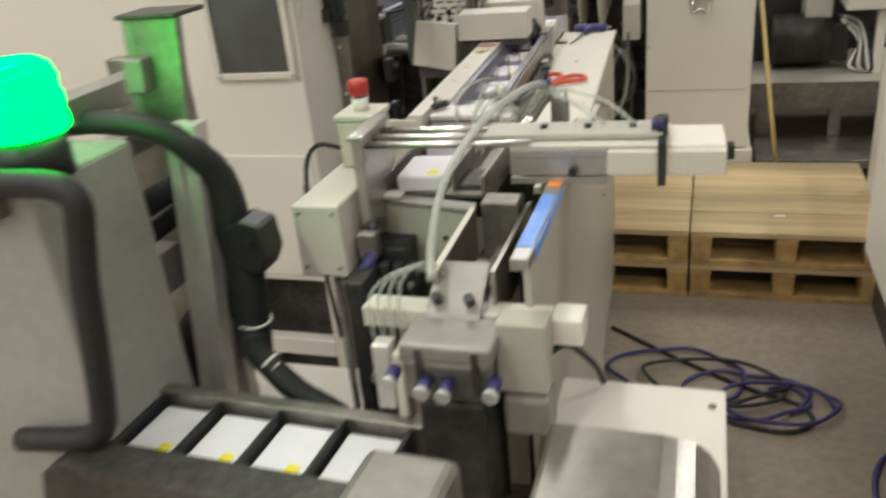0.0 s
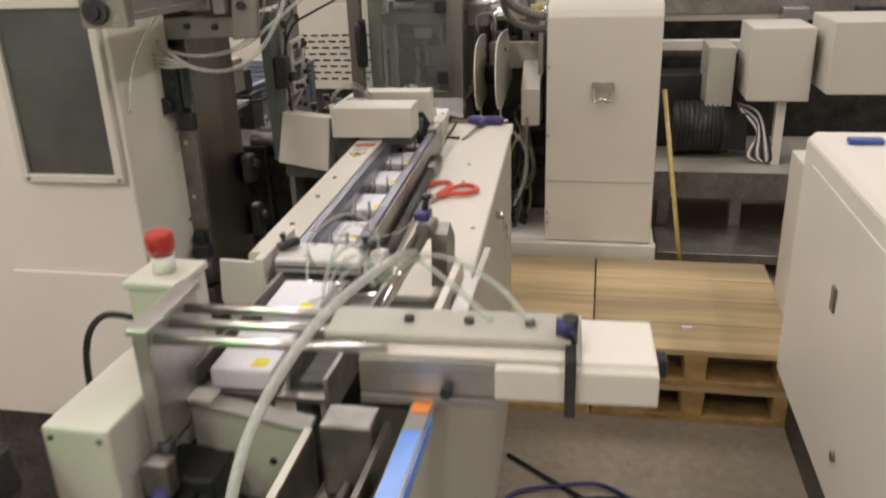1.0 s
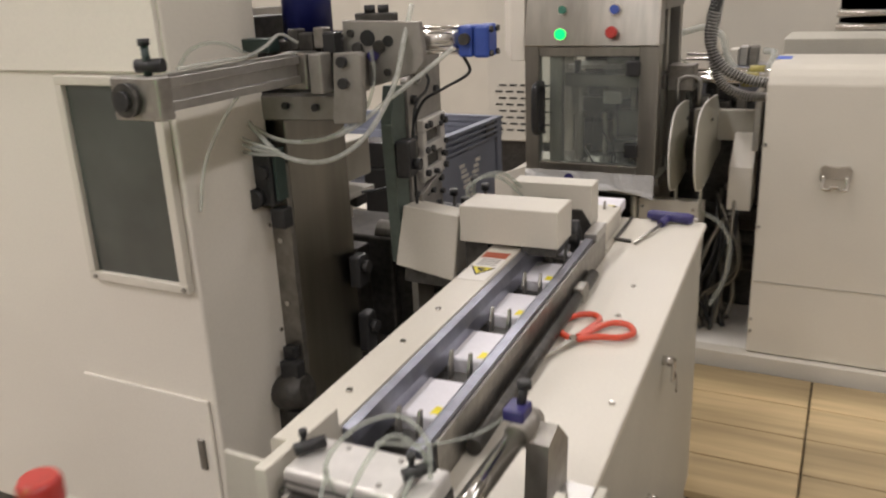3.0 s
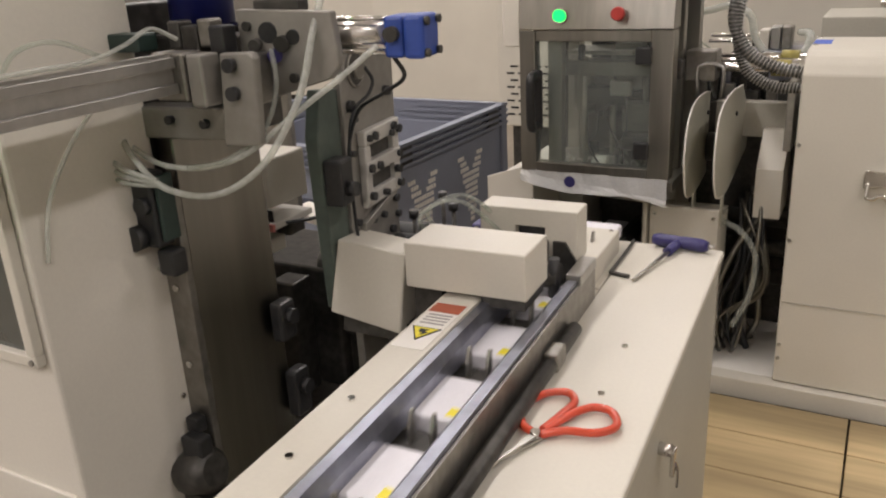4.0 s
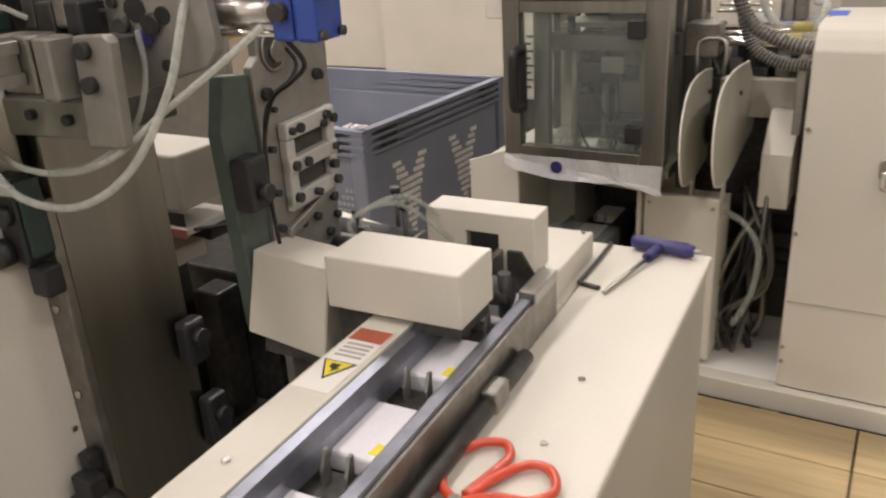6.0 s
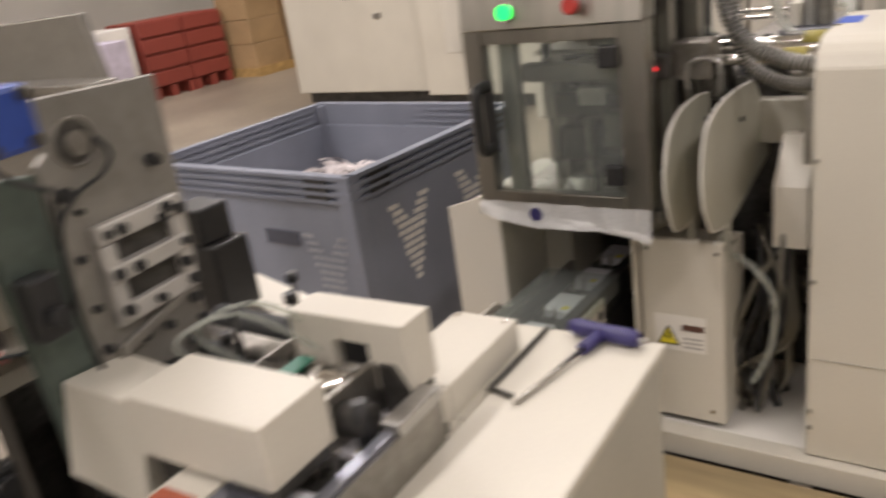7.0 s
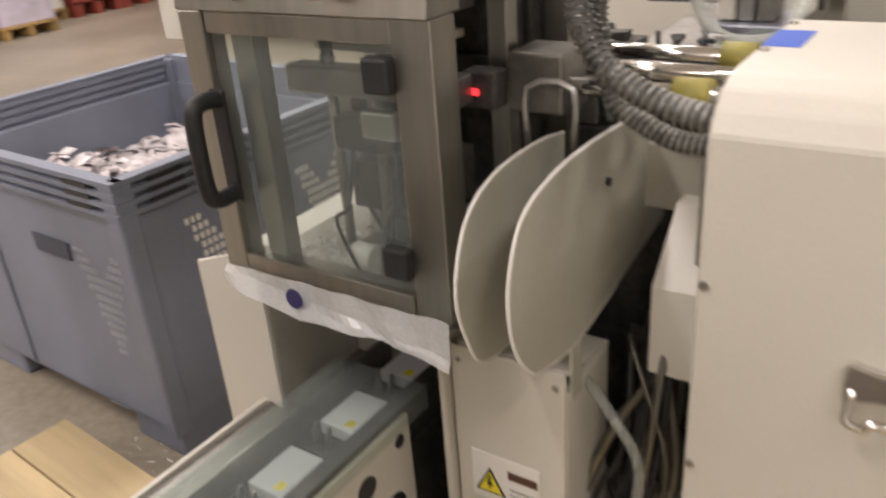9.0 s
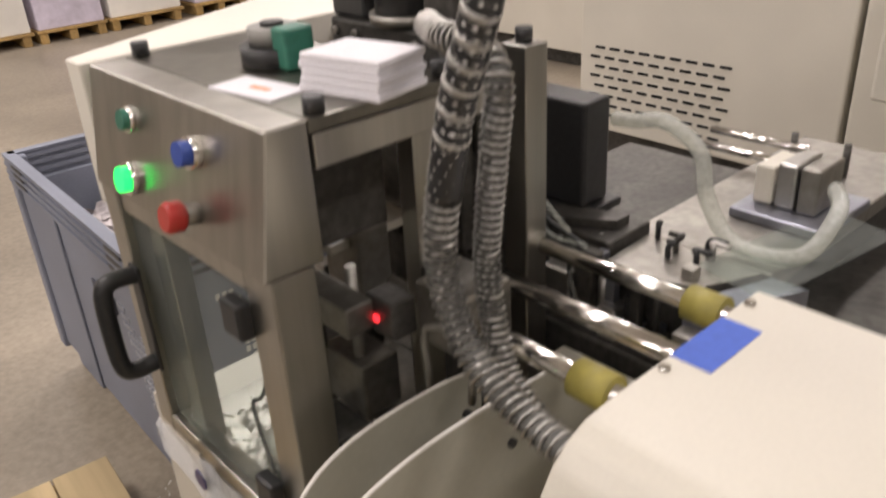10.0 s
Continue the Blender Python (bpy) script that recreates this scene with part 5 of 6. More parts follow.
g = [[film.verts.new((-0.885 + 0.415 * i / 26, 3.246 + 0.008 * noise.noise((i * 0.35, j * 0.5, 2)) - 0.004 * j, 0.85 - 0.05 * (i / 26) ** 1.3 * (j > 0) - (0.010 + 0.004 * math.sin(i * 0.22)) * j + 0.003 * noise.noise((i * 0.5, j * 0.7, 9)))) for j in range(4)] for i in range(27)]
for i in range(26):
    for j in range(3):
        film.faces.new((g[i][j], g[i + 1][j], g[i + 1][j + 1], g[i][j + 1]))
part("hanging_film", film, clear("torn_film", (0.86, 0.86, 0.86), 0.55, 0.25), cage, "torn hanging wrapping film")
part("printed_oval", sweep(bmesh.new(), [(-0.735, 3.234, 0.828), (-0.735, 3.232, 0.828)], [0.016, 0.016], 20), NAVY, cage, "navy printed oval")
part("waste_roll", rod((-0.70, 3.275, 0.80), (-0.50, 3.275, 0.79), 0.016, 14), DULLSTEEL, cage)
random.seed(5)
shreds = bmesh.new()
for k in range(220):
    x, y = random.uniform(-0.83, -0.55), random.uniform(3.30, 3.48)
    s = random.uniform(0.003, 0.011)
    m = pose(x, y, 0.830 + abs(random.gauss(0, 0.012)), random.uniform(-40, 40), random.uniform(-40, 40), random.uniform(0, 180))
    v = [shreds.verts.new(m @ Vector(q)) for q in ((-s, -0.4 * s, 0), (s, -0.3 * s, 0.2 * s), (0.8 * s, 0.4 * s, 0), (-0.7 * s, 0.5 * s, 0.3 * s))]
    shreds.faces.new(v)
lone("paper_shreds", shreds, LABEL, "white shreds of paper and film on a machine bed", "paper scraps", kind="stuff")

inner = thing("inner_mechanism", "oily sealing jaws, rods and cables inside a cage", "mechanism", (-0.68, 3.5, 0.80))
# Added sheet, not a known part: it keeps the cage's inside dark.
part("dark_backing", box(-0.80, -0.53, 3.645, 3.653, 0.83, 1.32), IRON, inner)
part("cross_beam", box(-0.81, -0.51, 3.36, 3.40, 1.10, 1.14, 0.003), DULLSTEEL, inner)
part("upper_plate", box(-0.80, -0.62, 3.42, 3.56, 1.15, 1.162, 0.002), CREAM, inner)
for x, y in ((-0.74, 3.38), (-0.66, 3.38), (-0.58, 3.42), (-0.70, 3.52)):
    part("guide_rod", rod((x, y, 0.80), (x, y, 1.15), 0.008, 10), DULLSTEEL, inner)
for x0, x1, y0, y1, z0, z1, m in ((-0.76, -0.66, 3.42, 3.50, 0.90, 0.98, IRON), (-0.64, -0.55, 3.40, 3.46, 0.94, 1.02, DULLSTEEL), (-0.73, -0.62, 3.36, 3.40, 1.02, 1.07, IRON),
                                  (-0.60, -0.54, 3.52, 3.60, 0.85, 1.10, IRON), (-0.80, -0.77, 3.5, 3.6, 0.80, 1.05, DULLSTEEL), (-0.70, -0.64, 3.35, 3.39, 0.83, 0.88, ALU), (-0.66, -0.60, 3.34, 3.36, 1.05, 1.09, ALU), (-0.80, -0.56, 3.56, 3.62, 0.95, 1.12, IRON), (-0.62, -0.54, 3.34, 3.40, 0.90, 0.94, IRON), (-0.79, -0.74, 3.42, 3.46, 1.0, 1.10, DULLSTEEL), (-0.57, -0.53, 3.60, 3.66, 0.83, 1.30, IRON), (-0.68, -0.60, 3.45, 3.50, 1.05, 1.18, DULLSTEEL)):
    part("block", box(x0, x1, y0, y1, z0, z1, 0.004), m, inner)
for a, b, c in ((0.0, 0.02, -0.02), (0.05, -0.01, 0.03), (0.075, 0.03, 0.0)):
    part("cable", hose([(-0.70 + a, 3.37, 1.04), (-0.71 + a + b, 3.33, 0.97 + c), (-0.69 + a + c, 3.32, 0.90 + b), (-0.66 + 0.5 * a, 3.31, 0.835)], 0.003), RUBBER, inner)
part("drive_base", box(-0.79, -0.54, 3.575, 3.638, 1.12, 1.405, 0.005), IRON, inner, "dark oily drive block")
part("drive_motor", rod((-0.66, 3.607, 1.405), (-0.66, 3.607, 1.53), 0.042, 22), BLACK, inner, "black upright motor")
part("motor_collar", rod((-0.66, 3.607, 1.408), (-0.66, 3.607, 1.42), 0.05, 22), DULLSTEEL, inner)
part("drive_block", box(-0.79, -0.715, 3.58, 3.635, 1.4055, 1.47, 0.006), BLACK, inner)
part("drive_block", box(-0.60, -0.545, 3.58, 3.63, 1.4055, 1.50, 0.006), IRON, inner)
for x in (-0.775, -0.73, -0.61, -0.555):
    part("bolt", rod((x, 3.575, 1.388), (x, 3.568, 1.388), 0.006, 10), DULLSTEEL, inner)
part("cone", sweep(bmesh.new(), [(-0.76, 3.40, 1.14), (-0.76, 3.40, 1.155), (-0.76, 3.40, 1.175), (-0.76, 3.40, 1.18)], [0.012, 0.009, 0.011, 0.006], 14), BLACK, inner)
part("roll", rod((-0.70, 3.34, 0.86), (-0.66, 3.34, 0.86), 0.022, 16), LABEL, inner)

# things on the cage's top
stack = thing("leaflet_stack", "stack of white printed leaflets on a machine top", "paper stack", (-0.53, 3.42, 1.372))
HERE[0] = Matrix.Translation((-0.515, 3.42, 1.3862)) @ pose(0, 0, 0, 0, 0, 12)
for k in range(5):
    part("bundle", box(-0.055 + 0.002 * (k % 3), 0.055 - 0.002 * (k % 2), -0.04 + 0.001 * k, 0.04 - 0.002 * (k % 2), 0.008 * k, 0.008 * k + 0.0078, 0.0012, 1), PAPER, stack)
HERE[0] = Matrix.Translation((-0.60, 3.345, 1.3862)) @ pose(0, 0, 0, 0, 0, 8)
leaflet = thing("leaflet", "loose white leaflet on a machine top", "leaflet", (0, 0, 0))
part("sheet", box(-0.055, 0.05, -0.026, 0.026, 0.0, 0.002), PAPER, leaflet)
part("print", box(-0.012, 0.018, -0.004, 0.003, 0.002, 0.0025), ORANGE, leaflet)
HERE[0] = WORLD
HERE[0] = Matrix.Translation((-0.035, 0.015, 0.014))
puck = thing("tape_dispenser", "black tape dispenser with a grey roll", "tape dispenser", (-0.655, 3.41, 1.372))
part("base", rod((-0.655, 3.41, 1.3722), (-0.655, 3.41, 1.395), 0.042, 24), BLACK, puck)
part("roll", rod((-0.66, 3.412, 1.3955), (-0.66, 3.412, 1.415), 0.03, 24), mat("grey_tape", (0.28, 0.27, 0.25), 0.6), puck)
part("hub", rod((-0.66, 3.412, 1.415), (-0.66, 3.412, 1.42), 0.014, 16), BLACK, puck)
part("cutter", box(-0.63, -0.60, 3.39, 3.43, 1.3722, 1.42, 0.004), GREENPAINT, puck)

HERE[0] = WORLD
hopper = thing("white_side_hopper", "cream sheet-metal hopper behind a stainless cage", "hopper", (-1.0, 3.7, 1.19))
part("shell", slab([(-0.935, 3.26), (-0.889, 3.26), (-0.889, 3.95), (-1.15, 3.95), (-1.105, 3.63)], "z", 1.19, 1.388, 0.002), WARMWHITE, hopper)
part("stand", box(-0.95, -0.90, 3.74, 3.84, 0.0, 1.189), IRON, hopper)

# white panel and lower conveyor behind the table
post_box = thing("white_leg_box", "tall cream sheet-metal leg box beside a machine", "housing", (-0.92, 3.5, 0))
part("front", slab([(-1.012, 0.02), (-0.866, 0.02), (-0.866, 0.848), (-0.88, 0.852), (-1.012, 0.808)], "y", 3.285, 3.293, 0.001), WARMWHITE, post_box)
# Same sheet metal as the front; its shade is put into the grey.
part("side", box(-0.871, -0.866, 3.2935, 3.80, 0.02, 0.79, 0.002), GREYPAINT, post_box, "side sheet coloured grey for its shade")
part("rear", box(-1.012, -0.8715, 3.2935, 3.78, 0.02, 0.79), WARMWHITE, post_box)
part("hand_wheel", hose([(-1.0 + 0.045 * math.cos(a), 3.15 + 0.02 * math.cos(a), 0.40 + 0.045 * math.sin(a)) for a in [k * math.pi / 6 for k in range(13)]], 0.01, 8, 3), BLACK, post_box, "black hand wheel")
part("wheel_axle", rod((-1.0, 3.15, 0.40), (-0.90, 3.34, 0.42), 0.008, 8), IRON, post_box)
low = thing("lower_conveyor", "low cream conveyor with a clear cover and dark rails", "conveyor", (-0.752, 3.2, 0))
HERE[0] = Matrix.Translation((-0.032, 0, 0))
part("left_wall", box(-0.872, -0.862, 2.66, 3.28, 0.28, 0.565, 0.002), CREAM, low, "cream side wall")
part("inner_slope", slab([(-0.861, 0.555), (-0.76, 0.535), (-0.76, 0.52), (-0.861, 0.54)], "y", 2.66, 3.95), DULLSTEEL, low)
part("bed", box(-0.76, -0.63, 2.66, 3.95, 0.50, 0.545), IRON, low)
part("left_guide", box(-0.765, -0.755, 2.66, 3.95, 0.545, 0.60, 0.002), DULLSTEEL, low)
part("right_guide", box(-0.64, -0.61, 2.66, 3.95, 0.545, 0.595, 0.003), IRON, low)
wall = part("right_wall", box(-0.609, -0.60, 2.66, 3.34, 0.26, 0.585, 0.002), CREAM, low, "cream wall with round holes")
for y, z, r in ((3.22, 0.52, 0.022), (3.02, 0.50, 0.022), (3.31, 0.55, 0.012), (2.86, 0.5, 0.022), (3.28, 0.43, 0.03)):
    part("hole", rod((-0.602, y, z), (-0.5985, y, z), r, 20), BLACK, wall)
part("clear_cover", slab([(-0.757, 0.60), (-0.757, 0.637), (-0.573, 0.637), (-0.573, 0.595), (-0.576, 0.595), (-0.576, 0.634), (-0.754, 0.634), (-0.754, 0.60)], "y", 2.70, 3.36), PERSPEX, low, "clear acrylic cover")
part("stand", box(-0.86, -0.61, 2.75, 3.9, 0.0, 0.26), IRON, low)
part("stand_rear", box(-0.85, -0.62, 2.7, 3.93, 0.26, 0.50), IRON, low)
for k in range(3):
    part("motor", rod((-0.595, 3.05 + 0.12 * k, 0.36), (-0.56, 3.05 + 0.12 * k, 0.36), 0.04, 16), IRON, low)
HERE[0] = WORLD
LOWPACKS = []
for k in range(6):
    p = copy_thing(first, WORLD)
    p["label"], p["group"] = "white folded tissue pack on a low conveyor", "packs on the low conveyor"
    LOWPACKS.append((p, pose(-0.729, 2.82 + 0.166 * k, 0.545)))
    s = copy_thing(pusher, WORLD)
    s["group"] = "pushers on the low conveyor"
    LOWPACKS.append((s, pose(-0.729, 2.738 + 0.166 * k, 0.545)))

house = thing("drive_housing", "cream drive housing with an electric warning sticker", "housing", (-0.45, 3.42, 0.285))
part("front", box(-0.535, -0.349, 3.335, 3.345, 0.30, 0.752, 0.003), CREAM, house)
part("side", box(-0.361, -0.349, 3.346, 3.49, 0.30, 0.715, 0.003), CREAM, house)
part("top", slab([(3.346, 0.752), (3.49, 0.722), (3.49, 0.716), (3.346, 0.744)], "x", -0.53, -0.3495), CREAM, house)
part("left_flange", box(-0.55, -0.54, 3.32, 3.40, 0.29, 0.76, 0.002), CREAM, house)
part("core", box(-0.53, -0.375, 3.35, 3.48, 0.285, 0.69), IRON, house)
screws(house, [(-0.362, 3.335, 0.728), (-0.52, 3.335, 0.728), (-0.378, 3.335, 0.33)], 0.005, 0.003, "y")
st = part("warning_sticker", box(-0.508, -0.39, 3.3335, 3.3348, 0.478, 0.568), LABEL, house)
part("triangle", slab([(-0.503, 0.492), (-0.449, 0.492), (-0.476, 0.542)], "y", 3.3325, 3.3334), INK, st)
part("triangle_field", slab([(-0.497, 0.4955), (-0.455, 0.4955), (-0.476, 0.534)], "y", 3.3317, 3.3325), YELLOW, st)
part("bolt_sign", slab([(-0.477, 0.527), (-0.472, 0.527), (-0.476, 0.514), (-0.470, 0.514), (-0.479, 0.499), (-0.477, 0.509), (-0.482, 0.509)], "y", 3.331, 3.3317), INK, st)
part("heading_bar", box(-0.444, -0.394, 3.3325, 3.3334, 0.532, 0.547), BROWNINK, st)
for k in range(3):
    part("text_line", box(-0.442, -0.398, 3.3328, 3.3334, 0.488 + 0.011 * k, 0.492 + 0.011 * k), bpy.data.materials["grey_print"], st)

near_arc = [(3.55, 1.055), (3.40, 1.063), (3.29, 1.057), (3.215, 1.03), (3.183, 0.96), (3.19, 0.885), (3.225, 0.83), (3.26, 0.81), (3.36, 0.795), (3.50, 0.815)]
far_arc = [(3.48, 1.045), (3.40, 1.055), (3.29, 1.05), (3.22, 1.015), (3.19, 0.935), (3.208, 0.86), (3.245, 0.81), (3.35, 0.80), (3.48, 0.82)]
for x, arc, tail in ((-0.42, far_arc, []), (-0.345, near_arc, [(3.69, 0.85), (3.69, 0.94), (3.62, 1.0)])):
    gp = thing("curved_guard_plate", "sage-grey sheet steel guard plate with a rounded front edge", "guard plate", (x, 3.4, 0.80), "guard plates")
    rim = smooth([(x + 0.002, y, z) for y, z in arc], 5)
    part("plate", slab([(q.y, q.z) for q in rim] + tail, "x", x, x + 0.004, 0.0005), SAGE, gp)
    part("edge", sweep(bmesh.new(), rim, 0.0026, 6), LABEL, gp, "pale rim along the plate edge")
    part("stay", box(x - 0.006, x - 0.001, 3.355, 3.385, 0.70, 0.84), SAGE, gp)
    part("bolt", rod((x + 0.004, 3.452, 0.994), (x + 0.009, 3.452, 0.994), 0.006, 10), BLACK, gp)
part_hub = thing("guard_bracket", "grey folded bracket plate behind the guards", "bracket", (-0.28, 3.55, 0.70))
part("arm", box(-0.42, -0.20, 3.60, 3.64, 0.90, 1.0, 0.003), GREYPAINT, part_hub)
part("roll_of_paper", rod((-0.41, 3.45, 0.90), (-0.35, 3.45, 0.90), 0.04, 20), BLACK, part_hub)
part("white_duct", slab([(3.47, 0.70), (3.62, 0.70), (3.62, 0.93), (3.56, 0.93), (3.47, 0.84)], "x", -0.28, -0.21), WARMWHITE, part_hub)

wc = thing("white_cabinet", "tall cream machine cabinet with a chrome pull latch", "cabinet", (0.02, 3.53, 0.285))
part("body", slab([(3.308, 0.288), (3.308, 1.122), (3.324, 1.146), (3.343, 1.162), (3.368, 1.1715), (3.40, 1.174), (3.655, 1.174), (3.655, 0.288)], "x", -0.173, 0.225, 0.003), CREAM, wc)
part("seam", box(-0.17, 0.221, 3.3055, 3.308, 0.526, 0.5275), GREYPAINT, wc)
screws(wc, [(-0.163, 3.622, 1.174), (-0.162, 3.468, 1.174)], 0.006)
latch = part("latch", slab([(-0.012, 0.852), (-0.013, 0.893), (-0.006, 0.902), (0.012, 0.898), (0.028, 0.896), (0.044, 0.898), (0.061, 0.902), (0.068, 0.893), (0.067, 0.852), (0.048, 0.858), (0.028, 0.862), (0.007, 0.858)], "y", 3.292, 3.307, 0.003), CHROME, wc, "chrome pull latch")
part("latch_bow", hose([(-0.002, 3.296, 0.872), (-0.004, 3.288, 0.838), (0.002, 3.286, 0.834), (0.014, 3.286, 0.832), (0.02, 3.286, 0.84), (0.036, 3.286, 0.84), (0.042, 3.286, 0.832), (0.054, 3.286, 0.834), (0.06, 3.288, 0.838), (0.058, 3.296, 0.872)], 0.005, 10, 4), CHROME, latch)
part("blue_tape", box(-0.171, -0.128, 3.49, 3.582, 1.1742, 1.1748), mat("blue_masking_tape", (0.05, 0.12, 0.55), 0.6, grain=90, amount=0.08), wc, "square of blue masking tape")
screws(wc, [(-0.165, 3.306, z) for z in (0.36, 0.40, 0.95, 0.70)], 0.005, 0.003, "y", DULLSTEEL)
base = thing("welded_plinth", "cream welded plinth frame under a machine", "plinth", (-0.2, 3.8, 0))
part("front_channel", box(-0.62, 0.245, 3.285, 3.335, 0.225, 0.284, 0.003), CREAM, base)
part("deck", box(-0.60, 0.24, 3.336, 4.5, 0.24, 0.283, 0.002), LABEL, base)
for x in (-0.60, -0.20, 0.20):
    part("foot", box(x, x + 0.04, 3.29, 3.33, 0.0, 0.224, 0.002), CREAM, base)
    part("foot", box(x, x + 0.04, 4.3, 4.34, 0.0, 0.239, 0.002), IRON, base)
# Dark sheet that gives the gaps between the feet their shade.
part("shade_sheet", box(-0.58, 0.22, 3.42, 3.45, 0.0, 0.239), IRON, base)
wiring = thing("cable_tangle", "tangle of grey and black cables beside the housing", "cable", (-0.28, 3.5, 0.285))
random.seed(11)
for k in range(14):
    x, y = random.uniform(-0.34, -0.22), random.uniform(3.40, 3.58)
    pts = [(x, y, 0.29), (x + random.uniform(-0.05, 0.05), y - random.uniform(0.0, 0.06), 0.40 + random.uniform(-0.06, 0.04)), (-0.25 + random.uniform(-0.07, 0.04), y, 0.55 + random.uniform(-0.06, 0.06)), (-0.26 + random.uniform(-0.06, 0.04), y + 0.05, 0.75)]
    part("cable", hose(pts, random.choice((0.004, 0.006, 0.009)), 8, 6), random.choice((RUBBER, DARKSTEEL, DULLSTEEL, BLACK)), wiring)
for k in range(3):
    part("dark_pipe", rod((-0.36, 3.60, 0.48 + 0.09 * k), (-0.19, 3.60, 0.48 + 0.09 * k), 0.025, 14), IRON, wiring)
part("clear_loop", hose([(-0.36, 3.42, 0.70), (-0.29, 3.36, 0.69), (-0.25, 3.36, 0.62), (-0.26, 3.37, 0.50), (-0.30, 3.38, 0.40)], 0.008, 10), CLEARTUBE, wiring)

# rods, spools and hoses over the machine
top = thing("rod_rack", "parallel polished rods with yellow spools", "rod rack", (-0.35, 3.57, 1.0))
for y in (3.47, 3.57, 3.675):
    part("rod", rod((-0.56, y, 1.115), (-0.12, y, 1.115), 0.012, 14), CHROME, top)
    if y != 3.57:
        part("spool", rod((-0.262, y, 1.115), (-0.216, y, 1.115), 0.0215, 18), OILYYELLOW, top, "yellow spool")
part("end_bracket", box(-0.215, -0.195, 3.44, 3.72, 0.90, 1.085, 0.003), ALU, top)
part("jaw_block", box(-0.48, -0.40, 3.44, 3.52, 1.08, 1.16, 0.004), DULLSTEEL, top)
part("indicator", box(-0.513, -0.503, 3.398, 3.402, 1.11, 1.118), REDGLOW, top, "red indicator lamp")
part("indicator_box", box(-0.53, -0.48, 3.403, 3.44, 1.09, 1.14, 0.003), IRON, top)
part("clip_frame", hose([(-0.44, 3.42, 1.04), (-0.44, 3.42, 1.12), (-0.38, 3.43, 1.12), (-0.38, 3.43, 1.04)], 0.005, 8, 3), ALU, top)
ducts = thing("spiral_hoses", "two flexible metal spiral hoses bending into a cabinet", "hose", (-0.40, 3.5, 1.0))
part("spiral_hose", ribbed([(-0.255, 3.37, 1.60), (-0.286, 3.37, 1.498), (-0.319, 3.37, 1.414), (-0.347, 3.37, 1.30), (-0.344, 3.37, 1.225), (-0.307, 3.37, 1.164), (-0.24, 3.37, 1.13), (-0.178, 3.37, 1.118)], 0.0145, 0.009, 0.10, 14), mat("spiral_sleeve", (0.10, 0.098, 0.09), 0.55, 0.2, grain=40, amount=0.2), ducts)
part("spiral_hose", ribbed([(-0.50, 3.50, 1.44), (-0.422, 3.45, 1.447), (-0.36, 3.44, 1.445), (-0.328, 3.43, 1.42), (-0.335, 3.43, 1.355), (-0.349, 3.43, 1.24), (-0.342, 3.43, 1.17), (-0.315, 3.425, 1.11), (-0.25, 3.42, 1.075), (-0.18, 3.42, 1.07)], 0.0122, 0.0075, 0.10, 14), bpy.data.materials["spiral_sleeve"], ducts)
HOSEA = [(-0.255, 3.37, 1.60), (-0.286, 3.37, 1.498), (-0.319, 3.37, 1.414), (-0.347, 3.37, 1.30), (-0.344, 3.37, 1.225), (-0.307, 3.37, 1.164), (-0.24, 3.37, 1.13), (-0.178, 3.37, 1.118)]
HOSEB = [(-0.50, 3.50, 1.44), (-0.422, 3.45, 1.447), (-0.36, 3.44, 1.445), (-0.328, 3.43, 1.42), (-0.335, 3.43, 1.355), (-0.349, 3.43, 1.24), (-0.342, 3.43, 1.17), (-0.315, 3.425, 1.11), (-0.25, 3.42, 1.075), (-0.18, 3.42, 1.07)]
for pts, r, pitch in ((HOSEA, 0.0160, 0.0098), (HOSEB, 0.0136, 0.0085)):
    part("spiral_wire", helix(pts, r, pitch, 0.0021), ALU, ducts, "bright steel spiral wire")
part("black_sleeve", hose([(-0.25, 3.37, 1.615), (-0.286, 3.37, 1.498), (-0.319, 3.37, 1.414), (-0.341, 3.37, 1.325)], 0.0166, 14), BLACK, ducts)
for k in range(9):
    q = smooth(HOSEA[:4], 8)[2 + 2 * k]
    part("sleeve_band", rod(q + Vector((0.002, 0, 0.003)), q - Vector((0.002, 0, 0.003)), 0.0174, 14), ALU, ducts)
HERE[0] = Matrix.Translation((-0.058, 0, 0))
servo = thing("servo_motor", "black servo motor on a machine plate", "motor", (-0.55, 3.9, 1.10))
part("body", box(-0.585, -0.462, 3.80, 3.86, 1.115, 1.275, 0.006), BLACK, servo)
part("flange", box(-0.57, -0.45, 3.78, 3.88, 1.10, 1.114, 0.003), BLACK, servo)
part("shaft_arm", slab([(-0.50, 3.74), (-0.40, 3.80), (-0.40, 3.83), (-0.50, 3.80)], "z", 1.101, 1.115), IRON, servo)
HERE[0] = WORLD
part("hose", hose([(-0.54, 3.90, 1.225), (-0.50, 3.89, 1.232), (-0.44, 3.88, 1.245), (-0.384, 3.88, 1.214), (-0.366, 3.88, 1.15), (-0.328, 3.88, 1.10), (-0.269, 3.88, 1.092), (-0.225, 3.90, 1.105), (-0.215, 3.95, 1.15), (-0.25, 4.02, 1.15)], 0.0115, 12), MILKTUBE, servo, "clear corrugated hose")
bed2 = thing("machine_deck", "grey machine deck with valve blocks and plates", "machine deck", (-0.35, 4.1, 0.283))
part("deck_body", box(-0.86, -0.10, 3.70, 4.4, 0.283, 0.98, 0.004), IRON, bed2)
part("deck_plate", box(-0.47, -0.25, 3.86, 4.40, 1.05, 1.078, 0.003), DULLSTEEL, bed2)
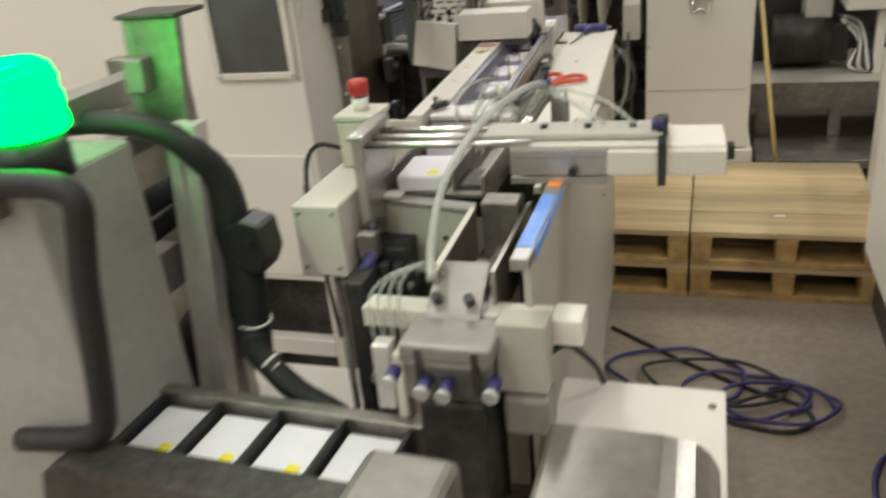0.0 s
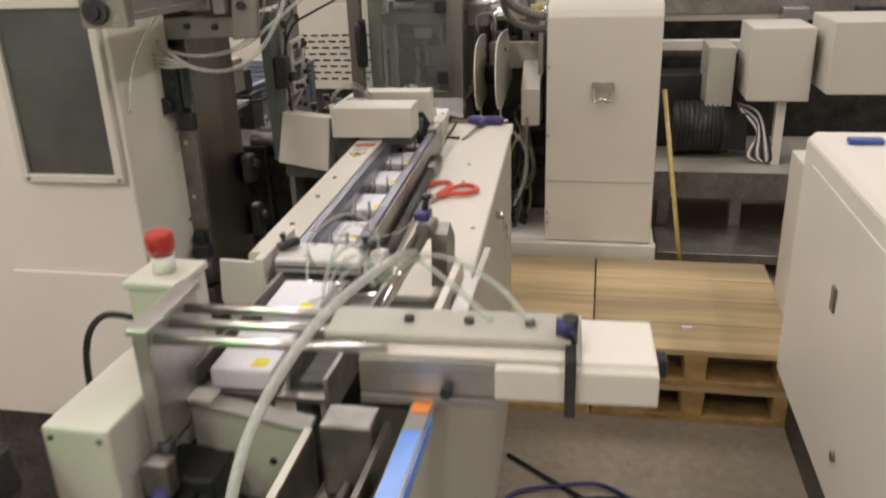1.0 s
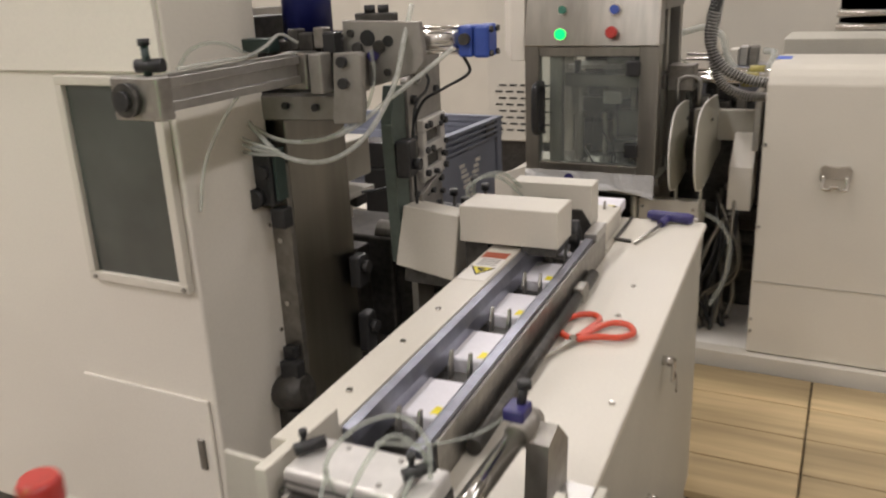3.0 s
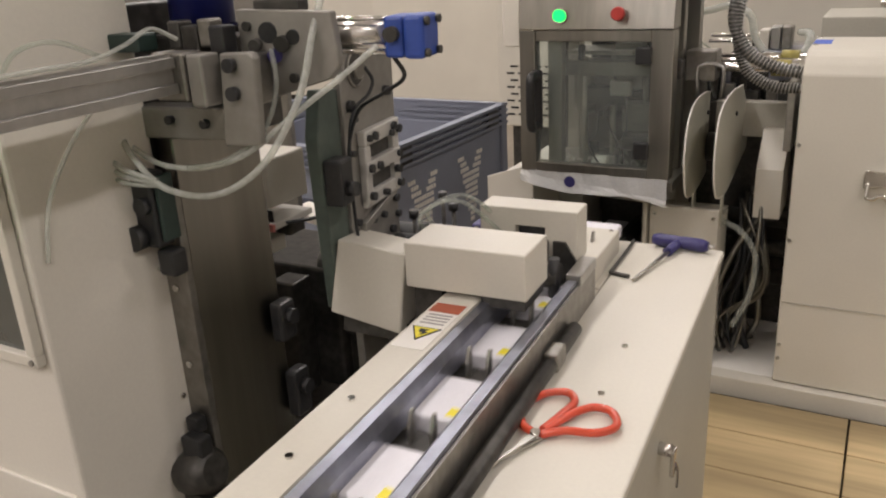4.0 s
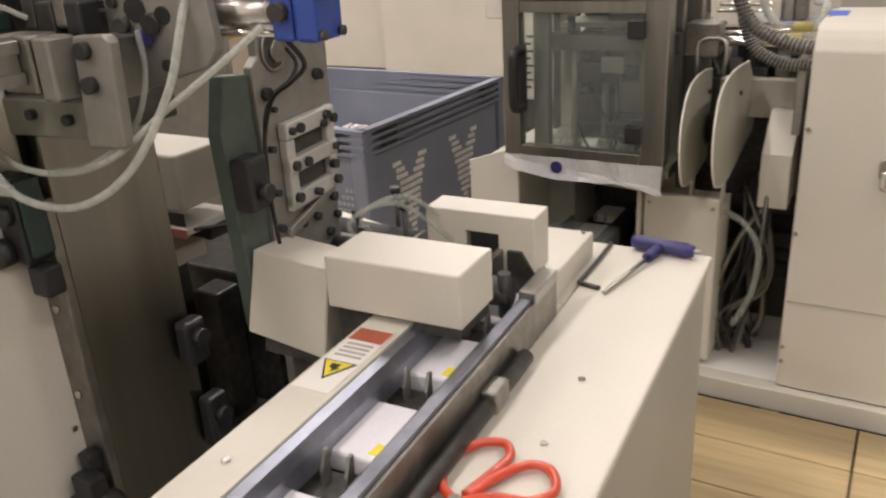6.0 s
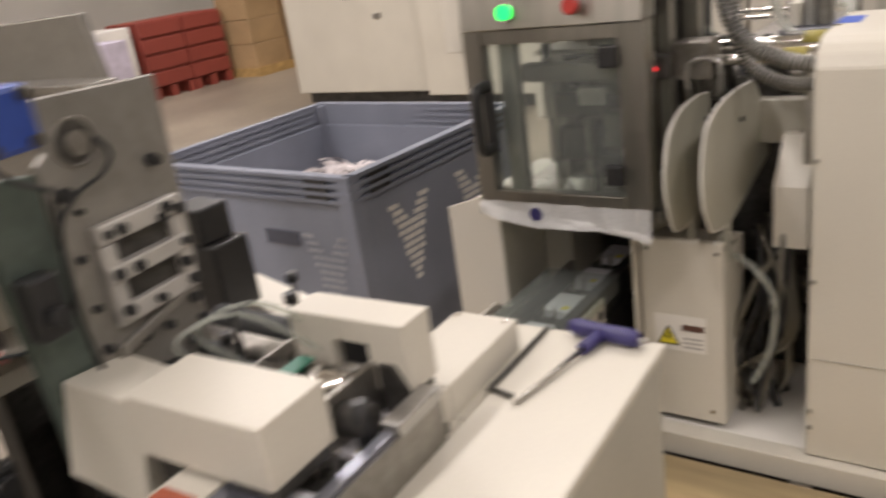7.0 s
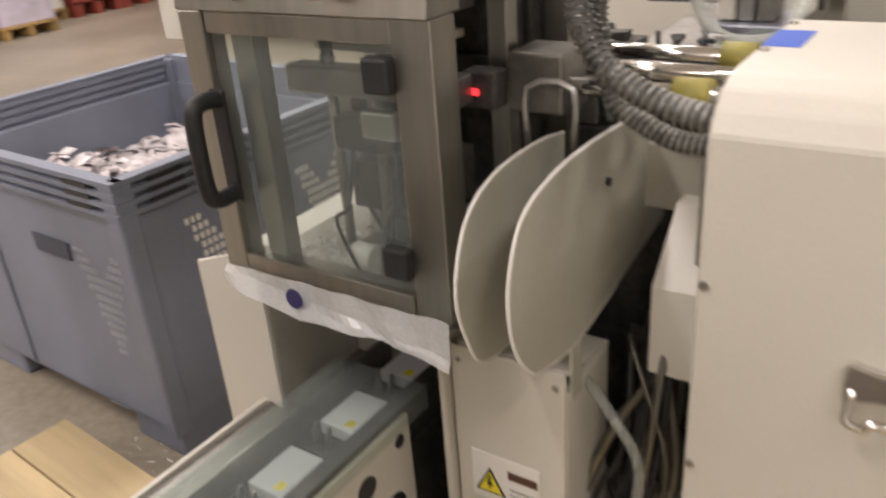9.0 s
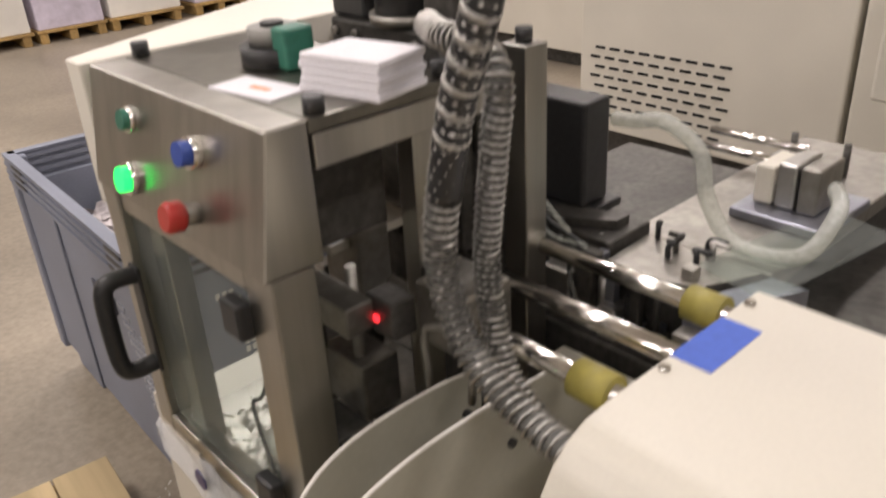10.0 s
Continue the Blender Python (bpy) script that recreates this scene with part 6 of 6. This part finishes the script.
part("deck_support", box(-0.45, -0.27, 3.90, 4.35, 0.981, 1.049), IRON, bed2)
part("servo_shelf", box(-0.65, -0.44, 3.76, 3.859, 1.06, 1.0995, 0.003), IRON, bed2)
part("servo_post", box(-0.63, -0.46, 3.77, 3.85, 0.981, 1.059), IRON, bed2)
part("grey_plate", slab([(-0.43, 3.72), (-0.30, 3.76), (-0.26, 3.85), (-0.44, 3.85)], "z", 1.07, 1.082), DULLSTEEL, bed2, "flat grey guide plate")
part("blue_strip", slab([(-0.30, 3.73), (-0.26, 3.74), (-0.20, 3.86), (-0.25, 3.86)], "z", 1.04, 1.075), BLUESTEEL, bed2)
part("plate_post", box(-0.42, -0.30, 3.76, 3.84, 0.981, 1.069), IRON, bed2)
for x0, y0, w, h, m in ((-0.42, 3.71, 0.03, 0.05, ALU), (-0.36, 3.71, 0.04, 0.03, IRON), (-0.30, 3.705, 0.03, 0.06, DULLSTEEL), (-0.24, 3.72, 0.04, 0.05, NAVY), (-0.20, 3.76, 0.05, 0.10, ALU), (-0.52, 3.71, 0.05, 0.08, DULLSTEEL), (-0.47, 3.72, 0.03, 0.11, IRON)):
    part("fitting_block", box(x0, x0 + w, y0, y0 + 0.035, 0.981, 0.981 + h, 0.003), m, bed2)
part("clear_plate", slab([(-0.325, 3.80), (-0.215, 3.77), (-0.17, 4.05), (-0.28, 4.08)], "z", 1.09, 1.093), PERSPEX, bed2, "clear acrylic plate")
for k in range(3):
    part("valve", box(-0.375 + 0.034 * k, -0.345 + 0.034 * k, 4.03, 4.11, 1.0945, 1.165 - 0.01 * (k == 0), 0.004), (CREAM, ALU, DULLSTEEL)[k], bed2)
part("valve_plate", box(-0.39, -0.245, 3.99, 4.15, 1.0785, 1.094, 0.003), BLUESTEEL, bed2)
for x in (-0.42, -0.33, -0.24):
    part("stud", rod((x, 4.25, 1.0785), (x, 4.25, 1.135), 0.006, 10), IRON, bed2)
part("slide_rail", rod((-0.56, 4.18, 1.105), (-0.38, 4.18, 1.105), 0.007, 12), CHROME, bed2)
part("slide_rail", rod((-0.56, 4.22, 1.12), (-0.38, 4.22, 1.12), 0.007, 12), CHROME, bed2)
part("grey_block", box(-0.22, 0.20, 4.42, 4.8, 0.30, 1.16, 0.004), GREYPAINT, bed2)

random.seed(77)
for k in range(26):
    x, y = random.uniform(-0.58, -0.28), random.uniform(3.715, 3.775)
    w, h = random.uniform(0.008, 0.022), random.uniform(0.02, 0.12)
    part("small_fitting", box(x, x + w, y, y + w, 0.981, 0.981 + h, 0.002) if k % 3 else rod((x, y, 0.981), (x, y, 0.985 + h), 0.4 * w, 10), random.choice((IRON, BLACK, DULLSTEEL, BLUESTEEL, ALU, IRON)), bed2)
for k in range(7):
    x, y = random.uniform(-0.44, -0.31), random.uniform(3.775, 3.85)
    part("elbow_fitting", hose([(x, y, 1.083), (x, y, 1.10), (x + random.uniform(-0.01, 0.01), y + 0.004, 1.106), (x + random.uniform(-0.025, 0.025), y + 0.008, 1.104)], 0.0042, 8, 4), (BLACK, IRON, BLACK, ALU)[k % 4], bed2)
for k in range(3):
    part("thin_hose", hose([(-0.56, 3.71 + 0.01 * k, 1.19 - 0.02 * k), (-0.50, 3.70, 1.16 - 0.02 * k), (-0.455 + 0.01 * k, 3.70, 1.12), (-0.47, 3.71, 1.07), (-0.47 + 0.012 * k, 3.715, 0.99)], 0.0035, 8), (CLEARTUBE, RUBBER, CLEARTUBE)[k], bed2)

# ---- blue bulk bin ----
def bulk_bin():
    b = thing("bulk_bin", "blue-grey plastic bulk bin filled with paper waste", "bulk bin", (-2.02, 3.98, 0), rz=-2)
    HERE[0] = b.matrix_basis.copy()
    a, c, h = 0.525, 0.485, 0.80
    for x0, x1, y0, y1 in ((-a, a, -c, -c + 0.03), (-a, a, c - 0.03, c), (-a, -a + 0.03, -c + 0.03, c - 0.03), (a - 0.03, a, -c + 0.03, c - 0.03)):
        part("side", box(x0 + (0.0 if x1 - x0 > 0.1 else 0), x1, y0, y1, 0.12, h - 0.09, 0.004), BIN, b)
    for s in (-1, 1):
        for t in (-1, 1):
            part("corner_post", box(s * a - 0.045 * (s > 0) - 0.012 * (s < 0), s * a + 0.012 * (s > 0) + 0.045 * (s < 0), t * c - 0.045 * (t > 0) - 0.012 * (t < 0), t * c + 0.012 * (t > 0) + 0.045 * (t < 0), 0.10, h - 0.002, 0.008), BIN, b)
            part("foot", box(s * 0.40 - 0.11, s * 0.40 + 0.11, t * 0.36 - 0.10, t * 0.36 + 0.10, 0.0, 0.12, 0.012), BIN, b)
    for k in range(4):
        z = h - 0.085 + 0.026 * k
        part("rim_rib", join(box(-a - 0.014, a + 0.014, -c - 0.014, -c + 0.02, z, z + 0.012), box(-a - 0.014, a + 0.014, c - 0.02, c + 0.014, z, z + 0.012), box(-a - 0.014, -a + 0.02, -c, c, z, z + 0.012), box(a - 0.02, a + 0.014, -c, c, z, z + 0.012)), BIN, b)
    part("rim_wall", join(box(-a, a, -c, -c + 0.02, h - 0.09, h - 0.002), box(-a, a, c - 0.02, c, h - 0.09, h - 0.002), box(-a, -a + 0.02, -c, c, h - 0.09, h - 0.002), box(a - 0.02, a, -c, c, h - 0.09, h - 0.002)), BIN, b)
    part("bottom", box(-a + 0.01, a - 0.01, -c + 0.01, c - 0.01, 0.10, 0.14), BIN, b)
    for x in (-0.14,):
        part("wall_rib", box(x - 0.012, x + 0.012, -c - 0.008, -c, 0.12, h - 0.09, 0.004), BIN, b)
    for s in (-1, 1):
        for k in range(3):
            part("rim_notch", box(s * (a - 0.13) - 0.05, s * (a - 0.13) + 0.05, -c - 0.0155, -c - 0.0145, h - 0.072 + 0.026 * k, h - 0.06 + 0.026 * k), BLACK, b)
            part("rim_notch", box(a + 0.0145, a + 0.0155, s * (c - 0.13) - 0.05, s * (c - 0.13) + 0.05, h - 0.072 + 0.026 * k, h - 0.06 + 0.026 * k), BLACK, b)
    part("nameplate", box(0.10, 0.26, -c - 0.006, -c - 0.001, 0.55, 0.60, 0.001), mat("worn_dark_print", (0.06, 0.065, 0.09), 0.6), b)
    worn = mat("scuffed_polyethylene", (0.36, 0.37, 0.41), 0.6, grain=80, amount=0.1)
    for side in (1, -1):
        vents = bmesh.new()
        for cx in (-0.22, 0.16):
            for k in range(12):
                for j in range(12):
                    if abs(j - 5.5) > 0.8 + 0.44 * k or (k > 8 and abs(j - 5.5) < 0.9 * (k - 8)):
                        continue
                    y, z = cx + 0.018 * (j - 5.5), 0.36 + 0.025 * k
                    if side > 0:
                        bx(vents, a - 0.002, a + 0.003, y - 0.0055, y + 0.0055, z, z + 0.016)
                    elif cx > 0:
                        bx(vents, y - 0.005 + 0.22, y + 0.005 + 0.22, -c - 0.003, -c + 0.002, z - 0.05, z - 0.037)
        part("vent_field", vents, LABEL if side > 0 else worn, b, "rows of small vent slots", kind="stuff")
    HERE[0] = WORLD
    return b


bulk_bin()
random.seed(21)
waste = bmesh.new()
for k in range(700):
    x, y = random.uniform(-2.48, -1.56), random.uniform(3.56, 4.40)
    s = random.uniform(0.012, 0.05)
    z = 0.55 + 0.05 * noise.noise((x * 4, y * 4, 0)) + random.uniform(0, 0.035) - 0.05 * (y - 3.9)
    m = pose(x, y, z, random.uniform(-35, 35), random.uniform(-35, 35), random.uniform(0, 180))
    w = random.uniform(0.15, 0.8)
    v = [waste.verts.new(m @ Vector(q)) for q in ((-s, -w * s, 0), (0, -w * s, 0.3 * s), (s, -w * s, 0), (s, w * s, 0), (0, w * s, 0.35 * s), (-s, w * s, 0))]
    waste.faces.new((v[0], v[1], v[4], v[5]))
    waste.faces.new((v[1], v[2], v[3], v[4]))
bx(waste, -2.5, -1.54, 3.54, 4.42, 0.14, 0.52)
lone("paper_waste", waste, mat("waste_paper", (0.55, 0.50, 0.50), 0.8, grain=25, amount=0.35, stain=6, stain_amount=0.2), "shredded paper waste filling the bulk bin", "paper waste", kind="stuff")

# ---- pallets ----
def pallet(x, y, z, rz, nx=1.2, ny=0.8, label="raw pine pallet with a boarded top", top=7, h=0.122, wood=None):
    p = thing("pallet", label, "pallet", (x, y, z), "pallets", rz=rz)
    HERE[0] = p.matrix_basis.copy()
    w = ny / top
    for k in range(top):
        part("top_board", box(-nx / 2, nx / 2, -ny / 2 + w * k + 0.0025, -ny / 2 + w * (k + 1) - 0.0025, h - 0.02, h, 0.0015, 1), wood or WOOD, p)
    for cx in (-nx / 2 + 0.035, 0, nx / 2 - 0.035):
        part("stringer", box(cx - 0.034, cx + 0.034, -ny / 2, ny / 2, h - 0.038, h - 0.0205), WOODDARK, p)
        for cyy in (-ny / 2 + 0.05, 0, ny / 2 - 0.05):
            part("block", box(cx - 0.032, cx + 0.032, cyy - 0.05, cyy + 0.05, 0.0205, h - 0.0385, 0.002, 1), WOODDARK, p)
    for cyy in (-ny / 2 + 0.05, 0, ny / 2 - 0.05):
        part("bottom_board", box(-nx / 2, nx / 2, cyy - 0.05, cyy + 0.05, 0, 0.02, 0.0015, 1), WOODDARK, p)
    HERE[0] = WORLD
    return p


for lay in range(2):
    pallet(-0.275, 2.905, 0.122 * lay, 0, 0.6, 0.70, top=4, label="grimy pine pallet beside the machine, stacked in two", wood=GRIMYWOOD)
    pallet(0.33, 2.905, 0.122 * lay, 0, 0.6, 0.70, top=4, label="grimy pine pallet beside the machine, stacked in two", wood=GRIMYWOOD)
pallet(-1.455, 3.035, 0, -5, 0.80, 0.60, label="raw pine pallet lying on the floor by a bin", top=4)
lone("paper_sheet", box(-1.96, -1.87, 3.57, 3.65, 0.0, 0.002), PAPER, "square white paper sheet lying on the floor", "paper")
lone("paper_tag", box(0.30, 0.33, 2.70, 2.712, 0.244, 0.246), PAPER, "small white paper tag on a pallet", "paper")
shr = bmesh.new()
for k in range(90):
    x, y, s = random.uniform(-1.75, -1.2), random.uniform(3.35, 3.75), random.uniform(0.003, 0.012)
    m = pose(x, y, 0.003 + random.uniform(0, 0.004), 0, 0, random.uniform(0, 180))
    shr.faces.new([shr.verts.new(m @ Vector(q)) for q in ((-s, -0.2 * s, 0), (s, -0.2 * s, 0), (s, 0.2 * s, 0.001), (-s, 0.2 * s, 0))])
lone("floor_shreds", shr, LABEL, "small white paper shreds on the floor", "paper scraps", kind="stuff")

# ---- floor cables and right-hand cabinet ----
random.seed(31)
for k in range(4):
    cx, cy0, rx, ry = 0.02 + 0.09 * k, 2.06 - 0.04 * k, 0.20 - 0.02 * k, 0.13 - 0.012 * k
    pts = []
    for j in range(15):
        a = -2.6 + 0.9 * k + 2 * math.pi * j / 11
        w = 1 + random.uniform(-0.13, 0.13)
        pts.append((cx + rx * w * math.cos(a), cy0 + ry * w * math.sin(a), 0.007 + 0.012 * (k % 2) + 0.004 * (j % 3)))
    pts[0], pts[-1] = (pts[0][0], pts[0][1], 0.007), (pts[-1][0], pts[-1][1], 0.007)
    lone("floor_cable", hose(pts, 0.0058, 8, 6), RUBBER if k == 1 else NAVY, "dark cable lying in loops on the concrete floor", "cable", "floor cables")
lone("floor_cable", hose([(-0.20, 2.30, 0.0065), (0.0, 2.15, 0.0065), (0.20, 2.02, 0.0065), (0.33, 1.96, 0.0065), (0.36, 1.88, 0.0065), (0.28, 1.83, 0.0065), (0.12, 1.87, 0.0065), (0.02, 1.98, 0.0065)], 0.0062, 8, 6), RUBBER, "thick black cable looped on the concrete floor", "cable", "floor cables")
rc = thing("side_cabinet", "warm-white sheet-metal cabinet with sloped top edge", "cabinet", (0.85, 2.0, 0))
part("body", slab([(0.556, 0.20), (0.556, 0.885), (0.575, 0.903), (1.25, 0.905), (1.25, 0.20)], "y", 1.30, 2.56, 0.004), WARMWHITE, rc)
part("door_panel", box(0.552, 0.556, 1.42, 2.46, 0.26, 0.84, 0.001), WARMWHITE, rc)
part("latch", box(0.546, 0.552, 2.10, 2.13, 0.60, 0.66, 0.003), DULLSTEEL, rc)
part("lower_latch", rod((0.552, 1.95, 0.33), (0.545, 1.95, 0.33), 0.012, 14), DULLSTEEL, rc)
part("rear_wing", box(0.62, 1.2, 2.561, 3.0, 0.20, 0.74, 0.004), CREAM, rc)
part("rear_latch", box(0.614, 0.62, 2.76, 2.78, 0.5, 0.56, 0.003), DULLSTEEL, rc)
# Added dark block in place of the shaded underside between the feet.
part("plinth", box(0.60, 1.22, 1.35, 2.95, 0.0, 0.20), IRON, rc)
lone("blue_clip", box(0.62, 0.70, 2.42, 2.45, 0.905, 0.918, 0.003), BLUE, "small blue plastic clip on a cabinet", "clip")
lone("blue_cable", hose([(0.60, 1.34, 0.007), (0.50, 1.50, 0.007), (0.47, 1.62, 0.007), (0.50, 1.75, 0.01), (0.585, 1.84, 0.007)], 0.0065, 8), NAVY, "navy cable on the floor beside a cabinet", "cable")

# ---- machines behind, to the right ----
stick = lone("broom_stick", rod((0.245, 3.36, 0.86), (0.368, 3.285, 0.015), 0.0085, 12), mat("yellow_varnished_wood", (0.55, 0.42, 0.16), 0.5, grain=30, amount=0.1), "yellow wooden broom stick leaning on a cabinet", "stick")
press = thing("printing_press", "large dark printing press with white side units", "press", (1.2, 5.2, 0))
part("bed", box(0.26, 3.2, 4.05, 4.75, 0.31, 0.36, 0.004), GREYPAINT, press, "grey step platform")
part("bed_edge", box(0.26, 3.2, 4.04, 4.049, 0.24, 0.36), DULLSTEEL, press)
part("lower_step", box(0.28, 1.6, 3.70, 4.03, 0.06, 0.10, 0.004), DULLSTEEL, press)
for x in (0.30, 0.62, 0.95, 1.5, 2.2):
    part("platform_leg", box(x, x + 0.05, 4.06, 4.12, 0.0, 0.31), DULLSTEEL, press)
part("rear_body", box(0.05, 3.4, 5.3, 6.4, 0.0, 1.6, 0.01), IRON, press)
part("cross_beam", box(-0.10, 3.2, 4.90, 5.05, 0.93, 1.08, 0.006), GREYPAINT, press, "long grey cross beam")
part("cross_beam_edge", box(-0.10, 3.2, 4.885, 4.899, 0.97, 1.06, 0.002), DULLSTEEL, press)
part("white_rail", box(0.20, 1.0, 4.75, 4.82, 0.80, 0.85, 0.004), WARMWHITE, press)
for z in (0.76, 1.16, 1.22):
    part("roller_bar", rod((-0.05, 4.95 + 0.1 * (z > 1), z), (3.0, 4.95 + 0.1 * (z > 1), z), 0.018, 14), CHROME if z > 1 else DULLSTEEL, press)
part("ink_unit", box(-0.05, 3.2, 5.10, 5.28, 1.10, 1.55, 0.01), BLACK, press)
part("hanging_unit", box(0.50, 0.62, 4.3, 4.6, 0.60, 0.88, 0.006), GREYPAINT, press)
part("white_unit", box(0.66, 0.92, 4.15, 4.5, 0.66, 0.98, 0.006), CREAM, press, "cream side unit")
part("white_unit", box(0.95, 1.25, 4.0, 4.4, 0.72, 1.02, 0.006), CREAM, press)
part("white_post", box(0.80, 0.84, 4.2, 4.25, 0.36, 0.66), WARMWHITE, press)
mot = part("motor", rod((0.36, 4.35, 0.50), (0.62, 4.35, 0.50), 0.12, 26), IRON, press, "finned dark motor")
for k in range(10):
    part("fin", rod((0.38 + 0.022 * k, 4.35, 0.50), (0.386 + 0.022 * k, 4.35, 0.50), 0.128, 26), BLACK, mot)
part("motor_end", box(0.62, 0.70, 4.28, 4.42, 0.40, 0.58, 0.006), BLACK, press)
part("dark_box", box(0.28, 0.66, 4.5, 4.72, 0.36, 0.72, 0.006), BLACK, press)
for k in range(6):
    part("cable", hose([(0.66, 4.3 + 0.03 * k, 0.60), (0.74, 4.25, 0.50 + 0.02 * k), (0.70 + 0.02 * k, 4.2, 0.40), (0.78, 4.2, 0.37)], 0.006, 6, 5), RUBBER if k % 2 else LABEL, press)
for k in range(5):
    part("fitting", box(0.9 + 0.35 * k, 1.02 + 0.35 * k, 4.80, 4.9, 0.86, 1.0, 0.004), (ALU, BLACK, CREAM, DULLSTEEL, RED)[k], press)

# ---- far machines ----
far = thing("long_white_machine", "long row of cream machine cabinets with vent slots", "machine", (-2.5, 8.2, 0))
for k, (x0, x1, y0, h) in enumerate(((-6.1, -4.3, 7.95, 2.0), (-4.28, -2.95, 7.75, 1.9), (-2.12, -0.95, 5.8, 1.9), (-0.93, 0.0, 5.8, 1.9), (0.62, 3.6, 7.6, 1.7))):
    low = 0.40 if k in (2, 3) else 0.12
    u = part("cabinet_unit", box(x0, x1, y0, 7.4 if k in (2, 3) else 8.9, low, h, 0.01), CREAM, far)
    part("plinth", box(x0 + 0.05, x1 - 0.05, y0 + 0.1, 7.3 if k in (2, 3) else 8.8, 0.0, low), IRON, u)
    if k == 2:
        vents = bmesh.new()
        for r in range(8):
            for c in range(9):
                bx(vents, x0 + 0.06 + 0.075 * c + 0.025 * (r % 2), x0 + 0.11 + 0.075 * c + 0.025 * (r % 2), y0 - 0.004, y0 + 0.002, 0.47 + 0.042 * r, 0.481 + 0.042 * r)
        part("vent_field", vents, INK, u, "rows of dark vent slots", kind="stuff")
    if k == 0:
        part("badge", box(-5.3, -5.18, y0 - 0.006, y0, 1.02, 1.06, 0.002), NAVY, u)
        part("latch", box(-4.95, -4.86, y0 - 0.012, y0, 0.82, 0.87, 0.003), DULLSTEEL, u)
part("top_unit", box(-0.62, 0.3, 5.1, 5.6, 0.95, 1.35, 0.01), CREAM, far)
part("top_unit_stand", box(-0.55, 0.25, 5.2, 5.55, 0.0, 0.95), GREYPAINT, far)
for k in range(2):
    c = thing("red_crate", "dark red slatted plastic crate on the floor", "crate", (-9.3, 8.6 + 0.68 * k, 0), "red crates")
    y = 8.27 + 0.68 * k
    part("body", box(-9.7, -9.04, y, y + 0.66, 0.14, 0.98, 0.01), CRATERED, c)
    for j in range(4):
        part("slat", box(-9.038, -9.0, y, y + 0.66, 0.16 + 0.21 * j, 0.33 + 0.21 * j, 0.006), CRATERED, c)
    for y2 in (y, y + 0.27, y + 0.56):
        part("foot", box(-9.68, -9.0, y2, y2 + 0.1, 0.0, 0.139), CRATERED, c)
for k, (x, y) in enumerate(((-9.2, 9.72), (-9.0, 10.45), (-8.1, 10.6), (-7.3, 10.8))):
    b = thing("carton_stack", "stack of brown cardboard cartons on a pallet", "cartons", (x + 0.31, y + 0.33, 0), "carton stacks")
    for j in range(4):
        part("carton", box(x + 0.01 * (j % 2), x + 0.62 - 0.012 * (j % 3), y, y + 0.65, 0.12 + 0.33 * j, 0.445 + 0.33 * j, 0.006), CARDBOARD, b)
    part("skid", box(x - 0.02, x + 0.66, y - 0.02, y + 0.67, 0.0, 0.12), WOODDARK, b)
for k, (y0, w, h) in enumerate(((4.55, 0.78, 0.8), (5.40, 0.66, 0.86), (6.13, 0.78, 0.9), (7.08, 0.62, 0.85), (7.74, 0.46, 0.95))):
    x = -8.5 if k < 4 else -9.1
    w_stack = thing("wrapped_stack", "white wrapped sheet stack on a wooden skid", "paper stack", (x - 0.45, y0 + w / 2, 0), "wrapped stacks")
    part("wrapped_block", box(x - 0.9, x, y0, y0 + w, 0.131, h, 0.012), LILAC if k % 2 else LABEL, w_stack)
    part("skid_deck", box(x - 0.92, x + 0.02, y0 - 0.02, y0 + w + 0.02, 0.10, 0.13, 0.004), WOODDARK, w_stack)
    for y2 in (y0, y0 + 0.44 * w, y0 + 0.88 * w):
        part("runner", box(x - 0.9, x, y2, y2 + 0.08, 0.0, 0.0995, 0.004), WOODDARK, w_stack)

# ---- what moves: the indexing conveyors ----
def motions():
    for moved, start, stop, step in ((PACKS + PUSHERS, 3.88, 4.26, PITCH), (LOWPACKS, 7.62, 7.98, 0.166)):
        for ob, m in moved:
            back = m @ Matrix.Translation((0, step, 0))
            mid = m @ Matrix.Translation((0, 0.5 * step, 0))
            walk(ob, [(0.0, back), (start - 0.1, back), (start, back), ((start + stop) / 2, mid), (stop, m), (stop + 0.1, m), (10.0, m)])

    walk(pusher_slide, [(t, SLIDE @ Matrix.Translation((u, 0, 0))) for t, u in ((0.0, 0), (1.2, 0), (1.32, 0), (1.4, 0.053), (1.5, 0.138), (1.58, 0.155), (1.7, 0.155), (10.0, 0.155))])


motions()
